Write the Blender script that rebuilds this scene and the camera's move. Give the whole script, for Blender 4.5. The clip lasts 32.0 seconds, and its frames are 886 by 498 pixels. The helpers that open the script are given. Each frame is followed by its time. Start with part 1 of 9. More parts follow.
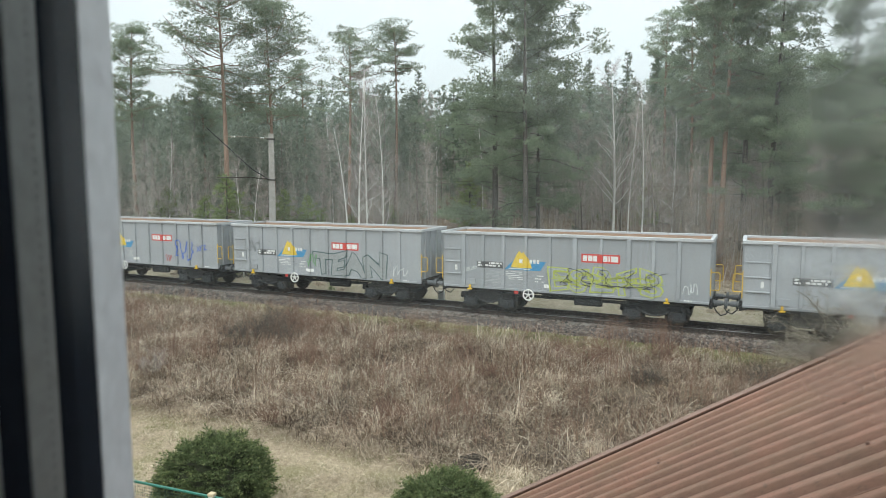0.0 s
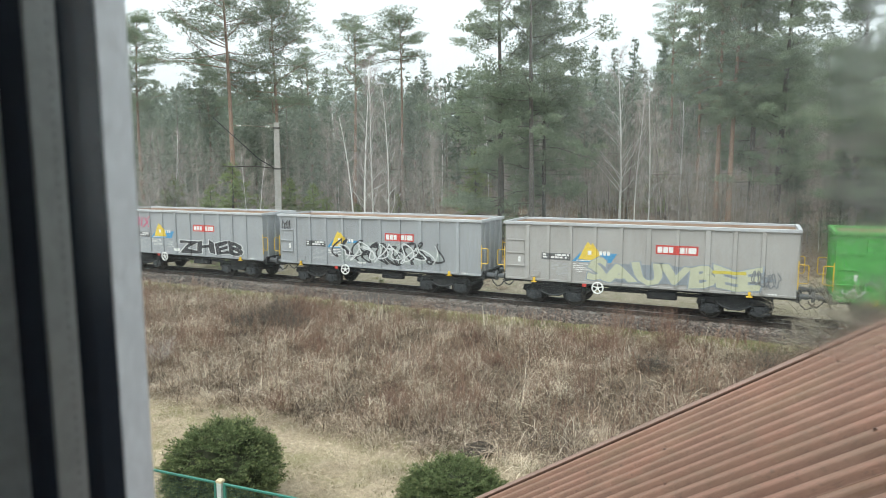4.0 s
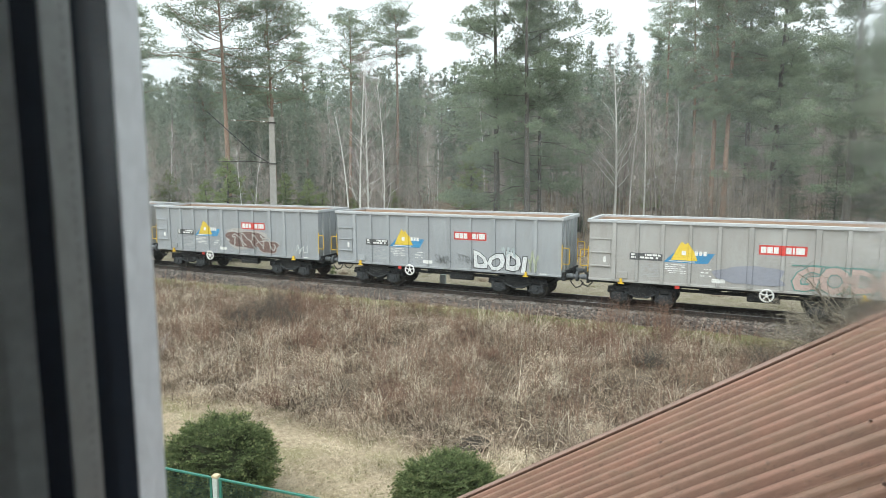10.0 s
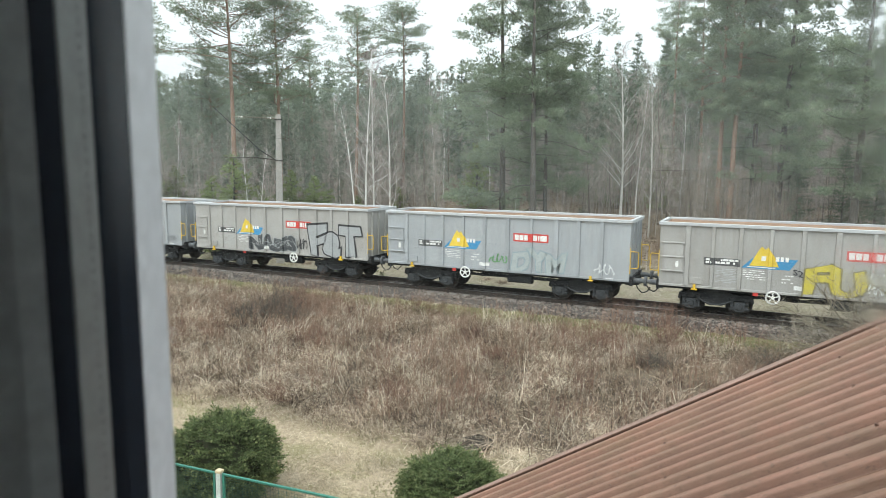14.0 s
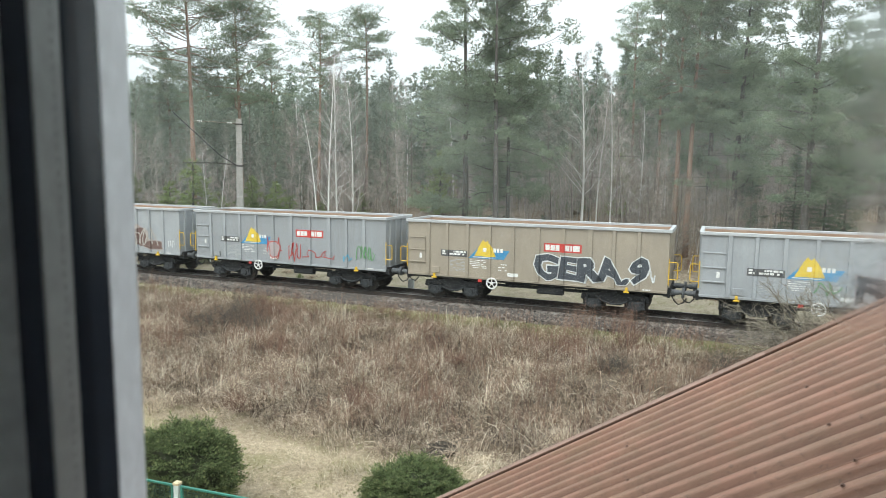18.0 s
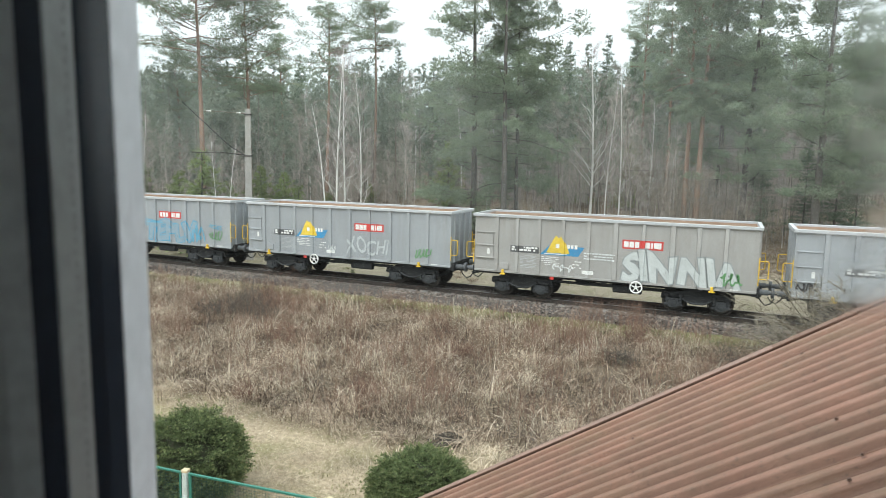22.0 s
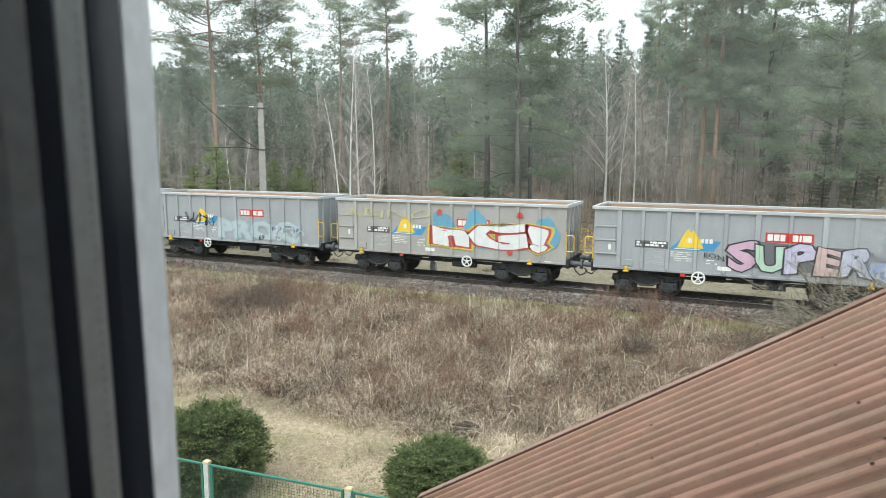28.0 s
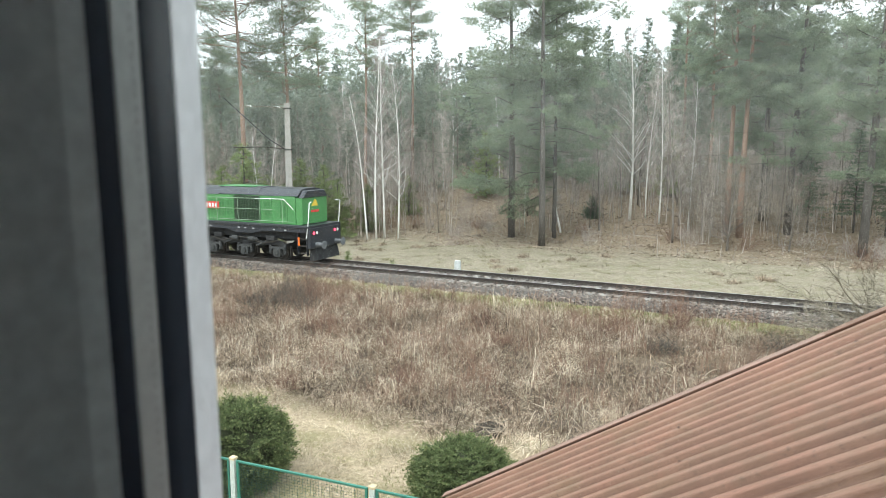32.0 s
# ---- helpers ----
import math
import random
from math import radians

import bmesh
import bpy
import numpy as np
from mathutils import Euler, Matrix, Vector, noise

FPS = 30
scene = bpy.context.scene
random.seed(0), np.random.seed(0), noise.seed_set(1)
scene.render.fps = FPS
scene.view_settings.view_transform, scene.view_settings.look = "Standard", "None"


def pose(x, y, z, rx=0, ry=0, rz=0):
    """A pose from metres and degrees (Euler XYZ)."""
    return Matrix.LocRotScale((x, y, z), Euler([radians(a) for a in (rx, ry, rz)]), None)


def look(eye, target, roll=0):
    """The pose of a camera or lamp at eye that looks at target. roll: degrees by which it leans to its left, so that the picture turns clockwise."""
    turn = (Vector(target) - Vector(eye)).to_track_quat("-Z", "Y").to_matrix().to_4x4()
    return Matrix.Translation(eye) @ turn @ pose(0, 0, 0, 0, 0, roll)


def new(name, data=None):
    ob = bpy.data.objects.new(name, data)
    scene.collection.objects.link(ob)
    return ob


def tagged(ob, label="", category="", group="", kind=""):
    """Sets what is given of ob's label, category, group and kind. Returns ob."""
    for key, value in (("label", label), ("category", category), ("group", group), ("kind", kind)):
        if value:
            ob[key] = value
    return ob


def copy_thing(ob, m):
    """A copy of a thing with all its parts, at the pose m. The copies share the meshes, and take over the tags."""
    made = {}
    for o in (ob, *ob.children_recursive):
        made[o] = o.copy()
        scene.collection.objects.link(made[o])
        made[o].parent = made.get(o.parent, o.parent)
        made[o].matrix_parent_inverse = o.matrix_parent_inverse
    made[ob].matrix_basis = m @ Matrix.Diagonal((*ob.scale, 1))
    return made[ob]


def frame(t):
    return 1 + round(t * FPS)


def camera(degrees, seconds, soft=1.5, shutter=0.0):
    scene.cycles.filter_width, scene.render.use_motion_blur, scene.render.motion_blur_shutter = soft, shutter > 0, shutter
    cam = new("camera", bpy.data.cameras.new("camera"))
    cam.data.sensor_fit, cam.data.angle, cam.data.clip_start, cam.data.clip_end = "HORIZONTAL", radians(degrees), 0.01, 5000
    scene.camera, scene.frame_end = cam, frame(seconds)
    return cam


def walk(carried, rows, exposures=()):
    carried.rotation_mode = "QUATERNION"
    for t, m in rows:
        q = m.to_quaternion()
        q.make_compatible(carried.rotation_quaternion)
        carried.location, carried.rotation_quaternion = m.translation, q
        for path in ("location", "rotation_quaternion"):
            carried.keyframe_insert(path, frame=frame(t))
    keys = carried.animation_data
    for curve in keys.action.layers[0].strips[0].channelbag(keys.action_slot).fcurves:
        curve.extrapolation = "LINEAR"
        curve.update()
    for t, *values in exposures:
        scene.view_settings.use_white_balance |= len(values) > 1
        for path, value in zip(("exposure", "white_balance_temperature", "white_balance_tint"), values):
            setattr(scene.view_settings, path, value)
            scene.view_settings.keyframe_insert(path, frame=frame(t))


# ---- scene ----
# ---------------------------------------------------------------- plan
# z = 0 is the top of the rails. The track is straight; s runs along it to the east,
# "off" runs from its centre line towards the house.
H = 6.1
TRACK_TURN = -26.2
U = Vector((math.cos(radians(TRACK_TURN)), math.sin(radians(TRACK_TURN)), 0))
N = Vector((U.y, -U.x, 0))
FOOT = Vector((13.097, 26.617, 0))


def on_track(s, off=0.0, z=0.0):
    p = FOOT + U * s + N * off
    return Vector((p.x, p.y, z))


# ---------------------------------------------------------------- camera, carried by hand at the window
cam = camera(68.0, 32.0, soft=0.6, shutter=0.04)
# a small phone lens focused far away: only the window frame, a hand's width off, is out of focus
cam.data.dof.use_dof, cam.data.dof.focus_distance, cam.data.dof.aperture_fstop = True, 30.0, 26.0
# seconds, sideways, towards the pane, up, yaw, pitch, roll
ROWS = [
    (0, 0.0063, -0.0014, 0.0120, -0.85, -5.86, 0.10),
    (0.5, 0.0061, -0.0014, 0.0120, -0.48, -5.98, 0.16),
    (1, 0.0061, -0.0015, 0.0076, -0.10, -6.14, -0.11),
    (1.5, 0.0049, -0.0011, 0.0060, 0.07, -6.47, -0.36),
    (2, 0.0037, -0.0007, 0.0048, -0.52, -6.17, 0.80),
    (2.5, 0.0038, -0.0011, 0.0066, -0.60, -6.71, -0.00),
    (4.5, 0.0044, -0.0023, 0.0082, -0.32, -6.85, 0.30),
    (5, 0.0046, -0.0027, 0.0107, 0.10, -6.44, -1.00),
    (5.5, 0.0041, -0.0024, 0.0061, 0.24, -7.09, 0.05),
    (6, 0.0036, -0.0022, 0.0029, 0.53, -6.71, -0.14),
    (6.5, 0.0032, -0.0020, 0.0015, 0.69, -6.89, -0.87),
    (7, 0.0027, -0.0018, 0.0007, 0.85, -7.19, -0.61),
    (7.5, 0.0020, -0.0015, -0.0028, 0.67, -7.30, -0.89),
    (8, 0.0012, -0.0011, 0.0042, 0.18, -6.98, -0.39),
    (8.5, 0.0006, -0.0008, 0.0016, -0.24, -6.65, -0.45),
    (9, -0.0001, -0.0004, 0.0000, -0.66, -6.75, -0.30),
    (9.5, -0.0002, -0.0004, -0.0002, -0.62, -7.14, -0.06),
    (10, -0.0003, -0.0004, 0.0019, -0.75, -7.26, 0.20),
    (10.5, -0.0004, -0.0003, 0.0003, -1.04, -7.33, 0.04),
    (11, -0.0005, -0.0003, 0.0020, -1.16, -7.37, 0.16),
    (11.5, -0.0007, -0.0003, 0.0016, -1.08, -7.16, 0.14),
    (12, -0.0008, -0.0003, 0.0010, -0.90, -7.04, 0.25),
    (12.5, -0.0010, -0.0003, 0.0009, -0.47, -7.14, 0.17),
    (13, -0.0012, -0.0002, 0.0002, -0.52, -7.21, 0.28),
    (13.5, -0.0015, -0.0001, -0.0006, -0.52, -7.19, -0.01),
    (14, -0.0018, 0.0001, 0.0011, -0.24, -7.40, -0.36),
    (14.5, -0.0024, 0.0003, -0.0017, -0.71, -7.05, 0.01),
    (16.5, -0.0049, 0.0011, 0.0022, -1.96, -6.02, -0.57),
    (17, -0.0056, 0.0013, -0.0008, -2.92, -6.28, -0.38),
    (17.5, -0.0055, 0.0012, -0.0015, -3.07, -6.67, -0.66),
    (18, -0.0056, 0.0012, 0.0001, -3.42, -6.82, -0.67),
    (18.5, -0.0057, 0.0012, 0.0033, -3.54, -6.89, -0.39),
    (19, -0.0056, 0.0012, 0.0004, -3.45, -7.05, -1.01),
    (19.5, -0.0056, 0.0009, -0.0027, -3.45, -7.32, -1.28),
    (20, -0.0055, 0.0007, -0.0029, -3.58, -7.37, -1.45),
    (20.5, -0.0054, 0.0005, -0.0023, -3.24, -7.59, -1.93),
    (21, -0.0052, 0.0003, -0.0012, -3.04, -7.56, -0.63),
    (21.5, -0.0053, 0.0003, 0.0067, -2.48, -7.49, 0.09),
    (22, -0.0055, 0.0003, -0.0015, -2.70, -7.57, -1.03),
    (22.5, -0.0056, 0.0003, 0.0001, -3.28, -7.39, -0.76),
    (23, -0.0056, 0.0004, 0.0013, -3.12, -7.45, -0.77),
    (23.5, -0.0053, 0.0005, -0.0024, -3.20, -7.47, -1.18),
    (24, -0.0049, 0.0006, 0.0004, -3.07, -7.73, -1.24),
    (24.5, -0.0046, 0.0006, -0.0019, -2.75, -7.97, -1.43),
    (25, -0.0042, 0.0007, -0.0068, -2.12, -8.20, -1.81),
    (25.5, -0.0045, 0.0009, -0.0096, -2.27, -8.46, -1.77),
    (27.5, -0.0057, 0.0014, -0.0008, -1.68, -8.40, 0.48),
    (28, -0.0060, 0.0016, -0.0060, -1.58, -8.41, 0.07),
    (28.5, -0.0063, 0.0016, -0.0065, -1.70, -8.39, -0.25),
    (29, -0.0066, 0.0017, -0.0038, -1.68, -8.40, -0.27),
    (29.5, -0.0070, 0.0018, -0.0084, -1.11, -8.25, -0.04),
    (30, -0.0073, 0.0018, -0.0003, -0.32, -8.47, 0.43),
    (30.5, -0.0079, 0.0019, -0.0079, 0.47, -8.62, 0.01),
    (31, -0.0084, 0.0019, -0.0079, 0.49, -8.72, -0.15),
    (31.5, -0.0091, 0.0020, -0.0089, 0.67, -8.81, -0.44),
    (32, -0.0098, 0.0020, -0.0062, 0.54, -8.45, 0.15),
]
walk(cam, [(t, pose(x, y, H + z, 90 + p, r, w)) for t, x, y, z, w, p, r in ROWS], exposures=((0, 0.22), (1, 0.28), (2, 0.37), (5, 0.48), (9, 0.53), (14, 0.53), (24, 0.56), (28, 0.58), (30.0, 0.62), (31.0, 0.79), (32.0, 0.88)))

# ---------------------------------------------------------------- overcast daylight
world = bpy.data.worlds.new("overcast_sky")
scene.world = world
world.use_nodes = True
wt = world.node_tree
wt.nodes.clear()
sky = wt.nodes.new("ShaderNodeTexSky")
sky.sky_type, sky.sun_disc = "NISHITA", False
sky.sun_elevation, sky.sun_rotation = radians(58), radians(-145)
sky.dust_density, sky.air_density = 3.0, 1.0
cloud = wt.nodes.new("ShaderNodeMix")
cloud.data_type = "RGBA"
cloud.inputs[0].default_value = 0.93
# an overcast sky is about three times as bright overhead as at the horizon
way = wt.nodes.new("ShaderNodeTexCoord")
split = wt.nodes.new("ShaderNodeSeparateXYZ")
rise = wt.nodes.new("ShaderNodeMapRange")
rise.inputs[1].default_value, rise.inputs[2].default_value = 0.0, 1.0
dome = wt.nodes.new("ShaderNodeMix")
dome.data_type = "RGBA"
dome.inputs[6].default_value = (5.75, 6.32, 6.52, 1)
dome.inputs[7].default_value = (15.1, 16.45, 16.85, 1)
wt.links.new(way.outputs["Generated"], split.inputs[0])
wt.links.new(split.outputs["Z"], rise.inputs[0])
wt.links.new(rise.outputs[0], dome.inputs[0])
wt.links.new(dome.outputs[2], cloud.inputs[7])
bg = wt.nodes.new("ShaderNodeBackground")
bg.inputs[1].default_value = 0.115
wout = wt.nodes.new("ShaderNodeOutputWorld")
wt.links.new(sky.outputs[0], cloud.inputs[6])
wt.links.new(cloud.outputs[2], bg.inputs[0])
wt.links.new(bg.outputs[0], wout.inputs[0])

sun = new("sun", bpy.data.lights.new("sun", "SUN"))
sun.data.energy, sun.data.angle, sun.data.color = 1.3, radians(35), (1.0, 0.985, 0.96)
sun.matrix_world = look((-29, -41, 80), (0, 0, 0))

# ---------------------------------------------------------------- materials
def mat(name, c1, c2=None, scale=6.0, rough=0.7, metal=0.0, bump=0.15, bscale=80.0, rand=0.12, grime=None, spec=0.5, stretch=(1, 1, 1)):
    """Two colours mixed by a coarse and a fine noise in metres, random value from object to object, fine relief.
    grime: (colour, amount) for stains that run down the surface."""
    m = bpy.data.materials.new(name)
    m.use_nodes = True
    nt = m.node_tree
    b = nt.nodes["Principled BSDF"]
    b.inputs["Roughness"].default_value, b.inputs["Metallic"].default_value = rough, metal
    b.inputs["Specular IOR Level"].default_value = spec
    c2 = c2 or tuple(v * 0.8 for v in c1)
    tc = nt.nodes.new("ShaderNodeTexCoord")
    mp = nt.nodes.new("ShaderNodeMapping")
    mp.inputs["Scale"].default_value = stretch
    nt.links.new(tc.outputs["Object"], mp.inputs[0])
    info = nt.nodes.new("ShaderNodeObjectInfo")
    n1 = nt.nodes.new("ShaderNodeTexNoise")
    n1.noise_dimensions = "4D"
    n1.inputs["Scale"].default_value, n1.inputs["Detail"].default_value = scale, 6
    n1.inputs["Roughness"].default_value = 0.65
    wmul = nt.nodes.new("ShaderNodeMath")
    wmul.operation = "MULTIPLY"
    wmul.inputs[1].default_value = 37.0
    nt.links.new(info.outputs["Random"], wmul.inputs[0])
    nt.links.new(wmul.outputs[0], n1.inputs["W"])
    nt.links.new(mp.outputs[0], n1.inputs["Vector"])
    ramp = nt.nodes.new("ShaderNodeMapRange")
    ramp.inputs[1].default_value, ramp.inputs[2].default_value = 0.33, 0.67
    nt.links.new(n1.outputs["Fac"], ramp.inputs[0])
    mix = nt.nodes.new("ShaderNodeMix")
    mix.data_type = "RGBA"
    mix.inputs[6].default_value, mix.inputs[7].default_value = (*c1, 1), (*c2, 1)
    nt.links.new(ramp.outputs[0], mix.inputs[0])
    col = mix.outputs[2]
    n2 = nt.nodes.new("ShaderNodeTexNoise")
    n2.inputs["Scale"].default_value, n2.inputs["Detail"].default_value = bscale, 3
    nt.links.new(mp.outputs[0], n2.inputs["Vector"])
    if grime:
        mp2 = nt.nodes.new("ShaderNodeMapping")
        mp2.inputs["Scale"].default_value = (3.0, 3.0, 0.35)
        nt.links.new(tc.outputs["Object"], mp2.inputs[0])
        n3 = nt.nodes.new("ShaderNodeTexNoise")
        n3.noise_dimensions = "4D"
        n3.inputs["Scale"].default_value, n3.inputs["Detail"].default_value = 2.2, 7
        n3.inputs["Roughness"].default_value = 0.7
        nt.links.new(wmul.outputs[0], n3.inputs["W"])
        nt.links.new(mp2.outputs[0], n3.inputs["Vector"])
        r3 = nt.nodes.new("ShaderNodeMapRange")
        r3.inputs[1].default_value, r3.inputs[2].default_value, r3.inputs[4].default_value = 0.42, 0.8, grime[1]
        nt.links.new(n3.outputs["Fac"], r3.inputs[0])
        g = nt.nodes.new("ShaderNodeMix")
        g.data_type = "RGBA"
        g.inputs[7].default_value = (*grime[0], 1)
        nt.links.new(r3.outputs[0], g.inputs[0])
        nt.links.new(col, g.inputs[6])
        col = g.outputs[2]
    hsv = nt.nodes.new("ShaderNodeHueSaturation")
    val = nt.nodes.new("ShaderNodeMapRange")
    val.inputs[3].default_value, val.inputs[4].default_value = 1 - rand, 1 + rand
    nt.links.new(info.outputs["Random"], val.inputs[0])
    fine = nt.nodes.new("ShaderNodeMapRange")
    fine.inputs[1].default_value, fine.inputs[2].default_value = 0.2, 0.8
    fine.inputs[3].default_value, fine.inputs[4].default_value = 0.84, 1.16
    nt.links.new(n2.outputs["Fac"], fine.inputs[0])
    mul = nt.nodes.new("ShaderNodeMath")
    mul.operation = "MULTIPLY"
    nt.links.new(val.outputs[0], mul.inputs[0])
    nt.links.new(fine.outputs[0], mul.inputs[1])
    nt.links.new(mul.outputs[0], hsv.inputs["Value"])
    nt.links.new(col, hsv.inputs["Color"])
    nt.links.new(hsv.outputs[0], b.inputs["Base Color"])
    if bump:
        bp = nt.nodes.new("ShaderNodeBump")
        bp.inputs["Strength"].default_value, bp.inputs["Distance"].default_value = bump, 0.02
        nt.links.new(n2.outputs["Fac"], bp.inputs["Height"])
        nt.links.new(bp.outputs[0], b.inputs["Normal"])
    return m


def leafy(name, c1, c2, rough=0.75, trans=0.25, spread=0.35, patch=0.7):
    """Blades, needles and twigs: colour by island, with light coming through."""
    m = bpy.data.materials.new(name)
    m.use_nodes = True
    nt = m.node_tree
    b = nt.nodes["Principled BSDF"]
    b.inputs["Roughness"].default_value = rough
    b.inputs["Specular IOR Level"].default_value = 0.25
    geo = nt.nodes.new("ShaderNodeNewGeometry")
    info = nt.nodes.new("ShaderNodeObjectInfo")
    mix = nt.nodes.new("ShaderNodeMix")
    mix.data_type = "RGBA"
    mix.inputs[6].default_value, mix.inputs[7].default_value = (*c1, 1), (*c2, 1)
    nt.links.new(geo.outputs["Random Per Island"], mix.inputs[0])
    tc = nt.nodes.new("ShaderNodeTexCoord")
    ns = nt.nodes.new("ShaderNodeTexNoise")
    ns.inputs["Scale"].default_value, ns.inputs["Detail"].default_value = patch, 3
    nt.links.new(tc.outputs["Object"], ns.inputs["Vector"])
    mr = nt.nodes.new("ShaderNodeMapRange")
    mr.inputs[1].default_value, mr.inputs[2].default_value = 0.3, 0.7
    mr.inputs[3].default_value, mr.inputs[4].default_value = 1 - spread, 1 + spread
    nt.links.new(ns.outputs["Fac"], mr.inputs[0])
    rnd = nt.nodes.new("ShaderNodeMapRange")
    rnd.inputs[3].default_value, rnd.inputs[4].default_value = 0.85, 1.15
    nt.links.new(info.outputs["Random"], rnd.inputs[0])
    mul = nt.nodes.new("ShaderNodeMath")
    mul.operation = "MULTIPLY"
    nt.links.new(mr.outputs[0], mul.inputs[0])
    nt.links.new(rnd.outputs[0], mul.inputs[1])
    hsv = nt.nodes.new("ShaderNodeHueSaturation")
    nt.links.new(mul.outputs[0], hsv.inputs["Value"])
    nt.links.new(mix.outputs[2], hsv.inputs["Color"])
    nt.links.new(hsv.outputs[0], b.inputs["Base Color"])
    if trans:
        tr = nt.nodes.new("ShaderNodeBsdfTranslucent")
        nt.links.new(hsv.outputs[0], tr.inputs[0])
        ms = nt.nodes.new("ShaderNodeMixShader")
        ms.inputs[0].default_value = trans
        nt.links.new(b.outputs[0], ms.inputs[1])
        nt.links.new(tr.outputs[0], ms.inputs[2])
        nt.links.new(ms.outputs[0], nt.nodes["Material Output"].inputs[0])
    return m


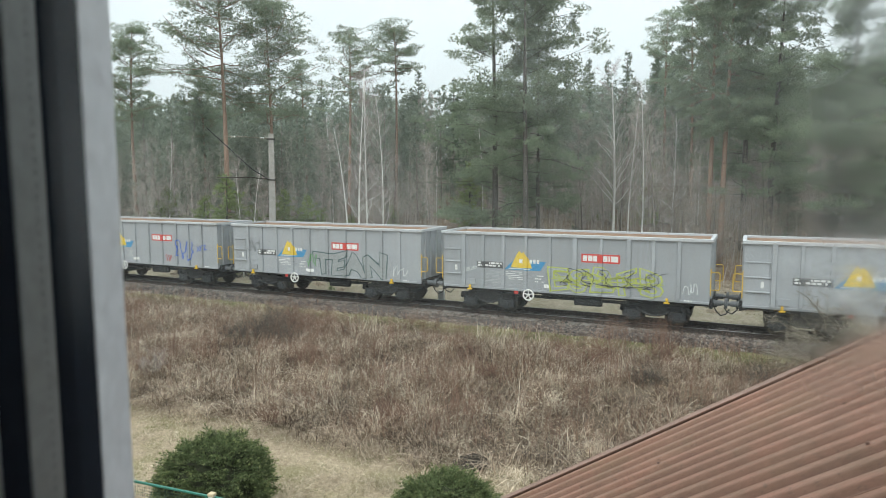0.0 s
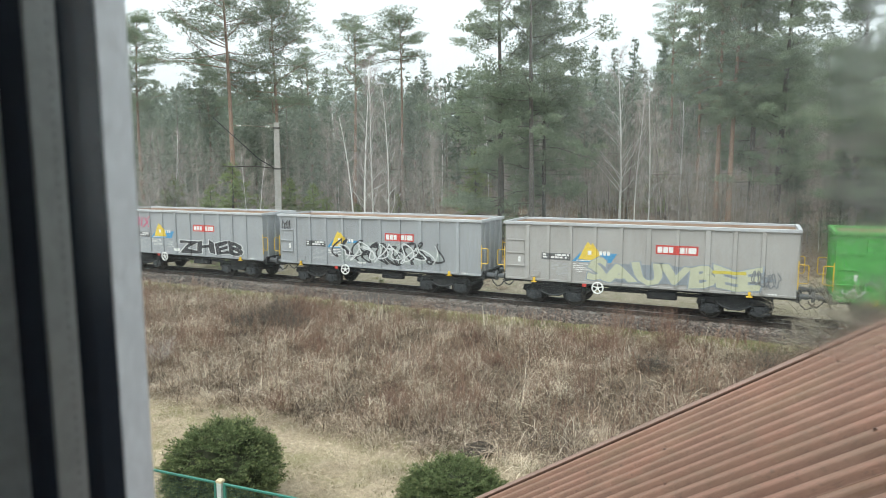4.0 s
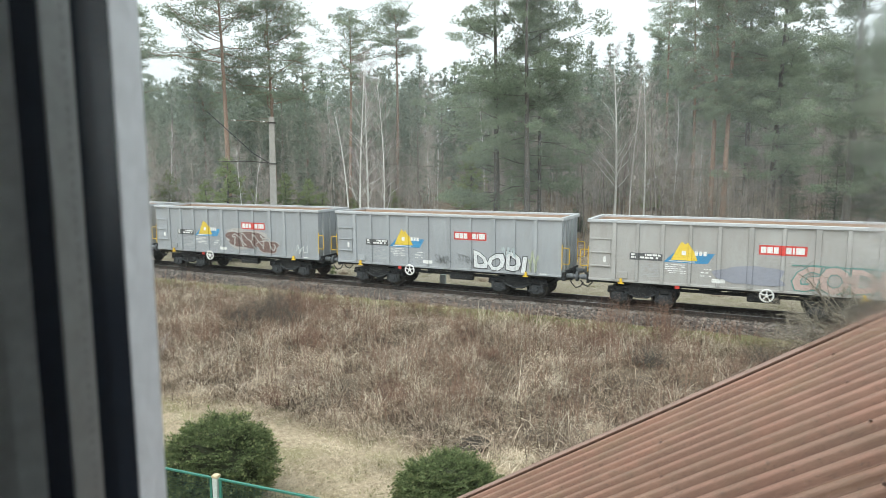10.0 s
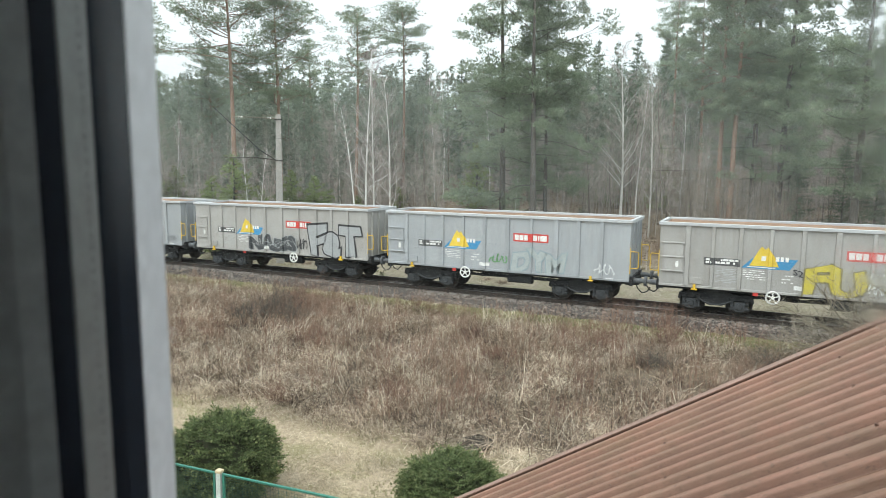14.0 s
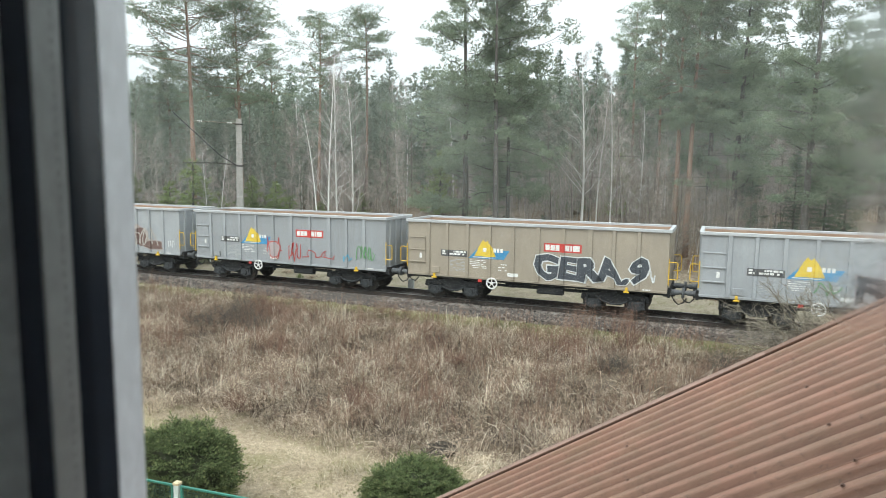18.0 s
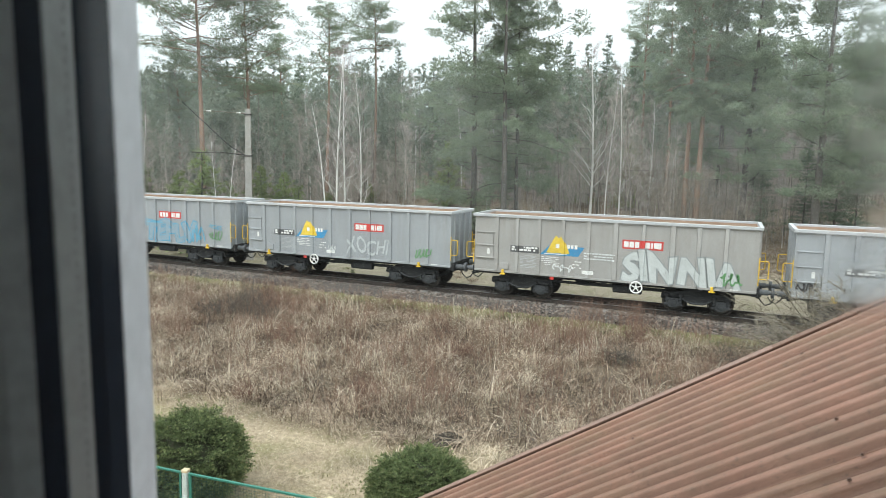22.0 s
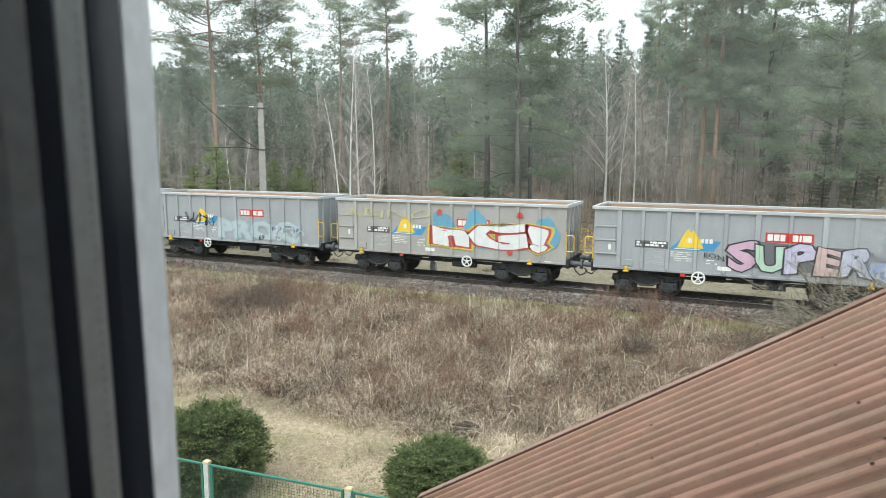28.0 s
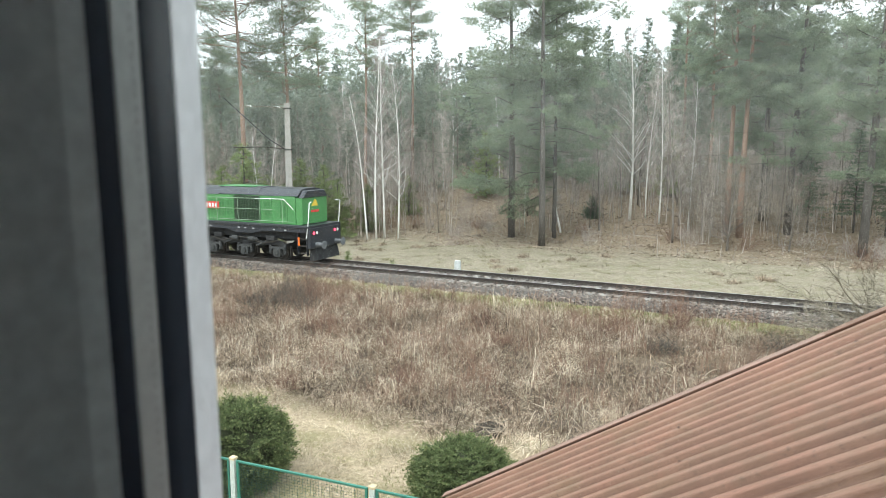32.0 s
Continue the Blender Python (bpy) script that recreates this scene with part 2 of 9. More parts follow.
M = {
    "grey": mat("wagon_grey_paint", (0.362, 0.382, 0.400), (0.308, 0.326, 0.344), 0.7, 0.55, 0.0, 0.05, 30, 0.10, ((0.22, 0.20, 0.18), 0.4)),
    "warm": mat("wagon_dusty_grey_paint", (0.40, 0.395, 0.38), (0.335, 0.325, 0.31), 0.7, 0.65, 0.0, 0.05, 30, 0.08, ((0.25, 0.21, 0.17), 0.45)),
    "tan": mat("wagon_tan_dusty_paint", (0.36, 0.31, 0.24), (0.30, 0.26, 0.21), 0.7, 0.7, 0.0, 0.05, 30, 0.06, ((0.20, 0.16, 0.12), 0.45)),
    "green": mat("wagon_green_paint", (0.065, 0.34, 0.055), (0.05, 0.28, 0.045), 0.7, 0.5, 0.0, 0.05, 30, 0.05, ((0.10, 0.14, 0.07), 0.4)),
    "rim": mat("wagon_rim_paint", (0.50, 0.52, 0.54), (0.41, 0.425, 0.44), 1.5, 0.6, 0.0, 0.05, 40, 0.06, ((0.30, 0.26, 0.22), 0.4)),
    "rust": mat("rusty_wagon_inside", (0.44, 0.31, 0.22), (0.32, 0.205, 0.135), 1.5, 0.85, 0.0, 0.2, 50, 0.1),
    "under": mat("underframe_dirt", (0.022, 0.023, 0.025), (0.05, 0.05, 0.05), 3.0, 0.9, 0.0, 0.25, 60, 0.15, None, 0.2),
    "rotten": mat("rotten_waste", (0.035, 0.03, 0.026), (0.075, 0.062, 0.05), 9.0, 0.95, 0.0, 0.8, 40, 0.1, None, 0.1),
    "cast": mat("dusty_cast_steel_box", (0.055, 0.059, 0.063), (0.03, 0.032, 0.034), 5.0, 0.8, 0.0, 0.2),
    "bufferpaint": mat("grey_buffer_paint", (0.15, 0.16, 0.17), (0.085, 0.09, 0.095), 4.0, 0.6, 0.0, 0.1),
    "steel": mat("worn_wheel_steel", (0.04, 0.037, 0.034), (0.07, 0.06, 0.052), 4.0, 0.7, 0.2, 0.1, 60),
    "yellow": mat("yellow_paint", (0.75, 0.48, 0.03), (0.62, 0.38, 0.03), 4.0, 0.5, 0.0, 0.05, 60, 0.08),
    "white": mat("white_paint", (0.80, 0.80, 0.78), (0.70, 0.70, 0.68), 4.0, 0.55, 0.0, 0.04, 60, 0.05),
    "red": mat("red_sign_paint", (0.62, 0.05, 0.04), (0.52, 0.05, 0.04), 2.0, 0.55, 0.0, 0.03, 50, 0.08),
    "blue": mat("blue_sign_paint", (0.05, 0.28, 0.52), (0.06, 0.24, 0.44), 2.0, 0.55, 0.0, 0.03, 50, 0.1),
    "signyellow": mat("yellow_sign_paint", (0.80, 0.58, 0.06), (0.68, 0.48, 0.06), 2.0, 0.55, 0.0, 0.03, 50, 0.1),
    "black": mat("black_paint", (0.02, 0.02, 0.022), (0.035, 0.035, 0.035), 3.0, 0.5, 0.0, 0.05, 50),
    "plate": mat("dark_data_plate", (0.075, 0.077, 0.08), (0.11, 0.11, 0.11), 5.0, 0.6, 0.0, 0.05, 50),
    "orange": mat("orange_reflector", (0.75, 0.16, 0.02), (0.6, 0.12, 0.02), 3.0, 0.4, 0.0, 0.02, 50),
    "loco": mat("locomotive_green_paint", (0.075, 0.265, 0.085), (0.06, 0.215, 0.07), 0.8, 0.4, 0.0, 0.03, 30, 0.02, ((0.06, 0.12, 0.05), 0.25)),
    "greenrail": mat("worn_green_rail_paint", (0.34, 0.46, 0.33), (0.22, 0.34, 0.22), 3.0, 0.6),
    "louvre": mat("dark_green_louvre", (0.035, 0.15, 0.04), (0.03, 0.12, 0.035), 3.0, 0.6),
    "intake": mat("dark_green_intake", (0.022, 0.055, 0.022), (0.014, 0.036, 0.015), 4.0, 0.6),
    "locodark": mat("locomotive_roof_paint", (0.018, 0.021, 0.028), (0.034, 0.038, 0.047), 1.2, 0.4, 0.0, 0.05, 30, 0.05),
    "rail": mat("rusty_rail", (0.075, 0.06, 0.05), (0.042, 0.037, 0.033), 5.0, 0.7, 0.3, 0.1, 60, 0.0),
    "railtop": mat("polished_rail_head", (0.34, 0.34, 0.34), (0.24, 0.23, 0.22), 6.0, 0.35, 0.9, 0.03, 60, 0.0),
    "concrete": mat("weathered_concrete", (0.36, 0.345, 0.32), (0.26, 0.245, 0.225), 4.0, 0.9, 0.0, 0.3, 60, 0.12),
    "stone": mat("ballast_stone", (0.115, 0.10, 0.088), (0.032, 0.028, 0.024), 16.0, 0.9, 0.0, 0.3, 50, 0.3),
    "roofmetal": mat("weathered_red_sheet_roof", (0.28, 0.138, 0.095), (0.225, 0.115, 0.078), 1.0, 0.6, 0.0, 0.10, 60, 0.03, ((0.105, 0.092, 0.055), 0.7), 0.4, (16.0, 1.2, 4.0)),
    "vergetrim": mat("faded_verge_paint", (0.27, 0.165, 0.13), (0.21, 0.135, 0.105), 6.0, 0.6, 0.0, 0.1, 60, 0.03, None, 0.4),
    "screw": mat("rusty_screw", (0.16, 0.085, 0.06), (0.10, 0.06, 0.045), 40, 0.6, 0.3),
    "pvc": mat("white_window_plastic", (0.70, 0.72, 0.76), (0.68, 0.70, 0.74), 10.0, 0.45, 0.0, 0.0, 300, 0.02),
    "gasket": mat("black_rubber_gasket", (0.007, 0.011, 0.018), (0.011, 0.016, 0.026), 20.0, 0.85, 0.0, 0.0, 300, 0.1, None, 0.1),
    "sash": mat("grey_window_sash", (0.70, 0.76, 0.76), (0.64, 0.70, 0.70), 10.0, 0.5, 0.0, 0.0, 300, 0.02),
    "pvcgrey": mat("grey_window_profile", (0.255, 0.268, 0.27), (0.235, 0.248, 0.25), 10.0, 0.5, 0.0, 0.0, 300, 0.02),
    "sleeper": mat("dirty_sleeper_concrete", (0.27, 0.255, 0.235), (0.15, 0.14, 0.125), 5.0, 0.9, 0.0, 0.3, 60, 0.2),
    "room": mat("room_paint", (0.78, 0.77, 0.75), (0.72, 0.71, 0.69), 2.0, 0.9, 0.0, 0.2, 60),
    "notch": mat("grey_notches", (0.21, 0.222, 0.225), (0.19, 0.20, 0.205), 20.0, 0.7),
    "plaster": mat("house_plaster", (0.55, 0.53, 0.49), (0.48, 0.46, 0.42), 2.0, 0.9, 0.0, 0.25, 90),
    "fencegreen": mat("green_fence_paint", (0.025, 0.16, 0.118), (0.02, 0.125, 0.095), 6.0, 0.5, 0.0, 0.05, 60, 0.05),
    "wire": mat("dark_green_wire", (0.035, 0.09, 0.075), (0.03, 0.07, 0.06), 8.0, 0.5, 0.2, 0.0),
    "fencepost": mat("pale_painted_post", (0.46, 0.52, 0.50), (0.36, 0.40, 0.38), 8.0, 0.7, 0.0, 0.15, 80, 0.1),
    "wood": mat("weathered_wood", (0.24, 0.18, 0.13), (0.17, 0.125, 0.09), 6.0, 0.85, 0.0, 0.3, 60, 0.1),
    "pinebark": mat("orange_pine_bark", (0.33, 0.22, 0.165), (0.22, 0.155, 0.12), 2.0, 0.9, 0.0, 0.5, 25, 0.15, None, 0.3, (1, 1, 0.4)),
    "darkbark": mat("dark_pine_bark", (0.16, 0.145, 0.13), (0.085, 0.077, 0.07), 2.0, 0.92, 0.0, 0.5, 25, 0.15, None, 0.3, (1, 1, 0.4)),
    "greystem": mat("grey_brown_stem_bark", (0.22, 0.195, 0.17), (0.15, 0.13, 0.115), 2.0, 0.92, 0.0, 0.4, 25, 0.15, None, 0.3, (1, 1, 0.4)),
    "birchbark": mat("white_birch_bark", (0.84, 0.83, 0.80), (0.70, 0.68, 0.65), 3.0, 0.8, 0.0, 0.2, 30, 0.08, None, 0.3, (1, 1, 3.0)),
    "twigs": leafy("bare_twigs", (0.33, 0.29, 0.26), (0.49, 0.435, 0.395), 0.85, 0.0, 0.25),
    "hazeltwigs": leafy("brown_hazel_twigs", (0.185, 0.16, 0.13), (0.30, 0.26, 0.215), 0.85, 0.0, 0.25),
    "redtwigs": leafy("reddish_weed_stalks", (0.125, 0.077, 0.057), (0.31, 0.195, 0.145), 0.85, 0.1, 0.3),
    "birchtwigs": leafy("purple_brown_birch_twigs", (0.29, 0.235, 0.225), (0.43, 0.36, 0.345), 0.85, 0.0, 0.2),
    "palebranch": leafy("lichen_grey_branches", (0.29, 0.26, 0.205), (0.14, 0.118, 0.09), 0.85, 0.0, 0.2),
    "pineneedle": leafy("pine_needles", (0.21, 0.268, 0.186), (0.34, 0.395, 0.275), 0.6, 0.5, 0.3),
    "farneedle": leafy("distant_conifer_needles", (0.19, 0.23, 0.18), (0.30, 0.335, 0.265), 0.7, 0.5, 0.3, 0.15),
    "sprucegreen": leafy("spruce_needles", (0.11, 0.16, 0.11), (0.165, 0.215, 0.14), 0.6, 0.4, 0.3),
    "bushgreen": leafy("clipped_spruce_needles", (0.075, 0.108, 0.045), (0.215, 0.255, 0.115), 0.5, 0.45, 0.6, 9.0),
    "bushcore": mat("bush_core_painted_shade", (0.035, 0.05, 0.024), (0.055, 0.05, 0.034), 20.0, 0.95, 0.0, 0.5, 60, 0.1, None, 0.1),
    "tipgreen": leafy("young_spruce_tips", (0.18, 0.22, 0.09), (0.30, 0.32, 0.15), 0.5, 0.4, 0.35, 6.0),
    "palebark": mat("pale_willow_bark", (0.34, 0.31, 0.25), (0.24, 0.21, 0.165), 3.0, 0.85, 0.0, 0.3, 30, 0.1),
    "younggreen": leafy("young_pine_needles", (0.19, 0.25, 0.105), (0.28, 0.33, 0.15), 0.6, 0.25, 0.3),
    "drygrass": leafy("dry_grass", (0.080, 0.053, 0.037), (0.61, 0.49, 0.375), 0.8, 0.3, 0.25),
    "browngrass": leafy("brown_grass", (0.037, 0.025, 0.017), (0.25, 0.175, 0.12), 0.85, 0.2, 0.3),
    "darktwigs": leafy("dark_bramble_twigs", (0.07, 0.063, 0.052), (0.17, 0.15, 0.122), 0.85, 0.0, 0.2),
    "strawgrass": leafy("pale_straw", (0.44, 0.36, 0.27), (0.74, 0.645, 0.51), 0.8, 0.3, 0.2),
    "stalks": leafy("grey_brown_stalks", (0.03, 0.024, 0.021), (0.30, 0.235, 0.19), 0.85, 0.1, 0.3),
    "lawnstraw": leafy("lawn_straw", (0.21, 0.165, 0.11), (0.62, 0.525, 0.40), 0.8, 0.3, 0.25),
    "vergegrass": leafy("grey_straw_grass", (0.20, 0.175, 0.13), (0.46, 0.415, 0.33), 0.8, 0.3, 0.3),
    "mossgrass": leafy("mossy_track_grass", (0.13, 0.145, 0.05), (0.29, 0.29, 0.13), 0.75, 0.3, 0.25),
    "greengrass": leafy("short_green_grass", (0.15, 0.15, 0.07), (0.31, 0.28, 0.165), 0.75, 0.3, 0.25),
    "litter": leafy("fallen_leaves", (0.17, 0.128, 0.093), (0.44, 0.355, 0.275), 0.85, 0.1, 0.25),
}


# ---------------------------------------------------------------- mesh tools
class Shape:
    """Collects faces and becomes one mesh."""

    def __init__(self):
        self.v, self.f = [], []

    def box(self, x0, x1, y0, y1, z0, z1, c=0.0):
        """A box, its upright and lengthwise edges cut by c."""
        if not c:
            b = len(self.v)
            self.v += [(x, y, z) for z in (z0, z1) for y in (y0, y1) for x in (x0, x1)]
            self.f += [tuple(b + i for i in q) for q in ((0, 2, 3, 1), (4, 5, 7, 6), (0, 1, 5, 4), (2, 6, 7, 3), (0, 4, 6, 2), (1, 3, 7, 5))]
            return self
        ring = [(y0 + c, z0), (y1 - c, z0), (y1, z0 + c), (y1, z1 - c), (y1 - c, z1), (y0 + c, z1), (y0, z1 - c), (y0, z0 + c)]
        return self.prism([(y, z) for y, z in ring], x0, x1, "x", c)

    def prism(self, ring, a, b, axis="x", c=0.0):
        """An outline extruded along an axis from a to b; c shrinks the two ends."""
        n = len(ring)
        cy = sum(p[0] for p in ring) / n
        cz = sum(p[1] for p in ring) / n
        put = {"x": lambda t, p: (t, p[0], p[1]), "y": lambda t, p: (p[0], t, p[1]), "z": lambda t, p: (p[0], p[1], t)}[axis]
        base = len(self.v)
        levels = [(a, 0), (b, 0)]
        if c:
            levels = [(a, 1), (a + c, 0), (b - c, 0), (b, 1)]
        for t, cut in levels:
            for p in ring:
                q = p
                if cut:
                    dy, dz = cy - p[0], cz - p[1]
                    ln = max(1e-6, math.hypot(dy, dz))
                    q = (p[0] + dy / ln * c, p[1] + dz / ln * c)
                self.v.append(put(t, q))
        for k in range(len(levels) - 1):
            for i in range(n):
                j = (i + 1) % n
                o = base + k * n
                self.f.append((o + i, o + j, o + n + j, o + n + i))
        self.f.append(tuple(base + i for i in reversed(range(n))))
        self.f.append(tuple(base + (len(levels) - 1) * n + i for i in range(n)))
        return self

    def cyl(self, p, q, r0, r1=None, n=10, caps=True):
        p, q = Vector(p), Vector(q)
        r1 = r0 if r1 is None else r1
        w = (q - p).normalized()
        a = w.orthogonal().normalized()
        b2 = w.cross(a)
        base = len(self.v)
        for c, r in ((p, r0), (q, r1)):
            for i in range(n):
                t = 2 * math.pi * i / n
                self.v.append(tuple(c + (a * math.cos(t) + b2 * math.sin(t)) * r))
        for i in range(n):
            j = (i + 1) % n
            self.f.append((base + i, base + j, base + n + j, base + n + i))
        if caps:
            self.f.append(tuple(base + i for i in reversed(range(n))))
            self.f.append(tuple(base + n + i for i in range(n)))
        return self

    def tube(self, pts, r, n=6, r_end=None):
        """A bent rod through the points, in one skin."""
        pts = [Vector(p) for p in pts]
        base = len(self.v)
        m = len(pts)
        ref = None
        for k, p in enumerate(pts):
            d = (pts[min(k + 1, m - 1)] - pts[max(k - 1, 0)])
            d = d.normalized() if d.length > 1e-9 else Vector((0, 0, 1))
            if ref is None:
                ref = d.orthogonal().normalized()
            a = (ref - d * ref.dot(d))
            a = a.normalized() if a.length > 1e-6 else d.orthogonal().normalized()
            ref = a
            b2 = d.cross(a)
            rr = r if r_end is None else r + (r_end - r) * k / max(1, m - 1)
            for i in range(n):
                t = 2 * math.pi * i / n
                self.v.append(tuple(p + (a * math.cos(t) + b2 * math.sin(t)) * rr))
        for k in range(m - 1):
            for i in range(n):
                j = (i + 1) % n
                o = base + k * n
                self.f.append((o + i, o + j, o + n + j, o + n + i))
        self.f.append(tuple(base + i for i in reversed(range(n))))
        self.f.append(tuple(base + (m - 1) * n + i for i in range(n)))
        return self

    def lathe(self, prof, n=16, axis="y"):
        """A profile of (radius, along) turned about an axis."""
        base = len(self.v)
        for r, h in prof:
            for i in range(n):
                t = 2 * math.pi * i / n
                a, b2 = r * math.cos(t), r * math.sin(t)
                self.v.append({"x": (h, a, b2), "y": (a, h, b2), "z": (a, b2, h)}[axis])
        for k in range(len(prof) - 1):
            for i in range(n):
                j = (i + 1) % n
                o = base + k * n
                self.f.append((o + i, o + j, o + n + j, o + n + i))
        self.f.append(tuple(base + i for i in reversed(range(n))))
        self.f.append(tuple(base + (len(prof) - 1) * n + i for i in range(n)))
        return self

    def move(self, m, start=0):
        self.v[start:] = [tuple(m @ Vector(p)) for p in self.v[start:]]
        return self

    def mesh(self, name, material, smooth=False):
        me = bpy.data.meshes.new(name)
        me.from_pydata(self.v, [], self.f)
        me.materials.append(material)
        me.validate()
        bm = bmesh.new()
        bm.from_mesh(me)
        bmesh.ops.recalc_face_normals(bm, faces=bm.faces)
        bm.to_mesh(me)
        bm.free()
        if smooth:
            me.shade_smooth()
        return me


def part(name, shape, material, parent, label="", at=None, smooth=False):
    """One mesh object under a thing or a part."""
    me = shape if isinstance(shape, bpy.types.Mesh) else shape.mesh(name, material, smooth)
    ob = new(name, me)
    ob.parent = parent
    if at is not None:
        ob.matrix_basis = at
    return tagged(ob, label)


def thing(name, label, category, at=None, group="", kind=""):
    ob = new(name)
    ob.empty_display_size = 0.2
    if at is not None:
        ob.matrix_basis = at
    return tagged(ob, label, category, group, kind)


def solid(name, shape, material, label, category, at=None, group="", kind="", smooth=False):
    me = shape if isinstance(shape, bpy.types.Mesh) else shape.mesh(name, material, smooth)
    ob = new(name, me)
    if at is not None:
        ob.matrix_basis = at
    return tagged(ob, label, category, group, kind)


def soup(name, verts, faces, material, smooth=False):
    """A mesh of many small faces from arrays; faces all have the same number of corners."""
    verts, faces = np.asarray(verts, dtype=np.float32), np.asarray(faces, dtype=np.int32)
    me = bpy.data.meshes.new(name)
    k = faces.shape[1]
    me.vertices.add(len(verts))
    me.vertices.foreach_set("co", verts.ravel())
    me.loops.add(faces.size)
    me.loops.foreach_set("vertex_index", faces.ravel())
    me.polygons.add(len(faces))
    me.polygons.foreach_set("loop_start", np.arange(0, faces.size, k, dtype=np.int32))
    me.update(calc_edges=True)
    me.materials.append(material)
    if smooth:
        me.shade_smooth()
    return me

# ---------------------------------------------------------------- ground
def ground_height(x, y):
    """Lawn by the house, a rough bank up to the line, a verge and the wood's floor beyond it."""
    rel = np.stack([x - FOOT.x, y - FOOT.y], -1)
    off = rel[..., 0] * N.x + rel[..., 1] * N.y
    s = rel[..., 0] * U.x + rel[..., 1] * U.y
    z = np.interp(off, [-400, -160, -60, -45, -32, -24, -18, -14, -6, -4.2, -3.0, 0, 1.7, 2.3, 3.4, 6, 10, 14, 20, 60],
                  [22.0, 11.0, 3.3, 2.6, 1.6, 0.6, -0.35, -0.6, -0.62, -0.72, -0.66, -0.7, -0.62, -0.42, -0.42, -0.50, -0.72, -0.95, -1.0, -1.0])
    bump = 0.10 * np.sin(x * 0.9 + 1.3 * np.sin(y * 0.5)) * np.sin(y * 0.8 + 0.7) + 0.05 * np.sin(2.3 * x + 1.1 * y) * np.sin(1.9 * y - 0.6 * x)
    z = z + 1.25 * np.exp(-((x - 2.4) ** 2 + (y - 64.0) ** 2) / 60.0)
    rough = np.clip((np.abs(off) - 4.0) / 2.0, 0, 1) * np.where(off > 13, 0.35, 1.0)
    return z + bump * rough


def make_ground():
    far = np.array([100, 130, 180, 260, 400, 700, 1200, 2500.0])
    xs = np.concatenate([-far[::-1], np.arange(-70, 70.1, 0.7), far])
    ys = np.concatenate([-far[::-1], np.arange(-60, 0, 6.0), np.arange(0, 95.1, 0.7), far + 10])
    gx, gy = np.meshgrid(xs, ys, indexing="xy")
    gz = ground_height(gx, gy)
    v = np.stack([gx, gy, gz], -1).reshape(-1, 3)
    w = len(xs)
    i = np.arange((len(ys) - 1) * w).reshape(len(ys) - 1, w)[:, :-1].ravel()
    f = np.stack([i, i + 1, i + w + 1, i + w], -1)
    m = bpy.data.materials.new("meadow_and_wood_floor")
    m.use_nodes = True
    nt = m.node_tree
    b = nt.nodes["Principled BSDF"]
    b.inputs["Roughness"].default_value = 0.95
    b.inputs["Specular IOR Level"].default_value = 0.2
    tc = nt.nodes.new("ShaderNodeTexCoord")

    def noise(scale, detail, lo, hi):
        n = nt.nodes.new("ShaderNodeTexNoise")
        n.inputs["Scale"].default_value, n.inputs["Detail"].default_value, n.inputs["Roughness"].default_value = scale, detail, 0.65
        nt.links.new(tc.outputs["Object"], n.inputs["Vector"])
        r = nt.nodes.new("ShaderNodeMapRange")
        r.inputs[1].default_value, r.inputs[2].default_value = lo, hi
        nt.links.new(n.outputs["Fac"], r.inputs[0])
        return n.outputs["Fac"], r.outputs[0]

    def mix(fac, a, c):
        x = nt.nodes.new("ShaderNodeMix")
        x.data_type = "RGBA"
        for sock, val in ((0, fac), (6, a), (7, c)):
            if isinstance(val, tuple):
                x.inputs[sock].default_value = (*val, 1)
            else:
                nt.links.new(val, x.inputs[sock])
        return x.outputs[2]

    # distance from the track, to the house positive
    dot = nt.nodes.new("ShaderNodeVectorMath")
    dot.operation = "DOT_PRODUCT"
    dot.inputs[1].default_value = tuple(N)
    nt.links.new(tc.outputs["Object"], dot.inputs[0])
    base_off = FOOT.dot(N)
    _, wobble = noise(0.35, 4, 0.2, 0.8)
    add = nt.nodes.new("ShaderNodeMath")
    add.operation = "MULTIPLY_ADD"
    add.inputs[1].default_value = 1.6
    nt.links.new(wobble, add.inputs[0])
    nt.links.new(dot.outputs["Value"], add.inputs[2])

    def zone(lo, hi):
        r = nt.nodes.new("ShaderNodeMapRange")
        r.inputs[1].default_value, r.inputs[2].default_value = lo + base_off + 0.8, hi + base_off + 0.8
        nt.links.new(add.outputs[0], r.inputs[0])
        return r.outputs[0]

    _, coarse = noise(0.45, 5, 0.35, 0.65)
    fine_raw, fine = noise(9.0, 6, 0.3, 0.7)
    _, patch = noise(1.3, 6, 0.42, 0.62)
    wood = mix(fine, (0.11, 0.085, 0.06), (0.31, 0.24, 0.17))
    verge = mix(patch, mix(fine, (0.15, 0.125, 0.09), (0.34, 0.30, 0.235)), mix(fine, (0.12, 0.11, 0.068), (0.27, 0.245, 0.17)))
    meadow = mix(coarse, mix(fine, (0.055, 0.042, 0.03), (0.16, 0.12, 0.085)), mix(fine, (0.085, 0.065, 0.045), (0.23, 0.18, 0.125)))
    moss = mix(fine, (0.11, 0.115, 0.045), (0.22, 0.205, 0.10))
    lawn = mix(patch, mix(fine, (0.20, 0.155, 0.105), (0.44, 0.355, 0.25)), mix(fine, (0.15, 0.13, 0.07), (0.31, 0.265, 0.16)))
    col = mix(zone(-18, -12), wood, verge)
    col = mix(zone(1.5, 2.0), col, moss)
    col = mix(zone(3.7, 5.0), col, meadow)
    col = mix(zone(14.4, 16.4), col, lawn)
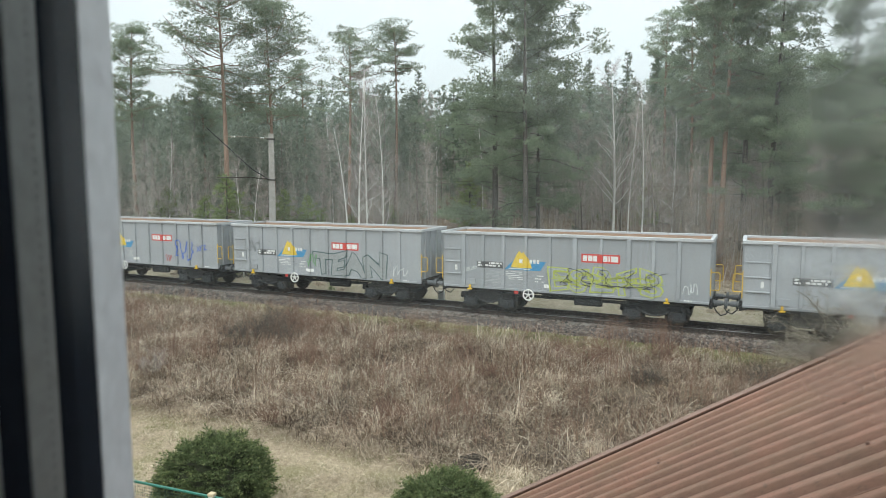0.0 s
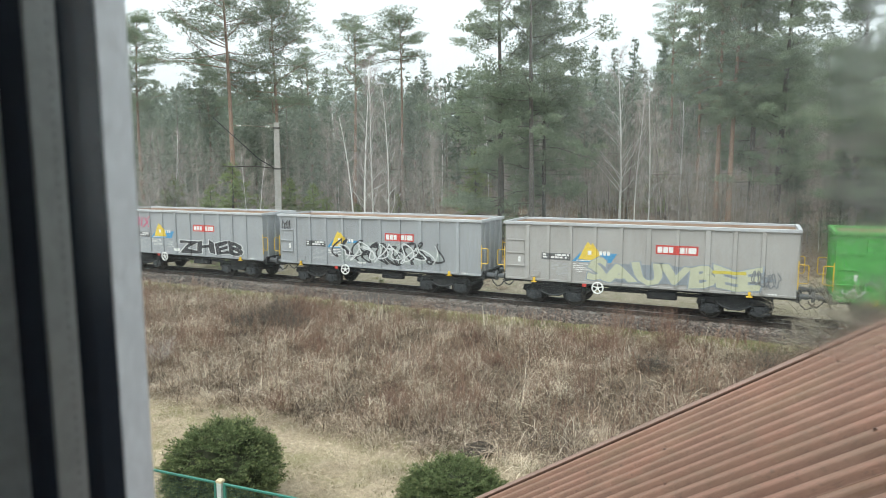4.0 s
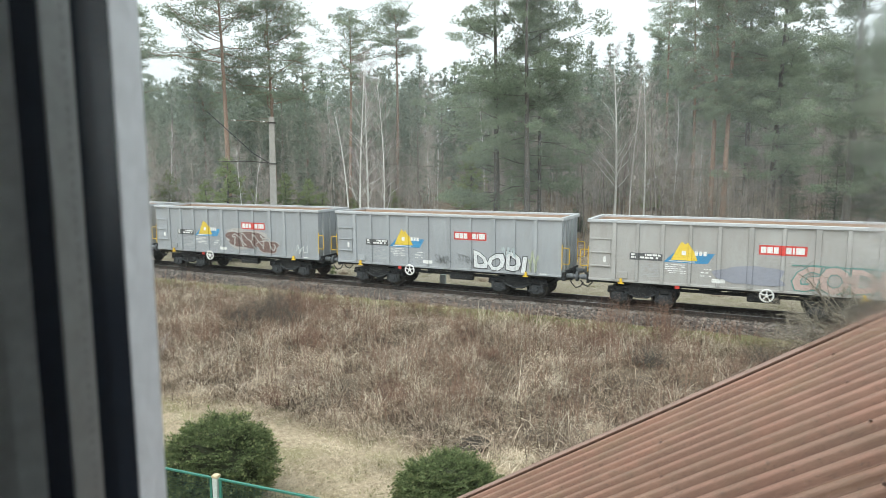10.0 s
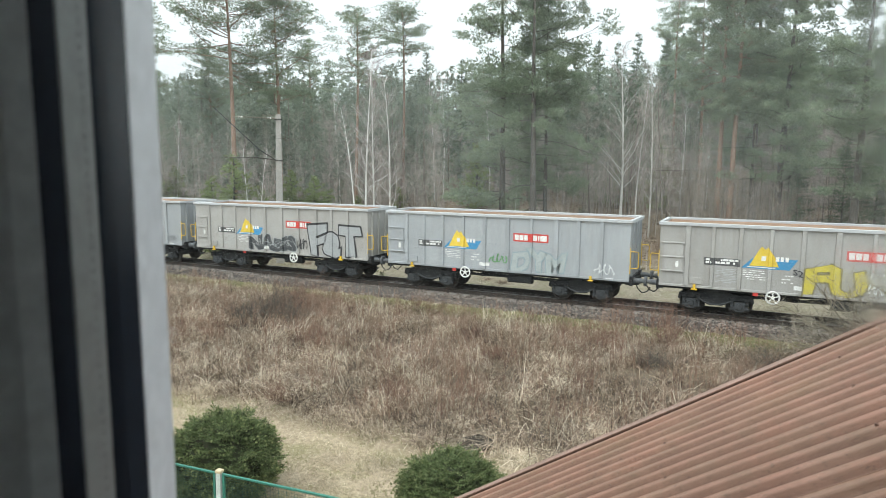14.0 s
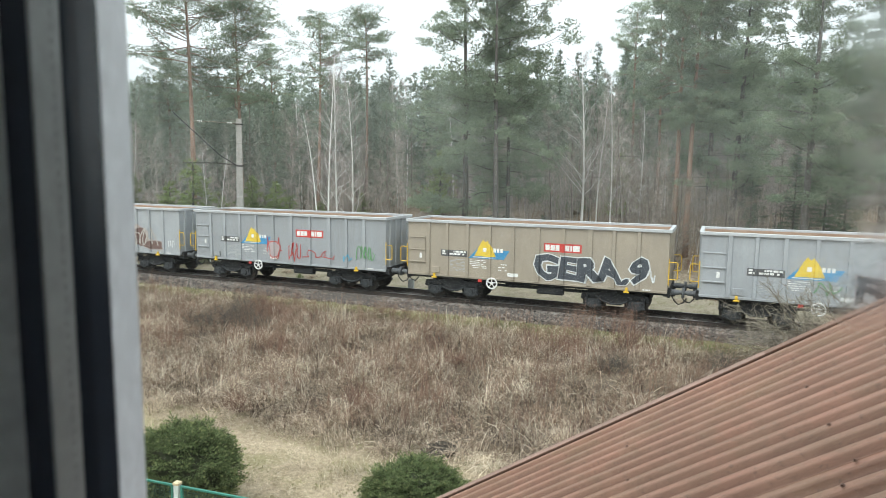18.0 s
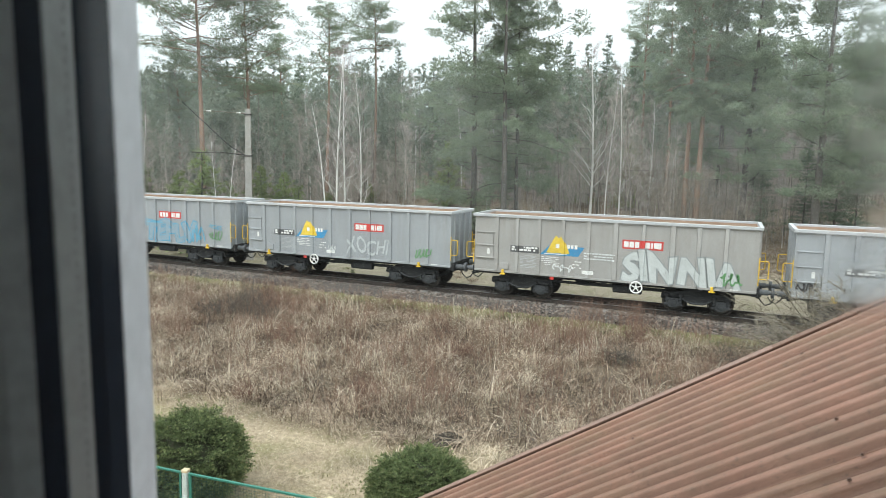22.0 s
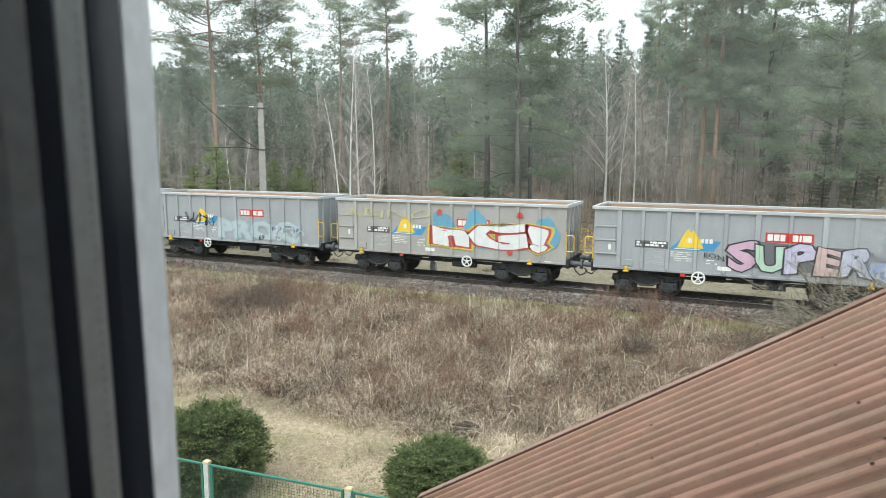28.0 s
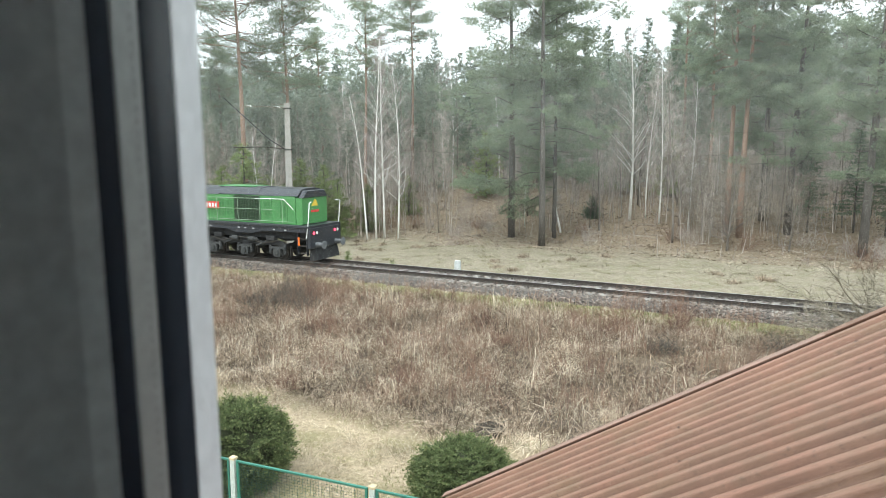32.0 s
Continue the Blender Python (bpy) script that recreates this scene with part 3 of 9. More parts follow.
    nt.links.new(col, b.inputs["Base Color"])
    bp = nt.nodes.new("ShaderNodeBump")
    bp.inputs["Strength"].default_value, bp.inputs["Distance"].default_value = 0.6, 0.06
    nt.links.new(fine_raw, bp.inputs["Height"])
    nt.links.new(bp.outputs[0], b.inputs["Normal"])
    me = soup("ground", v, f, m, smooth=True)
    tagged(new("ground", me), "rough meadow bank with dry grass and wood floor", "ground", kind="structure")


make_ground()


def make_forest_track():
    """A worn sandy track that climbs from the verge into the wood."""
    rng = np.random.default_rng(41)
    n, k = 70, 9
    y = np.linspace(45.5, 78.0, n)
    mid = np.interp(y, [43, 50, 62, 78], [-0.6, 0.5, 2.1, 3.6])
    half = np.interp(y, [43, 50, 62, 78], [1.7, 1.2, 0.95, 1.0])
    u = np.linspace(-1, 1, k)
    gx = mid[:, None] + u[None] * (half * (1 + rng.normal(0, 0.10, n)))[:, None]
    gy = y[:, None] + 0 * gx + rng.normal(0, 0.05, gx.shape)
    rut = 0.05 * np.exp(-((np.abs(u) - 0.5) / 0.16) ** 2)
    gz = ground_height(gx, gy) + 0.04 - rut[None] - 0.14 * (np.abs(u)[None] > 0.95) - 0.12 * np.clip((47.5 - y) / 2.0, 0, 1)[:, None] + rng.normal(0, 0.012, gx.shape)
    i = (np.arange(n - 1)[:, None] * k + np.arange(k - 1)[None]).ravel()
    m = mat("sandy_leaf_strewn_track", (0.235, 0.185, 0.14), (0.125, 0.098, 0.075), 1.4, 0.95, 0.0, 0.6, 14, 0.0)
    me = soup("forest_track", np.stack([gx, gy, gz], -1).reshape(-1, 3), np.stack([i, i + 1, i + k + 1, i + k], -1), m, smooth=True)
    tagged(new("forest_track", me), "sandy leaf-strewn track climbing into the wood", "path", kind="structure")


make_forest_track()


# ---------------------------------------------------------------- railway track
S0, S1 = -90.0, 75.0


def track_matrix():
    return Matrix.Translation(FOOT) @ Matrix.Rotation(radians(TRACK_TURN), 4, "Z")


def make_track():
    # ballast bed: a trapezoid with a rough top, then loose stones on it
    rng = np.random.default_rng(4)
    xs = np.arange(S0 - 500, S1 + 500, 3.0)
    prof = [(-2.35, -0.52), (-1.75, -0.26), (-1.2, -0.215), (0, -0.235), (1.2, -0.215), (1.75, -0.26), (2.75, -0.72)]
    v, f = [], []
    for k, x in enumerate(xs):
        for y, z in prof:
            v.append((x, y + rng.normal(0, 0.05), z + rng.normal(0, 0.015)))
    n = len(prof)
    for k in range(len(xs) - 1):
        for j in range(n - 1):
            f.append((k * n + j, k * n + j + 1, (k + 1) * n + j + 1, (k + 1) * n + j))
    bed = tagged(new("ballast_bed", soup("ballast_bed", v, f, M["stone"])), "grey-brown crushed stone bed under the rails", "ballast", kind="structure")
    bed.matrix_basis = track_matrix()
    # stones
    count = 46000
    x = rng.uniform(-56, 34, count)
    y = np.where(rng.uniform(0, 1, count) < 0.68, -rng.uniform(0.7, 2.7, count), rng.uniform(-0.7, 2.4, count))
    z = np.interp(np.abs(y), [0, 1.2, 1.75, 2.75, 3.0], [-0.235, -0.215, -0.26, -0.62, -0.62])
    r = rng.uniform(0.026, 0.062, count)
    octa = np.array([(1, 0, 0), (-1, 0, 0), (0, 1, 0), (0, -1, 0), (0, 0, 1), (0, 0, -1)], float)
    tri = np.array([(0, 2, 4), (2, 1, 4), (1, 3, 4), (3, 0, 4), (2, 0, 5), (1, 2, 5), (3, 1, 5), (0, 3, 5)])
    jit = rng.normal(0, 0.35, (count, 6, 3))
    vv = (octa[None] + jit) * r[:, None, None] * np.array([1.2, 1.0, 0.8]) + np.stack([x, y, z], -1)[:, None]
    ff = tri[None] + 6 * np.arange(count)[:, None, None]
    loose = leafy("loose_ballast_stones", (0.028, 0.024, 0.021), (0.335, 0.288, 0.255), 0.9, 0.0, 0.35, 2.5)
    ob = tagged(new("ballast_stones", soup("ballast_stones", vv.reshape(-1, 3), ff.reshape(-1, 3), loose)), "loose grey and brown crushed stones along the track", "ballast", kind="stuff")
    ob.matrix_basis = track_matrix()
    # rails: foot, web and head
    for name, y in (("rail_near", -0.7525), ("rail_far", 0.7525)):
        sh = Shape().prism([(y - 0.075, -0.172), (y + 0.075, -0.172), (y + 0.075, -0.16), (y + 0.012, -0.14), (y + 0.012, -0.045), (y + 0.036, -0.03), (y + 0.036, -0.008),
                            (y - 0.036, -0.008), (y - 0.036, -0.03), (y - 0.012, -0.045), (y - 0.012, -0.14), (y - 0.075, -0.16)], S0 - 400, S1 + 400, "x")
        rail = solid(name, sh, M["rail"], "rusty steel rail with a bright worn head", "rail", track_matrix(), kind="structure")
        top = Shape().prism([(y - 0.035, -0.006), (y + 0.035, -0.006), (y + 0.030, 0.0), (y - 0.030, 0.0)], S0 - 400, S1 + 400, "x")
        part("running_surface", top, M["railtop"], rail, "bright worn running surface")
    # sleepers: tapered concrete, with rail clips
    sh = Shape()
    sh.prism([(-1.3, -0.40), (1.3, -0.40), (1.3, -0.19), (1.24, -0.175), (0.45, -0.175), (0.3, -0.21), (-0.3, -0.21), (-0.45, -0.175), (-1.24, -0.175), (-1.3, -0.19)], -0.13, 0.13, "x", 0.02)
    sleeper = sh.mesh("sleeper", M["sleeper"])
    cl = Shape()
    for y in (-0.7525, 0.7525):
        for sgn in (-1, 1):
            cl.box(-0.05, 0.05, y + sgn * 0.11 - 0.035, y + sgn * 0.11 + 0.035, -0.178, -0.13, 0.008)
    clip = cl.mesh("rail_fastening", M["rail"])
    x, k = -66.0, 0
    while x < 46:
        m = track_matrix() @ pose(x + random.uniform(-0.02, 0.02), random.uniform(-0.03, 0.03), random.uniform(-0.035, -0.01), 0, 0, random.uniform(-1, 1))
        ob = tagged(new("sleeper", sleeper), "weathered concrete sleeper bedded in stones", "sleeper", "sleepers of the track")
        ob.matrix_basis = m
        tagged(part("rail_fastening", clip, None, ob), kind="stuff")
        x += 0.62


make_track()

# ---------------------------------------------------------------- the house with the window
def clear_glass():
    """Thin window glass: it lets light straight through and mirrors a little at a slant."""
    m = bpy.data.materials.new("window_glass")
    m.use_nodes = True
    nt = m.node_tree
    nt.nodes.remove(nt.nodes["Principled BSDF"])
    straight = nt.nodes.new("ShaderNodeBsdfTransparent")
    straight.inputs[0].default_value = (0.985, 0.992, 0.99, 1)
    gloss = nt.nodes.new("ShaderNodeBsdfGlossy")
    gloss.inputs["Roughness"].default_value = 0.02
    fresnel = nt.nodes.new("ShaderNodeFresnel")
    fresnel.inputs["IOR"].default_value = 1.12
    mix = nt.nodes.new("ShaderNodeMixShader")
    nt.links.new(fresnel.outputs[0], mix.inputs[0])
    nt.links.new(straight.outputs[0], mix.inputs[1])
    nt.links.new(gloss.outputs[0], mix.inputs[2])
    nt.links.new(mix.outputs[0], nt.nodes["Material Output"].inputs[0])
    return m


def smeared_glass():
    """Glass with a dusty film that catches the daylight, thickened higher up to paint in haze over the wood, and a
    greasy wiped smear that blurs what lies behind it.
    """
    m = clear_glass()
    m.name = "smeared_window_glass"
    nt = m.node_tree
    base = nt.nodes["Material Output"].inputs[0].links[0].from_socket
    tc = nt.nodes.new("ShaderNodeTexCoord")
    xyz = nt.nodes.new("ShaderNodeSeparateXYZ")
    nt.links.new(tc.outputs["Object"], xyz.inputs[0])

    def ramp(source, lo, hi, a=0.0, b=1.0):
        r = nt.nodes.new("ShaderNodeMapRange")
        r.interpolation_type = "SMOOTHSTEP"
        for i, v in enumerate((lo, hi, a, b)):
            r.inputs[i + 1].default_value = v
        nt.links.new(source, r.inputs[0])
        return r.outputs[0]

    def calc(op, a, b):
        n = nt.nodes.new("ShaderNodeMath")
        n.operation, n.use_clamp = op, op == "ADD"
        for i, v in enumerate((a, b)):
            if isinstance(v, float):
                n.inputs[i].default_value = v
            else:
                nt.links.new(v, n.inputs[i])
        return n.outputs[0]

    def cloud(scale, turn, lo, hi):
        mp = nt.nodes.new("ShaderNodeMapping")
        mp.inputs["Scale"].default_value, mp.inputs["Rotation"].default_value = scale, (0, turn, 0)
        nt.links.new(tc.outputs["Object"], mp.inputs[0])
        n = nt.nodes.new("ShaderNodeTexNoise")
        n.inputs["Scale"].default_value, n.inputs["Detail"].default_value = 1.0, 3
        nt.links.new(mp.outputs[0], n.inputs["Vector"])
        return ramp(n.outputs["Fac"], lo, hi)

    x, z = xyz.outputs["X"], xyz.outputs["Z"]
    wiped = calc("MULTIPLY", ramp(x, *SMEAR_X), ramp(z, H - 0.042, H - 0.024))
    streak = calc("MULTIPLY", wiped, cloud((55, 1, 190), 0.5, 0.30, 0.60))
    # the upper film is added as painted haze over the distant wood
    high = calc("MULTIPLY", ramp(z, H - 0.026, H + 0.006), cloud((32, 1, 40), 0.3, 0.15, 0.75))
    film = calc("ADD", calc("ADD", calc("MULTIPLY", high, HAZE_HIGH), calc("MULTIPLY", streak, FILM_SMEAR)), FILM)
    veil = nt.nodes.new("ShaderNodeBsdfTranslucent")
    veil.inputs[0].default_value = (0.86, 0.90, 0.90, 1)
    grease = nt.nodes.new("ShaderNodeBsdfRefraction")
    grease.inputs["IOR"].default_value = 1.015
    grease.inputs["Roughness"].default_value = 0.65
    first, second = nt.nodes.new("ShaderNodeMixShader"), nt.nodes.new("ShaderNodeMixShader")
    nt.links.new(calc("MULTIPLY", streak, 0.6), first.inputs[0])
    nt.links.new(base, first.inputs[1])
    nt.links.new(grease.outputs[0], first.inputs[2])
    nt.links.new(film, second.inputs[0])
    nt.links.new(first.outputs[0], second.inputs[1])
    nt.links.new(veil.outputs[0], second.inputs[2])
    nt.links.new(second.outputs[0], nt.nodes["Material Output"].inputs[0])
    return m


SMEAR_X = (0.063, 0.096)
FILM, HAZE_HIGH, FILM_SMEAR = 0.002, 0.060, 0.014


def make_house():
    w = Shape()
    # outer wall with the window opening, 0.14 m thick
    w.box(-3.0, -0.22, 0.06, 0.2, -1.2, H + 1.1)
    w.box(1.0, 3.6, 0.06, 0.2, -1.2, H + 1.1)
    w.box(-0.22, 1.0, 0.06, 0.2, -1.2, H - 0.75)
    w.box(-0.22, 1.0, 0.06, 0.2, H + 0.65, H + 1.1)
    solid("wall_north", w, M["plaster"], "plastered house wall with a window opening", "wall", kind="structure")
    for name, b in (("wall_south", (-3.0, 3.6, -4.2, -4.06)), ("wall_west", (-3.0, -2.86, -4.06, 0.06)), ("wall_east", (3.46, 3.6, -4.06, 0.06))):
        solid(name, Shape().box(*b, -1.2, H + 1.1), M["room"], "plastered house wall", "wall", kind="structure")
    solid("floor", Shape().box(-2.86, 3.46, -4.06, 0.06, H - 1.75, H - 1.6), M["wood"], "plain wooden room floor", "floor", kind="structure")
    solid("ceiling", Shape().box(-3.0, 3.6, -4.2, 0.2, H + 1.1, H + 1.3), M["plaster"], "plain plastered ceiling", "ceiling", kind="structure")
    win = thing("window_1", "closed white plastic window with smeared double glazing and black rubber seals", "window", kind="structure")
    z0, z1 = H - 0.75, H + 0.65
    # the jamb faces the opening: strips and seals follow each other towards the room
    def strip_of(name, y0, y1, x, m, label=""):
        c = 0.0003
        return part(name, Shape().prism([(x - 0.012, y0), (x - c, y0), (x, y0 + c), (x, y1 - c), (x - c, y1), (x - 0.012, y1)], z0, z1, "z"), M[m], win, label)

    strip_of("outer_strip", 0.1299, 0.1430, -0.0620, "pvc")
    strip_of("rubber_seal", 0.1163, 0.1299, -0.0621, "gasket", "black rubber seal")
    strip = strip_of("spacer_bar", 0.1068, 0.1163, -0.0620, "pvcgrey", "grey perforated glazing spacer")
    strip_of("inner_seal", 0.0993, 0.1068, -0.0621, "gasket", "black rubber seal")
    part("sash_stile", Shape().prism([(-0.0620, 0.0993), (-0.0640, 0.0955), (-0.078, 0.076), (-0.12, 0.060), (-0.22, 0.055), (-0.22, 0.0993)], z0, z1, "z"), M["sash"], win)
    part("jamb_core", Shape().box(-0.22, -0.076, 0.1, 0.1425, z0, z1, 0.004), M["pvc"], win)
    dots = Shape()
    for k in range(int((z1 - z0) / 0.0021)):
        z = z0 + 0.003 + k * 0.0021
        dots.box(-0.0621, -0.06195, 0.1129, 0.1134, z, z + 0.0009)
    tagged(part("perforation", dots, M["notch"], strip, "row of fine punched holes"), kind="stuff")
    for name, y0, m in (("inner_pane", 0.1028, clear_glass()), ("outer_pane", 0.1180, smeared_glass())):
        ob = part(name, Shape().box(-0.070, 0.934, y0, y0 + 0.004, z0 + 0.035, z1 - 0.07), m, win, "smeared outer glass pane" if name == "outer_pane" else "clear inner glass pane")
        ob.visible_shadow = False
    part("right_stile", Shape().box(0.93, 1.0, 0.1, 0.175, z0, z1, 0.005), M["pvc"], win)
    part("head", Shape().box(-0.0606, 0.93, 0.1, 0.175, z1 - 0.07, z1, 0.005), M["pvc"], win)
    part("sill", Shape().box(-0.0606, 0.93, 0.07, 0.26, z0, z0 + 0.035, 0.008), M["pvc"], win)


make_house()

# ---------------------------------------------------------------- red sheet roof of the annex
ROOF_DOWN = Vector((-0.7525, 0.3703, -0.5446))
ROOF_ACROSS = Vector((0.4415, 0.8973, 0))
ROOF_UP = Vector((-0.4887, 0.2405, 0.8387))
ROOF = Matrix.Translation(Vector((0, 0, H)) - ROOF_UP * 0.577) @ Matrix((ROOF_ACROSS, ROOF_DOWN, ROOF_UP)).transposed().to_4x4()
PITCH, WAVE, CREST = 0.0704, 0.0095, 2.268


def rib_shade_and_stains():
    """Shade between the ribs is painted into the colour, grimy dark valleys against washed, faded crests; lichen and
    specks lie over it.
    """
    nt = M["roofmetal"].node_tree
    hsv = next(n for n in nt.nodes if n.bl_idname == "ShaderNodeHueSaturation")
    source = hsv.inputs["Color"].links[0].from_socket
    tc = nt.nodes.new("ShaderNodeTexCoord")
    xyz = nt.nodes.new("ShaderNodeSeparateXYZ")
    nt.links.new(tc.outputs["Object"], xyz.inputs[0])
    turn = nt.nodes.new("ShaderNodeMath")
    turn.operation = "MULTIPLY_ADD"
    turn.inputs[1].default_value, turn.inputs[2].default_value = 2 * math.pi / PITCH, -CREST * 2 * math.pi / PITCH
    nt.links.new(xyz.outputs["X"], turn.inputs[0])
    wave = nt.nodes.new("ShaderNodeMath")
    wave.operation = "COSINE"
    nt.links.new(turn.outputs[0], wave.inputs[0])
    blotch = nt.nodes.new("ShaderNodeTexNoise")
    blotch.inputs["Scale"].default_value, blotch.inputs["Detail"].default_value = 5.0, 8
    nt.links.new(tc.outputs["Object"], blotch.inputs["Vector"])
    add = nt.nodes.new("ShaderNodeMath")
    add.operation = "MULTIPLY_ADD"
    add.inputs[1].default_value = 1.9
    nt.links.new(blotch.outputs["Fac"], add.inputs[0])
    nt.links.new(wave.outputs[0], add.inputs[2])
    # dark follows the wave: painted rib shade, its edge broken up by noise
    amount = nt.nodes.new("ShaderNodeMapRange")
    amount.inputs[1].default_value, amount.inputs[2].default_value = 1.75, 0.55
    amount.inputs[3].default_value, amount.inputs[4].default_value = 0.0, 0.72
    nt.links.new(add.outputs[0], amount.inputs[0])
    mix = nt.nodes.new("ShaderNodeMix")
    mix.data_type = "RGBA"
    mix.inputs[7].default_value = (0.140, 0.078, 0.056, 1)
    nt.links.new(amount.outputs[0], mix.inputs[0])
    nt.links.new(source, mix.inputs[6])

    def spots(scale, lo, hi, share, colour, below):
        n = nt.nodes.new("ShaderNodeTexNoise")
        n.inputs["Scale"].default_value, n.inputs["Detail"].default_value = scale, 5
        nt.links.new(tc.outputs["Object"], n.inputs["Vector"])
        r = nt.nodes.new("ShaderNodeMapRange")
        r.inputs[1].default_value, r.inputs[2].default_value, r.inputs[4].default_value = lo, hi, share
        nt.links.new(n.outputs["Fac"], r.inputs[0])
        x = nt.nodes.new("ShaderNodeMix")
        x.data_type = "RGBA"
        x.inputs[7].default_value = (*colour, 1)
        nt.links.new(r.outputs[0], x.inputs[0])
        nt.links.new(below, x.inputs[6])
        return x.outputs[2]

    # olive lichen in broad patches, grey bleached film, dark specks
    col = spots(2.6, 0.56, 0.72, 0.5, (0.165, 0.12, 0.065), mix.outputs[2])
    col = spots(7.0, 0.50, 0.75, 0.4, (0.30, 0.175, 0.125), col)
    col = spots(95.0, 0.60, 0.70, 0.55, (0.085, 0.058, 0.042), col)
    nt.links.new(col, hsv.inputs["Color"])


rib_shade_and_stains()


def sheet(a0, a1, b0, b1, lift, sag=0.0):
    """A corrugated steel sheet, waves running down the slope."""
    na = int((a1 - a0) / (PITCH / 18)) + 1
    nb = 10
    a = np.linspace(a0, a1, na)
    b = np.linspace(b0, b1, nb)
    ga, gb = np.meshgrid(a, b, indexing="ij")
    z = WAVE * np.tanh(4.5 * np.cos(2 * np.pi * (ga - CREST) / PITCH) - 0.4) - WAVE + lift + sag * np.sin((gb - b0) * 1.7 + ga * 3)
    top = np.stack([ga, gb, z], -1).reshape(-1, 3)
    low = top - np.array([0, 0, 0.003])
    i = (np.arange(na - 1)[:, None] * nb + np.arange(nb - 1)[None]).ravel()
    quads = np.stack([i, i + nb, i + nb + 1, i + 1], -1)
    m = na * nb
    sides = []
    for k in range(na - 1):
        for e in (0, nb - 1):
            p, q = k * nb + e, (k + 1) * nb + e
            sides.append((p, q, q + m, p + m))
    for k in range(nb - 1):
        for e in (0, (na - 1) * nb):
            p, q = e + k, e + k + 1
            sides.append((p, q, q + m, p + m))
    return soup("roof_sheet", np.concatenate([top, low]), np.concatenate([quads, quads[:, ::-1] + m, np.array(sides)]), M["roofmetal"], smooth=True)


EAVE, RIDGE = 1.76, -1.25


def make_roof():
    roof = thing("annex_roof", "weathered red corrugated steel roof with rusty screws", "roof", ROOF)
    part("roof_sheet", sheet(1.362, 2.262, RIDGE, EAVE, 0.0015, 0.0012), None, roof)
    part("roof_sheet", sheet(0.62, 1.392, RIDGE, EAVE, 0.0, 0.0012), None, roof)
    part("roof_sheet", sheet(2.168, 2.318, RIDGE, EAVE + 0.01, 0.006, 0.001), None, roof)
    verge = Shape().prism([(2.296, 0.010), (2.330, 0.012), (2.338, 0.009), (2.340, -0.03), (2.336, -0.03), (2.334, 0.005), (2.329, 0.008), (2.296, 0.006)], 0.18, EAVE + 0.015, "y")
    part("verge_trim", verge, M["vergetrim"], roof, "faded grey-red steel verge strip")
    verge = Shape().prism([(2.298, 0.0095), (2.328, 0.0115), (2.336, 0.008), (2.338, -0.03), (2.334, -0.03), (2.332, 0.004), (2.327, 0.0075), (2.298, 0.0055)], RIDGE, 0.24, "y")
    part("verge_trim", verge, M["roofmetal"], roof, "folded red steel verge strip")
    # screws with washers on the crests
    sc = Shape().lathe([(0.0046, 0.0), (0.0046, 0.0012), (0.003, 0.0014), (0.0028, 0.0036), (0.0018, 0.0042)], 8, "z").mesh("roof_screw", M["screw"])
    rng = random.Random(3)
    for b in (1.62, 1.20, 0.62, 0.10, -0.35, -0.9):
        for k in range(-1, 23):
            a = CREST + (0.035 if k < 0 else -PITCH * k)
            if k % 4 == (2 if b in (1.62, 0.10) else 0) or k in (-1, 13):
                part("roof_screw", sc, None, roof, "", pose(a + rng.uniform(-0.006, 0.006), b + rng.uniform(-0.03, 0.03), 0.020 if k < 0 else 0.010 if k < 2 else 0.004, rng.uniform(-8, 8), rng.uniform(-8, 8)))
    # walls of the annex below
    body = Shape().prism([(-0.9, 5.9), (1.0, 4.707), (1.0, -1.2), (-0.9, -1.2)], 0.95, 2.2, "x")
    turn = Matrix.Rotation(math.atan2(ROOF_ACROSS.y, ROOF_ACROSS.x), 4, "Z")
    solid("wall_annex", body, M["plaster"], "plastered annex wall below the red roof", "wall", turn, kind="structure")


make_roof()


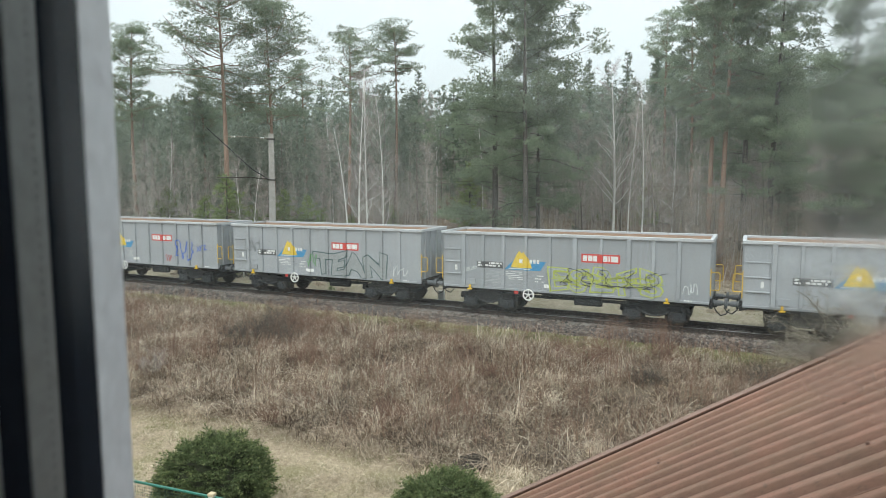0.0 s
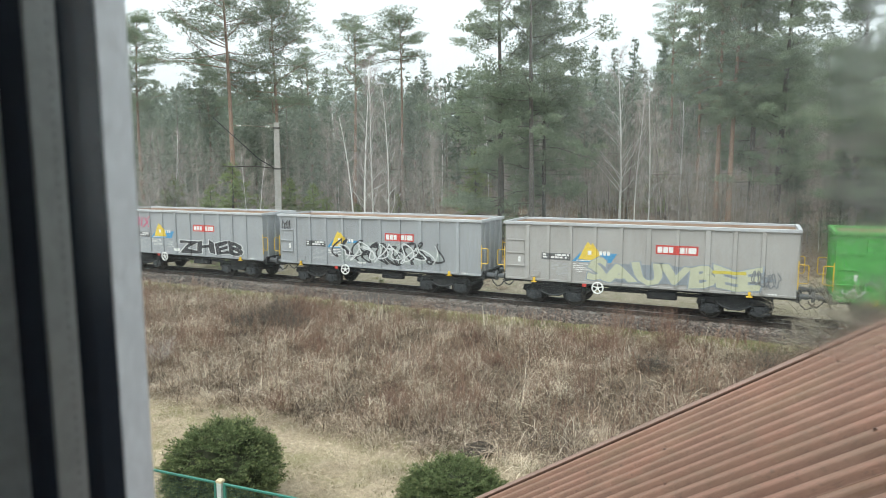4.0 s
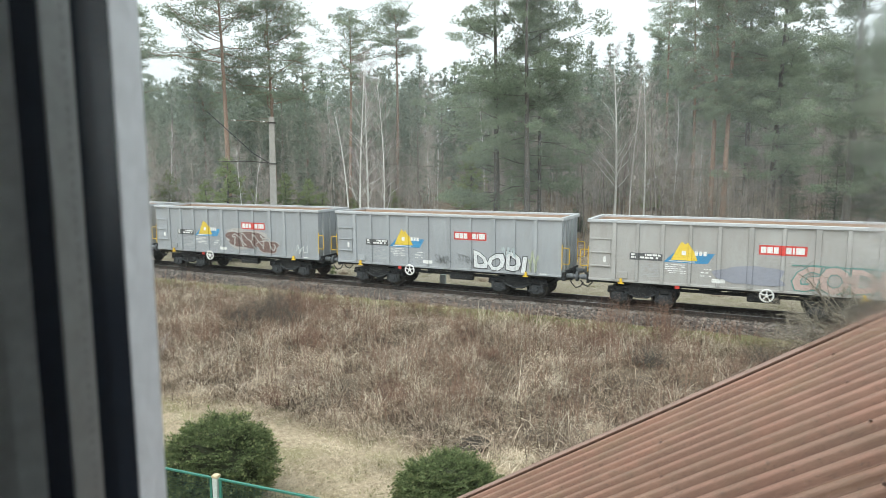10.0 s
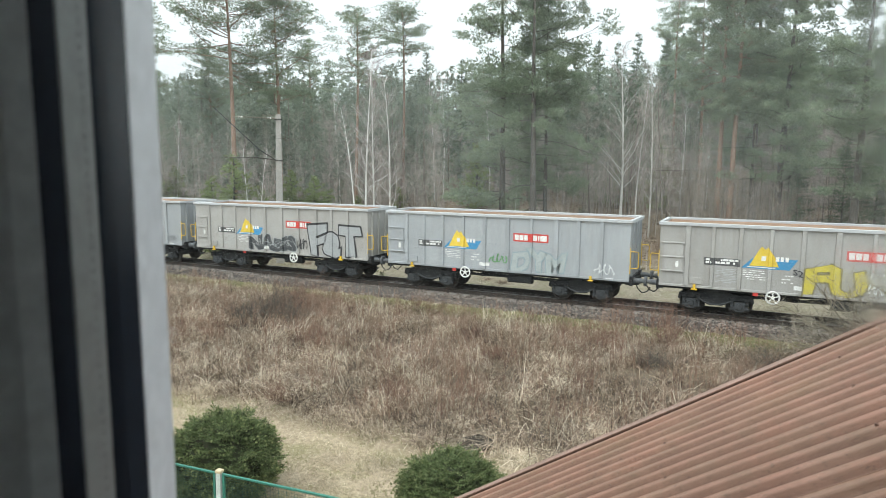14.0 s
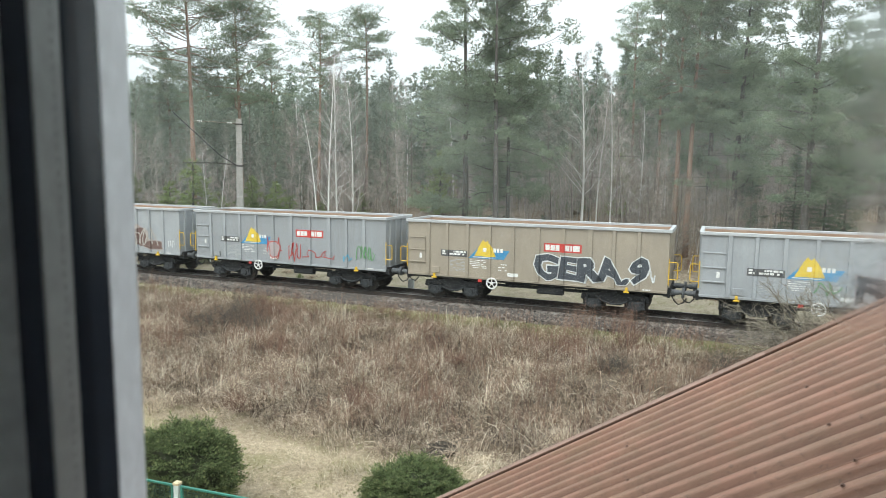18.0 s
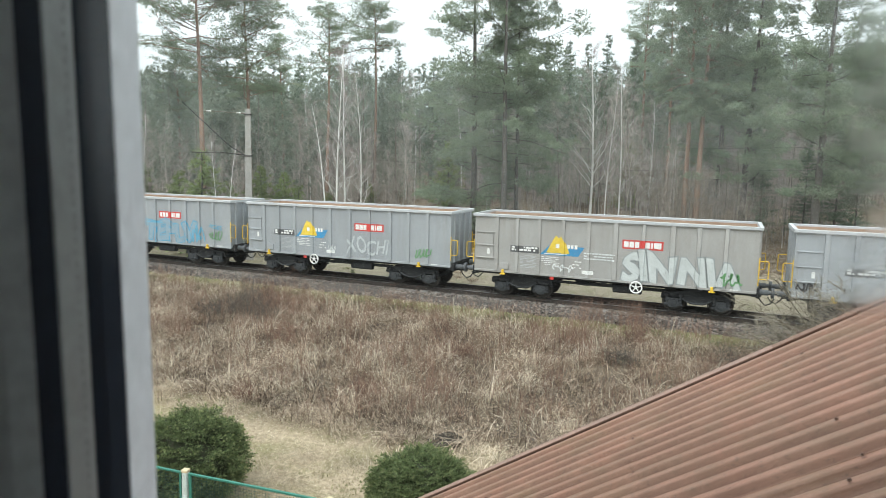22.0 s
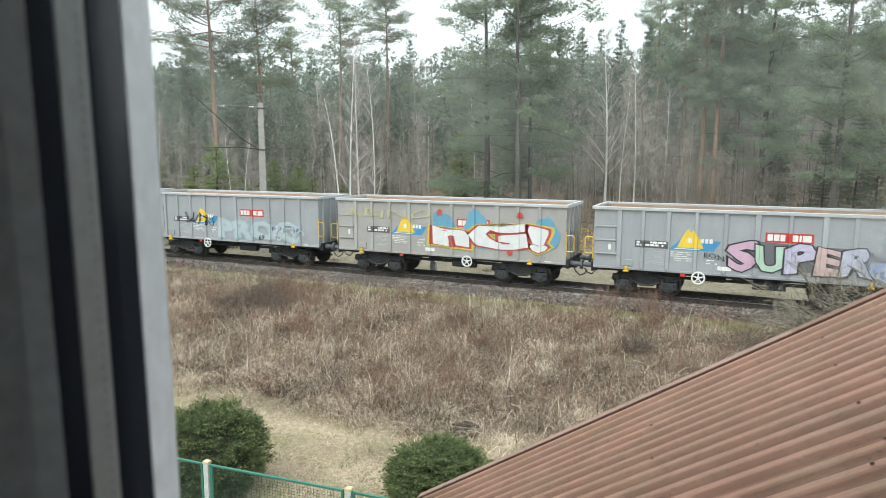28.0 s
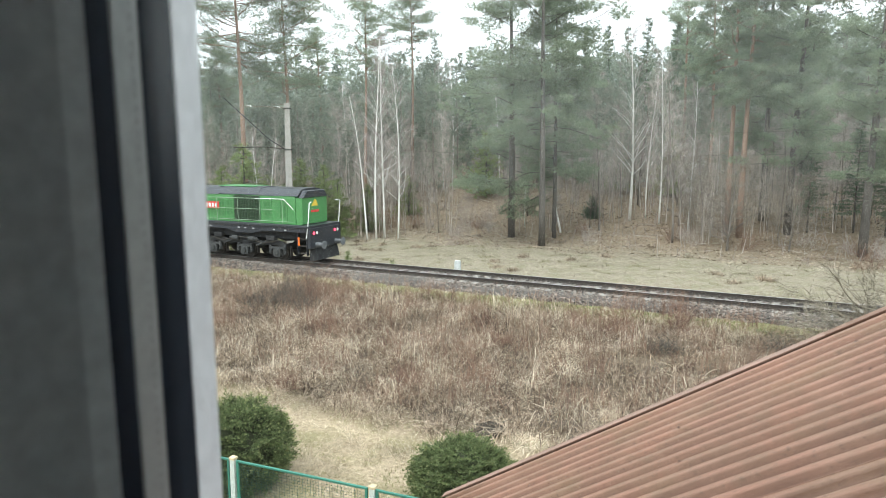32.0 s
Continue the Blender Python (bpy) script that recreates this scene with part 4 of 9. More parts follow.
# ---------------------------------------------------------------- garden fence
def make_fence():
    a, b = Vector((-4.03, 11.42, 0)), Vector((-1.341, 10.41, 0))
    step = (b - a).length
    turn = math.degrees(math.atan2(b.y - a.y, b.x - a.x))
    d = (b - a).normalized()
    wire = Shape()
    L = step - 0.16
    k = 0.0
    while k < L - 0.07:
        wire.box(0.04 + k, 0.0432 + k, -0.002, 0.001, 0.1, 1.36)
        k += 0.055
    k = 0.0
    while k < 1.27:
        wire.box(0.03, L - 0.03, 0.001, 0.004, 0.1 + k, 0.1032 + k)
        k += 0.055
    wire_me = wire.mesh("wire_mesh", M["wire"])
    post = Shape().prism([(-0.045, -0.05), (0.045, -0.05), (0.05, -0.045), (0.05, 0.045), (0.045, 0.05), (-0.045, 0.05), (-0.05, 0.045), (-0.05, -0.045)], 0.0, 1.42, "z").mesh("fence_post", M["fencepost"])
    cap = Shape().prism([(-0.06, -0.055), (0.06, -0.055), (0.06, 0.055), (-0.06, 0.055)], 1.42, 1.475, "z", 0.012).mesh("cap", M["straw"])
    frame = Shape().box(0, L, -0.02, 0.02, 1.382, 1.418, 0.004).box(0, L, -0.02, 0.02, 0.062, 0.098, 0.004)
    for x in (0.022, L - 0.022):
        frame.box(x - 0.022, x + 0.022, -0.019, 0.019, 0.09, 1.39)
    frame_me = frame.mesh("panel_frame", M["fencegreen"])
    fence = thing("garden_fence", "green steel garden fence with wire mesh and pale posts", "fence", pose(a.x, a.y, -0.95, 0, 0.4, turn))
    for k in range(-3, 4):
        post_ob = part("fence_post", post, None, fence, "pale weathered post", pose(step * k, 0, 0, 0, random.uniform(-1, 1), 0))
        part("cap", cap, None, post_ob, "small bare wooden cap")
        if k < 3:
            pan = part("panel_frame", frame_me, None, fence, "", pose(step * k + 0.08, 0, 0))
            part("wire_mesh", wire_me, None, pan, "dark green wire mesh")


M["straw"] = mat("pale_bare_wood", (0.50, 0.42, 0.28), (0.40, 0.32, 0.2), 12.0, 0.8)
make_fence()


# ---------------------------------------------------------------- line-side things
def make_pole():
    # square reinforced concrete pole with steel bands, a bracket arm and a stay
    x, y = -0.2448 * 44.5, 44.5
    base = float(ground_height(np.array(x), np.array(y)))
    th = thing("utility_pole", "grey tapered concrete pole with bracket arms", "pole", pose(x, y, base, 0, 0.6, 8))
    top = 10.0
    sh = Shape()
    for z, r in ((0, 0.26), (top, 0.16)):
        sh.v += [(-r, -r * 0.8, z), (r, -r * 0.8, z), (r, r * 0.8, z), (-r, r * 0.8, z)]
    sh.f += [(0, 1, 5, 4), (1, 2, 6, 5), (2, 3, 7, 6), (3, 0, 4, 7), (4, 5, 6, 7), (3, 2, 1, 0)]
    part("shaft", sh, M["concrete"], th)
    for z in (9.6, 6.9):
        part("steel_band", Shape().box(-0.24, 0.24, -0.2, 0.2, z, z + 0.09, 0.01), M["steel"], th)
    part("bracket_arm", Shape().tube([(-0.15, -0.1, 9.68), (-1.6, -0.6, 9.72), (-2.8, -0.9, 9.7)], 0.03, 6), M["palebranch"], th, "pale steel bracket arm")
    part("insulator", Shape().lathe([(0.02, -0.2), (0.07, -0.15), (0.03, -0.1), (0.07, -0.04), (0.03, 0.0), (0.07, 0.06), (0.02, 0.12)], 10, "x").move(pose(-0.55, -0.2, 9.70)), M["white"], th)
    part("insulator", Shape().lathe([(0.02, -0.2), (0.07, -0.15), (0.03, -0.1), (0.07, -0.04), (0.03, 0.0), (0.07, 0.06), (0.02, 0.12)], 10, "x").move(pose(-2.3, -0.75, 9.71)), M["white"], th)
    part("stay", Shape().tube([(-0.15, -0.1, 6.95), (-1.2, -0.3, 7.6), (-3.9, -0.9, 10.2)], 0.035, 6), M["black"], th, "dark stay cable")
    # line wires hang from pole to pole along the track
    for name, z0, sag in (("upper_wire", 8.4, 0.6), ("lower_wire", 7.45, 0.75)):
        for side in (-1, 1):
            pts = []
            for k in range(9):
                t = k / 8
                q = U * (side * 40 * t)
                q = Matrix.Rotation(radians(-8), 3, "Z") @ q
                pts.append((q.x, q.y - 0.25, z0 - 4 * sag * t * (1 - t)))
            part("line_wire", Shape().tube(pts, 0.006, 4), M["steel"], th, "thin dark line wire")
    part("lower_arm", Shape().tube([(-0.15, -0.1, 6.98), (-1.4, -0.4, 7.1), (-3.4, -0.9, 7.05)], 0.03, 6), M["rail"], th)


make_pole()


def make_marker():
    th = thing("marker_stone", "white painted concrete line marker standing in grass", "marker", pose(0.42, 34.3, -0.52, 0, 1, -24))
    part("block", Shape().box(-0.15, 0.15, -0.09, 0.09, 0, 0.90, 0.02), mat("weathered_white_concrete", (0.62, 0.64, 0.63), (0.40, 0.42, 0.41), 5.0, 0.85, 0.0, 0.2, 40, 0.1, None, 0.3, (1, 1, 0.4)), th)
    part("foot", Shape().box(-0.2, 0.2, -0.14, 0.14, -0.1, 0.12, 0.02), M["concrete"], th)


make_marker()


# ---------------------------------------------------------------- trees
def sphere_dirs(rng, n):
    d = rng.normal(size=(n, 3))
    return d / np.linalg.norm(d, axis=1, keepdims=True)


def slivers(rng, start, direction, length, width):
    """Thin triangles from start along direction: needles, twigs and blades. Arrays of n."""
    n = len(start)
    side = np.cross(direction, sphere_dirs(rng, n))
    side /= np.maximum(1e-6, np.linalg.norm(side, axis=1, keepdims=True))
    w = (np.asarray(width) * np.ones(n))[:, None] * 0.5
    v = np.stack([start - side * w, start + side * w, start + direction * (np.asarray(length) * np.ones(n))[:, None]], 1)
    return v.reshape(-1, 3), np.arange(3 * n).reshape(-1, 3)


def tufts(rng, centres, outward, blades, length, width, spread=0.9):
    """Bunches of needles round the given centres."""
    c = np.repeat(centres, blades, axis=0)
    u = np.repeat(outward, blades, axis=0)
    d = u + spread * sphere_dirs(rng, len(c))
    d /= np.maximum(1e-6, np.linalg.norm(d, axis=1, keepdims=True))
    ln = length * rng.uniform(0.6, 1.2, len(c))
    return slivers(rng, c - d * ln[:, None] * 0.15, d, ln, width)


def limb_path(rng, p, d, length, steps, droop, wander):
    pts = [np.array(p, float)]
    d = np.array(d, float)
    for k in range(steps):
        d = d + rng.normal(0, wander, 3) + np.array([0, 0, droop])
        d /= np.linalg.norm(d)
        pts.append(pts[-1] + d * length / steps)
    return pts


def trunk_path(rng, h, bend, steps=9):
    a, b = rng.uniform(0, 6.28, 2)
    return [np.array([bend * math.sin(a + 2.2 * t) * t, bend * math.cos(b + 1.9 * t) * t, h * t]) for t in np.linspace(0, 1, steps)]


def at_height(path, z):
    zs = [p[2] for p in path]
    return np.array([np.interp(z, zs, [p[i] for p in path]) for i in range(3)])


def tapered(sh, path, r0, r1, n=7):
    sh.tube([tuple(p) for p in path], r0, n, r1)


def pine_meshes(seed, h, base, radius, r=0.2, limbs=46, pads=5, bark="pinebark", needles="pineneedle", blades=11, flat=0.55, top=0.55, clump=1.0):
    """Scots pine: bare trunk, crooked limbs with pads of needles, an uneven open crown."""
    rng = np.random.default_rng(seed)
    path = trunk_path(rng, h, 0.35)
    wood = Shape()
    tapered(wood, path, r, 0.03, 8)
    cs, us = [], []
    for k in range(limbs):
        t = (k + rng.uniform(0, 1)) / limbs
        z = base + (h - base) * t ** 0.9
        p = at_height(path, z)
        az = rng.uniform(0, 6.28)
        shape = math.sin(math.pi * min(1, 0.22 + 0.78 * t)) ** top
        ln = radius * shape * rng.uniform(0.5, 1.2) + 0.3
        up = -0.05 + 0.55 * t + rng.uniform(-0.2, 0.2)
        lp = limb_path(rng, p, (math.cos(az), math.sin(az), up), ln, 5, 0.05, 0.18)
        tapered(wood, lp, max(0.018, 0.055 * (1 - 0.6 * t)) / clump, 0.010, 4)
        for j in range(pads):
            # a flat cloud of needle tufts on a side twig, denser towards its upper skin
            i = min(5, 2 + j * 4 // max(1, pads))
            side = rng.normal(0, 0.5, 3) * np.array([1, 1, 0.35 * clump]) * (0.4 + 0.16 * radius)
            q = lp[i] + side
            tapered(wood, [lp[max(1, i - 1)], (lp[i] + q) / 2, q], 0.012, 0.005, 3)
            m = int(rng.integers(32, 48) * clump)
            e = sphere_dirs(rng, m) * (rng.uniform(0.1, 1, (m, 1)) ** 0.5)
            wide = (0.40 + 0.095 * radius) * rng.uniform(0.7, 1.25) / clump ** 0.5
            e = e * np.array([wide, wide, wide * flat * 0.75])
            cs.append(q + e + np.array([0, 0, 0.10]))
            us.append(e * 0.9 + np.array([math.cos(az) * 0.2, math.sin(az) * 0.2, 0.30]))
    for k in range(7):
        # dead lower branches
        z = rng.uniform(base * 0.45, base)
        az = rng.uniform(0, 6.28)
        lp = limb_path(rng, at_height(path, z), (math.cos(az), math.sin(az), 0.05), rng.uniform(0.5, 1.7), 3, -0.05, 0.15)
        tapered(wood, lp, 0.02, 0.006, 3)
    c, u = np.concatenate(cs), np.concatenate(us)
    v, f = tufts(rng, c, u, int(blades * 0.85), 0.17 * clump ** 0.6, 0.028 * clump ** 1.2, 1.0)
    return wood.mesh("trunk", M[bark], True), soup("crown", v, f, M[needles])


def spruce_meshes(seed, h, base, radius, r=0.14, needles="sprucegreen", whorls=30):
    """Spruce or young pine: a cone of drooping sprays."""
    rng = np.random.default_rng(seed)
    path = trunk_path(rng, h, 0.1)
    wood = Shape()
    tapered(wood, path, r, 0.02, 7)
    cs, us = [], []
    for k in range(whorls):
        t = k / whorls
        z = base + (h - base) * t
        p = at_height(path, z)
        for j in range(6):
            az = rng.uniform(0, 6.28)
            ln = radius * (1 - t) ** 0.85 * rng.uniform(0.6, 1.15) + 0.12
            lp = limb_path(rng, p, (math.cos(az), math.sin(az), 0.12 + 0.3 * t), ln, 4, -0.06, 0.06)
            tapered(wood, lp, 0.02, 0.006, 3)
            m = max(4, int(ln * 11))
            tt = rng.uniform(0.1, 1, m) * 4
            i = np.minimum(3, tt.astype(int))
            lpa = np.array(lp)
            q = lpa[i] + (lpa[i + 1] - lpa[i]) * (tt - i)[:, None] + rng.normal(0, 0.10, (m, 3))
            cs.append(q)
            us.append(np.tile([math.cos(az) * 0.8, math.sin(az) * 0.8, 0.0], (m, 1)))
    v, f = tufts(rng, np.concatenate(cs), np.concatenate(us), 9, 0.26, 0.045, 0.8)
    return wood.mesh("trunk", M["darkbark"], True), soup("crown", v, f, M[needles])


def birch_meshes(seed, h, base, radius, r=0.11, bark="birchbark", twig="birchtwigs", limbs=34, up=1.1, lean=0.0, fine=55):
    """Bare birch or other leafless tree: rising limbs that end in a haze of twigs."""
    rng = np.random.default_rng(seed)
    path = trunk_path(rng, h, 0.5)
    path = [p + np.array([lean * (p[2] / h) ** 1.4 * h, 0, 0]) for p in path]
    wood, low = Shape(), Shape()
    tapered(wood, path, r, 0.012, 7)
    cs, us, ls = [], [], []
    for k in range(limbs):
        t = (k + rng.uniform(0, 1)) / limbs
        z = base + (h - base) * t * 0.97
        p = at_height(path, z)
        az = rng.uniform(0, 6.28)
        ln = radius * (1 - 0.7 * t) * rng.uniform(0.5, 1.2) + 0.3
        lp = limb_path(rng, p, (math.cos(az), math.sin(az), up), ln, 5, 0.0, 0.13)
        tapered(wood, lp, max(0.012, 0.034 * (1 - t) * r / 0.11), 0.006, 4)
        lpa = np.array(lp)
        for j in range(5):
            i = rng.integers(1, 5)
            d = rng.normal(0, 0.6, 3) + np.array([math.cos(az), math.sin(az), up * 0.8])
            sp = limb_path(rng, lpa[i], d, ln * 0.4, 3, -0.03, 0.15)
            tapered(low, sp, 0.008, 0.003, 3)
            spa = np.array(sp)
            m = fine // 5
            idx = rng.integers(0, 3, m)
            fr = rng.uniform(0, 1, (m, 1))
            cs.append(spa[idx] + (spa[idx + 1] - spa[idx]) * fr)
            us.append(np.tile(d / np.linalg.norm(d), (m, 1)) + rng.normal(0, 0.55, (m, 3)))
    c, u = np.concatenate(cs), np.concatenate(us)
    u /= np.linalg.norm(u, axis=1, keepdims=True)
    v, f = slivers(rng, c, u, rng.uniform(0.25, 0.65, len(c)), 0.011)
    lv = np.array(low.v)
    lf = []
    for q in low.f:
        lf += [(q[0], q[i], q[i + 1]) for i in range(1, len(q) - 1)]
    v2 = np.concatenate([lv, v])
    f2 = np.concatenate([np.array(lf), f + len(lv)])
    return wood.mesh("trunk", M[bark], True), soup("twig_crown", v2, f2, M[twig])


def plant(name, meshes, x, y, label, group, scale=1.0, turn=None, crown="crown", stretch=None):
    z = float(ground_height(np.array(x), np.array(y))) - 0.08
    turn = random.uniform(0, 360) if turn is None else turn
    sx = stretch or scale
    m = Matrix.LocRotScale((x, y, z), Euler((0, 0, radians(turn))), (sx, sx, scale))
    th = thing(name, label, "tree", m, group)
    part("trunk", meshes[0], None, th)
    part(crown, meshes[1], None, th)
    return th


def make_trees():
    tall = pine_meshes(11, 21.0, 12.6, 3.6, 0.21, 44, 5)
    slim = pine_meshes(12, 20.5, 12.4, 2.5, 0.19, 40, 5, "pinebark")
    broad = pine_meshes(22, 20.6, 11.2, 3.2, 0.19, 50, 5)
    open_top = pine_meshes(13, 18.8, 12.6, 2.0, 0.15, 28, 4, "pinebark", "pineneedle", 8)
    flat_top = pine_meshes(14, 18.6, 14.6, 2.3, 0.15, 22, 5, "pinebark", "pineneedle", 10)
    full = pine_meshes(15, 22.5, 3.6, 4.4, 0.22, 48, 5, "darkbark", "pineneedle", 8, 0.75, 0.18, 1.5)
    full2 = pine_meshes(16, 21.0, 3.4, 4.0, 0.21, 44, 5, "darkbark", "pineneedle", 8, 0.75, 0.18, 1.5)
    right = pine_meshes(17, 22.0, 9.5, 3.3, 0.22, 36, 5, "pinebark", "pineneedle", 8, 0.7, 0.55, 1.5)
    dense = pine_meshes(18, 21.0, 4.6, 3.6, 0.25, 48, 5, "darkbark", "pineneedle", 8, 0.75, 0.3, 1.5)
    spruce = spruce_meshes(19, 17.5, 3.0, 2.6)
    young = spruce_meshes(20, 6.0, 0.4, 1.7, 0.09, "younggreen", 20)
    small = spruce_meshes(21, 2.0, 0.1, 0.9, 0.04, "sprucegreen", 12)
    seedling = spruce_meshes(23, 2.0, 0.1, 0.9, 0.04, "younggreen", 6)
    pine_label = "tall Scots pine with orange bark and open crown"
    G = "pines at the edge of the wood"
    for mesh, r, y, s, st, label in (
            (slim, -0.446, 62, 1.0, 1.15, pine_label), (tall, -0.3119, 50, 1.02, 1.3, pine_label), (broad, -0.2414, 54, 1.0, 1.2, pine_label), (slim, -0.345, 66, 0.82, 0.9, pine_label),
            (open_top, -0.1284, 60, 1.0, 1.3, "slender pine with a thin brownish crown"), (flat_top, -0.0575, 62, 1.0, 1.25, "pine with a flat open top"),
            (open_top, -0.19, 70, 0.92, 1.0, "slender pine with a thin crown"),
            (full, 0.0946, 49.7, 1.05, 1.25, "large dark-stemmed pine with a full low crown"), (full2, 0.1416, 46.1, 1.08, 1.2, "large dark-stemmed pine with a full low crown"), (full2, 0.160, 49.0, 0.95, 0.85, "dark-stemmed pine with a full crown"),
            (right, 0.4217, 47, 1.06, 1.0, pine_label), (right, 0.4420, 46, 1.0, 1.05, pine_label), (right, 0.392, 60, 0.9, 0.85, pine_label), (open_top, 0.353, 64, 1.05, 1.2, "slender pine with a thin crown"),
            (dense, 0.475, 50, 1.05, 1.05, "dark dense conifer with low branches"), (dense, 0.515, 46, 1.0, 1.1, "dark dense conifer with low branches"),
            (dense, 0.632, 40.5, 1.0, 1.15, "thick-stemmed dark conifer with low branches"), (dense, 0.76, 42, 0.95, 1.1, "dark dense conifer with low branches")):
        plant("pine_tree", mesh, r * y, y, label, G, s, None, "crown", st)
    for r, y, s in ((0.235, 76, 1.0), (0.291, 78, 1.06), (0.334, 74, 1.04), (0.262, 84, 1.05), (-0.37, 80, 0.88), (-0.165, 86, 0.98), (-0.02, 84, 1.0), (0.03, 80, 0.92), (0.20, 82, 0.95), (0.36, 80, 1.05), (-0.42, 84, 0.9), (-0.27, 90, 0.95)):
        plant("spruce_tree", spruce, r * y, y, "tall dark spruce among the trees", "spruces in the wood", s)
    for r, y, s in ((-0.313, 47, 1.02), (0.055, 61, 0.85), (-0.225, 49, 0.85), (-0.19, 50, 0.8), (-0.17, 51.5, 0.65), (-0.062, 58, 0.5), (-0.345, 50, 0.8), (-0.275, 52, 0.7), (-0.40, 53, 0.9), (-0.125, 54, 0.55), (0.245, 66, 1.0), (0.335, 62, 0.9)):
        plant("young_pine", young, r * y, y, "light green young pine at the wood's edge", "young pines", s * 1.2, None, "crown", s * 1.55)
    for r, y, s in ((0.545, 46, 0.42), (0.615, 45, 0.45), (0.665, 44, 0.58), (0.70, 41, 0.5), (0.53, 51, 0.55)):
        plant("spruce_tree", spruce, r * y, y, "low dark green spruce at the wood's edge", "spruces in the wood", s, None, "crown", s * 1.25)
    plant("small_spruce", small, 0.2173 * 54, 54, "small dark green spruce on the wood floor", "young pines", 0.95)
    for x, y, s in ((-3.35, 37.6, 0.30), (-6.3, 40.2, 0.40)):
        plant("spruce_seedling", seedling, x, y, "tiny spruce seedling in the grass", "seedlings by the track", s)
    b1 = birch_meshes(31, 16.6, 4.0, 2.7, 0.10, limbs=46, up=1.3)
    b2 = birch_meshes(32, 14.5, 3.2, 2.5, 0.085, limbs=42, up=1.3)
    b3 = birch_meshes(33, 12.5, 4.0, 1.8, 0.07, limbs=28, up=1.4)
    lean = birch_meshes(34, 12.0, 5.0, 1.2, 0.085, "birchbark", "birchtwigs", 22, 1.1, -0.14)
    fork = birch_meshes(35, 16.5, 3.8, 4.0, 0.14, "birchbark", "birchtwigs", 40, 1.2)
    Gb = "birches at the edge of the wood"
    lb = "slender bare white birch with fine twigs"
    for mesh, r, y, s, tn in ((b1, -0.1125, 57, 1.0, 20), (b1, -0.0995, 57.6, 1.03, 140), (lean, -0.1265, 56, 1.0, 0), (b2, -0.0790, 57, 1.0, 60), (b3, -0.009, 66, 1.0, 10), (b3, 0.0045, 68, 1.02, 100), (b3, 0.075, 62, 0.9, 30), (b3, 0.115, 60, 0.85, 200),
                              (fork, 0.2745, 60, 1.0, 0), (b3, 0.2985, 60.4, 1.0, 190), (b2, 0.3192, 58, 1.0, 80), (b3, 0.364, 55, 0.95, 120), (b3, -0.29, 53, 0.7, 15), (lean, -0.275, 54, 0.72, 170), (b3, 0.23, 70, 1.0, 44), (b3, -0.40, 60, 0.9, 220), (b2, -0.43, 66, 0.8, 10), (b3, -0.152, 66, 0.95, 10), (b3, 0.405, 62, 1.0, 10)):
        y, s = (y * 0.88, s * 0.9) if y < 61 else (y, s)
        plant("birch_tree", mesh, r * y, y, lb if mesh is not lean else "leaning bare white birch", Gb, s, tn, "twig_crown")
    droop = birch_meshes(40, 13.5, 3.0, 4.6, 0.13, "darkbark", "palebranch", 30, 0.45, 0.0, 70)
    plant("willow_tree", droop, 0.80 * 29.5, 29.5, "bare willow with pale spreading twigs", "bare shrubs", 1.0, 70, "twig_crown")
    snag = birch_meshes(36, 4.0, 1.5, 0.5, 0.10, "birchbark", "twigs", 4, 0.8, 0.12)
    plant("birch_stump", snag, 8.6, 50.5, "broken leaning birch stem", Gb, 0.9, 180, "twig_crown")
    hazel = birch_meshes(37, 6.2, 0.6, 3.6, 0.09, "greystem", "hazeltwigs", 44, 0.55, 0.0, 90)
    bare = birch_meshes(38, 9.0, 2.0, 1.8, 0.06, "greystem", "twigs", 30, 0.9, 0.0, 45)
    thin = birch_meshes(39, 7.0, 1.5, 1.1, 0.04, "greystem", "twigs", 22, 1.0, 0.0, 40)
    for r, y, s in ((0.425, 42.7, 1.0), (0.35, 50, 0.9), (0.52, 42, 0.8), (0.385, 47, 0.9)):
        plant("hazel_shrub", hazel, r * y, y, "wide bare hazel with spreading branches", "bare shrubs", s, None, "twig_crown")
    rng = random.Random(8)
    for k in range(100):
        y = rng.uniform(50, 74)
        r = rng.uniform(-0.55, 0.72)
        if -0.005 < r < 0.085 and y < 66:
            continue
        if r > 0.3:
            y -= 5
        plant("bare_sapling", rng.choice((bare, thin, thin)), r * y, y, "thin bare deciduous sapling in the wood", "saplings in the wood", rng.uniform(0.6, 1.35), None, "twig_crown")


